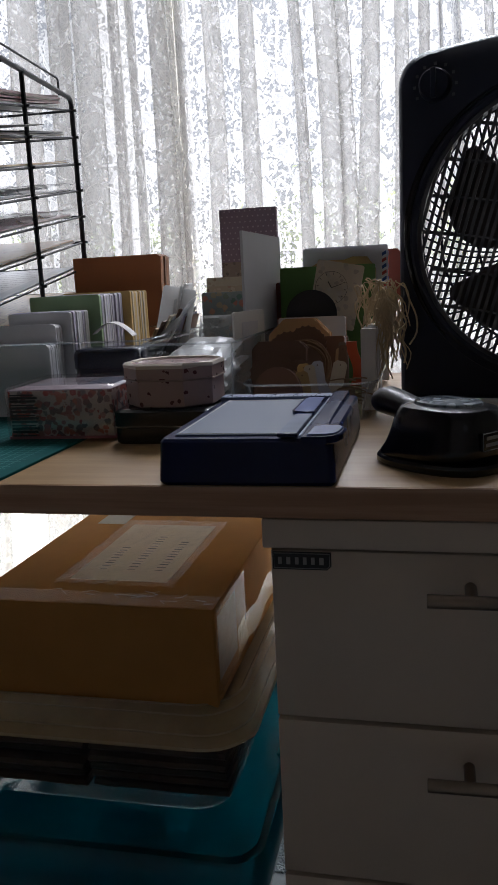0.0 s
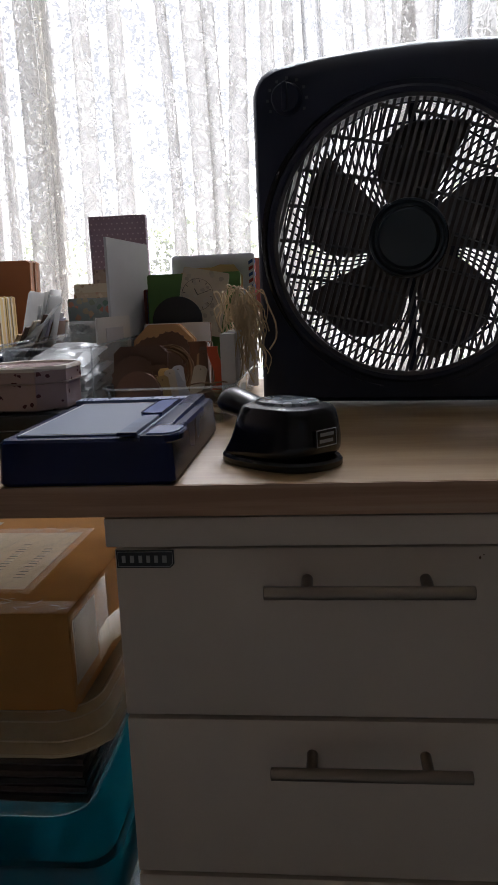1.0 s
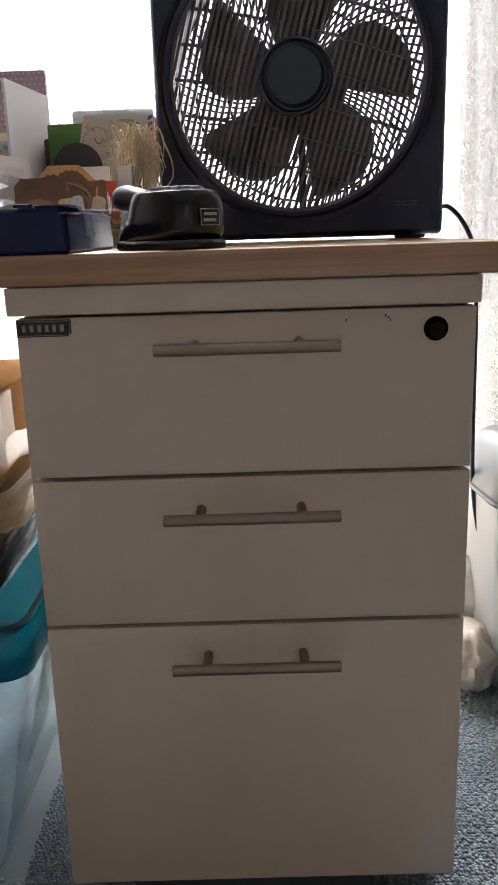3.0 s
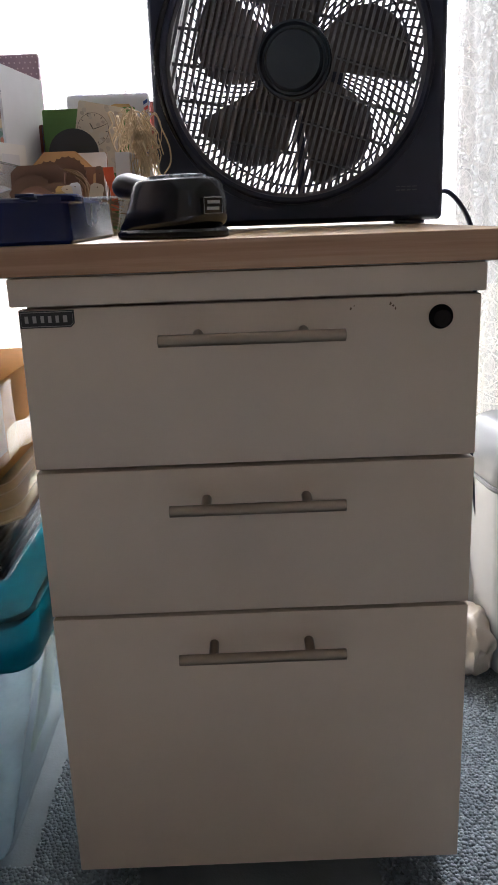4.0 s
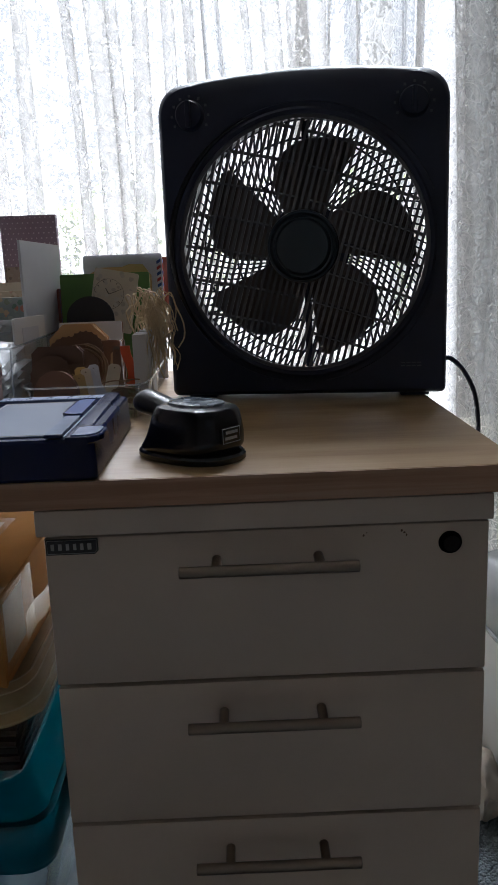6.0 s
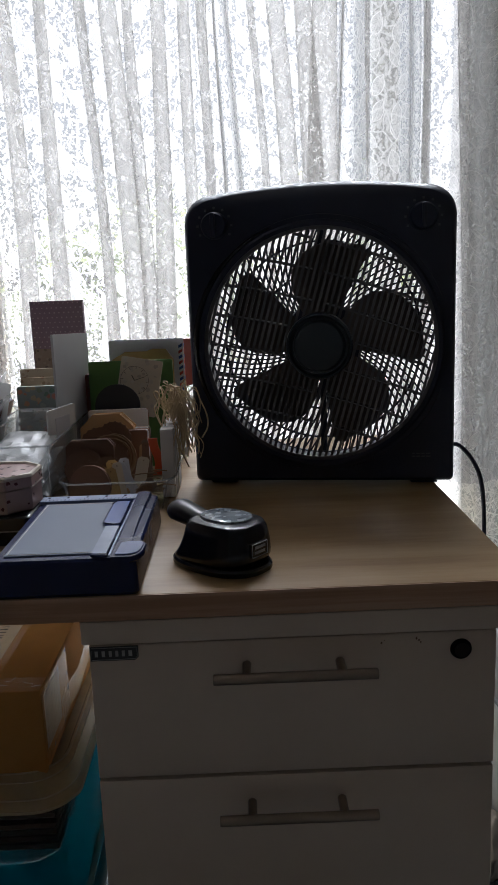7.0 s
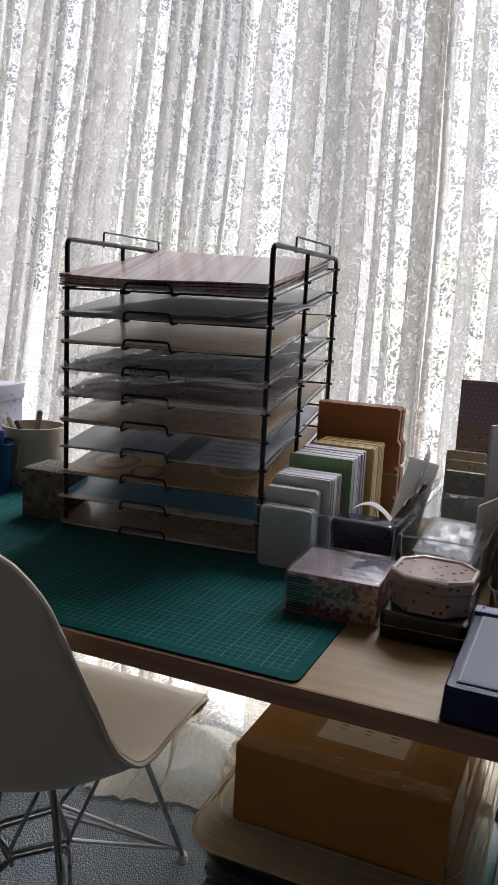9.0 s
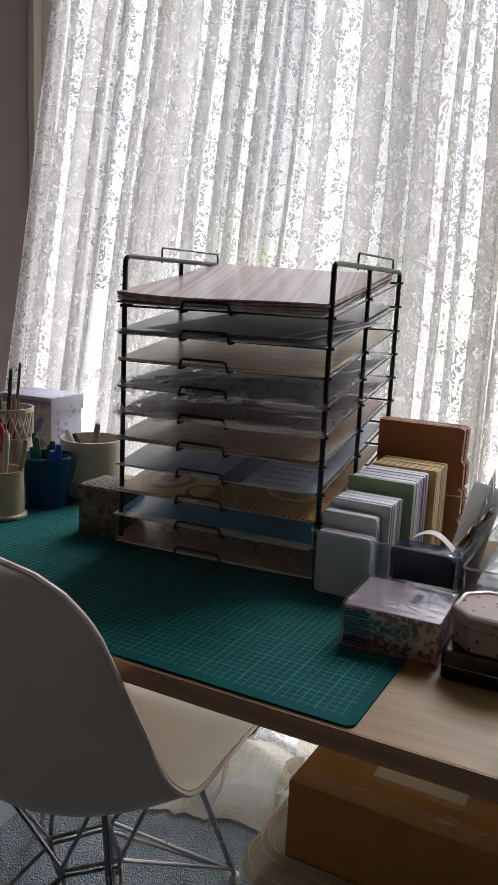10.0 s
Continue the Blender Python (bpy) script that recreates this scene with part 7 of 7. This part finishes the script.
crumpled("paper_wad", "crumpled white paper behind the bag", "paper", 0.53, 0.625, 0.52, 0.60, 0.0, 0.19, 17, plain("white crumpled paper", (0.72, 0.72, 0.72), 0.7), 0.014)

# ---- carpet pile ----
rnd = random.Random(33)
vs, fs = [], []
TUFT = [(math.cos(a) * r, math.sin(a) * r, z) for z, r in ((0.0, 0.7), (0.65, 1.0)) for a in [2 * math.pi * k / 5 for k in range(5)]] + [(0, 0, 1.1)]
TF = [(k, (k + 1) % 5, 5 + (k + 1) % 5, 5 + k) for k in range(5)] + [(5 + k, 5 + (k + 1) % 5, 10) for k in range(5)]
for x0, x1, y0, y1, pitch in ((-0.22, 0.06, -0.10, 0.62, 0.0048), (0.34, 0.86, -0.05, 0.62, 0.005), (-1.15, -0.30, 0.16, 0.72, 0.0046)):
    for a in range(int((x1 - x0) / pitch)):
        for b in range(int((y1 - y0) / pitch)):
            cx, cy = x0 + (a + 0.5 * (b % 2) + rnd.uniform(-0.3, 0.3)) * pitch, y0 + (b + rnd.uniform(-0.3, 0.3)) * pitch
            if -0.35 < cx < -0.075 and 0.06 < cy < 0.42:
                continue
            s, h = pitch * rnd.uniform(0.50, 0.72), rnd.uniform(0.0025, 0.0045)
            k = len(vs)
            tx, ty = rnd.uniform(-0.3, 0.3) * s, rnd.uniform(-0.3, 0.3) * s
            vs += [(cx + x * s + tx * z, cy + y * s + ty * z, z * h) for x, y, z in TUFT]
            fs += [tuple(k + q for q in f) for f in TF]
me = bpy.data.meshes.new("carpet_pile")
me.from_pydata(vs, [], fs)
me.shade_smooth()
WOOL = Nodes("carpet wool", (0.2, 0.24, 0.27), 0.95)
gg = WOOL.n("NewGeometry")
WOOL.color(WOOL.mix(0.5, WOOL.ramp(gg.outputs["Random Per Island"], (0.0, (0.20, 0.225, 0.24)), (0.6, (0.24, 0.265, 0.28)), (1.0, (0.27, 0.295, 0.31))), WOOL.ramp(WOOL.noise(14, 4), (0.3, (0.19, 0.235, 0.265)), (0.7, (0.29, 0.34, 0.37)))))
me.materials.append(WOOL.m)
tagged(new("carpet_pile", me), "grey-blue looped carpet tufts", "carpet", kind="stuff")
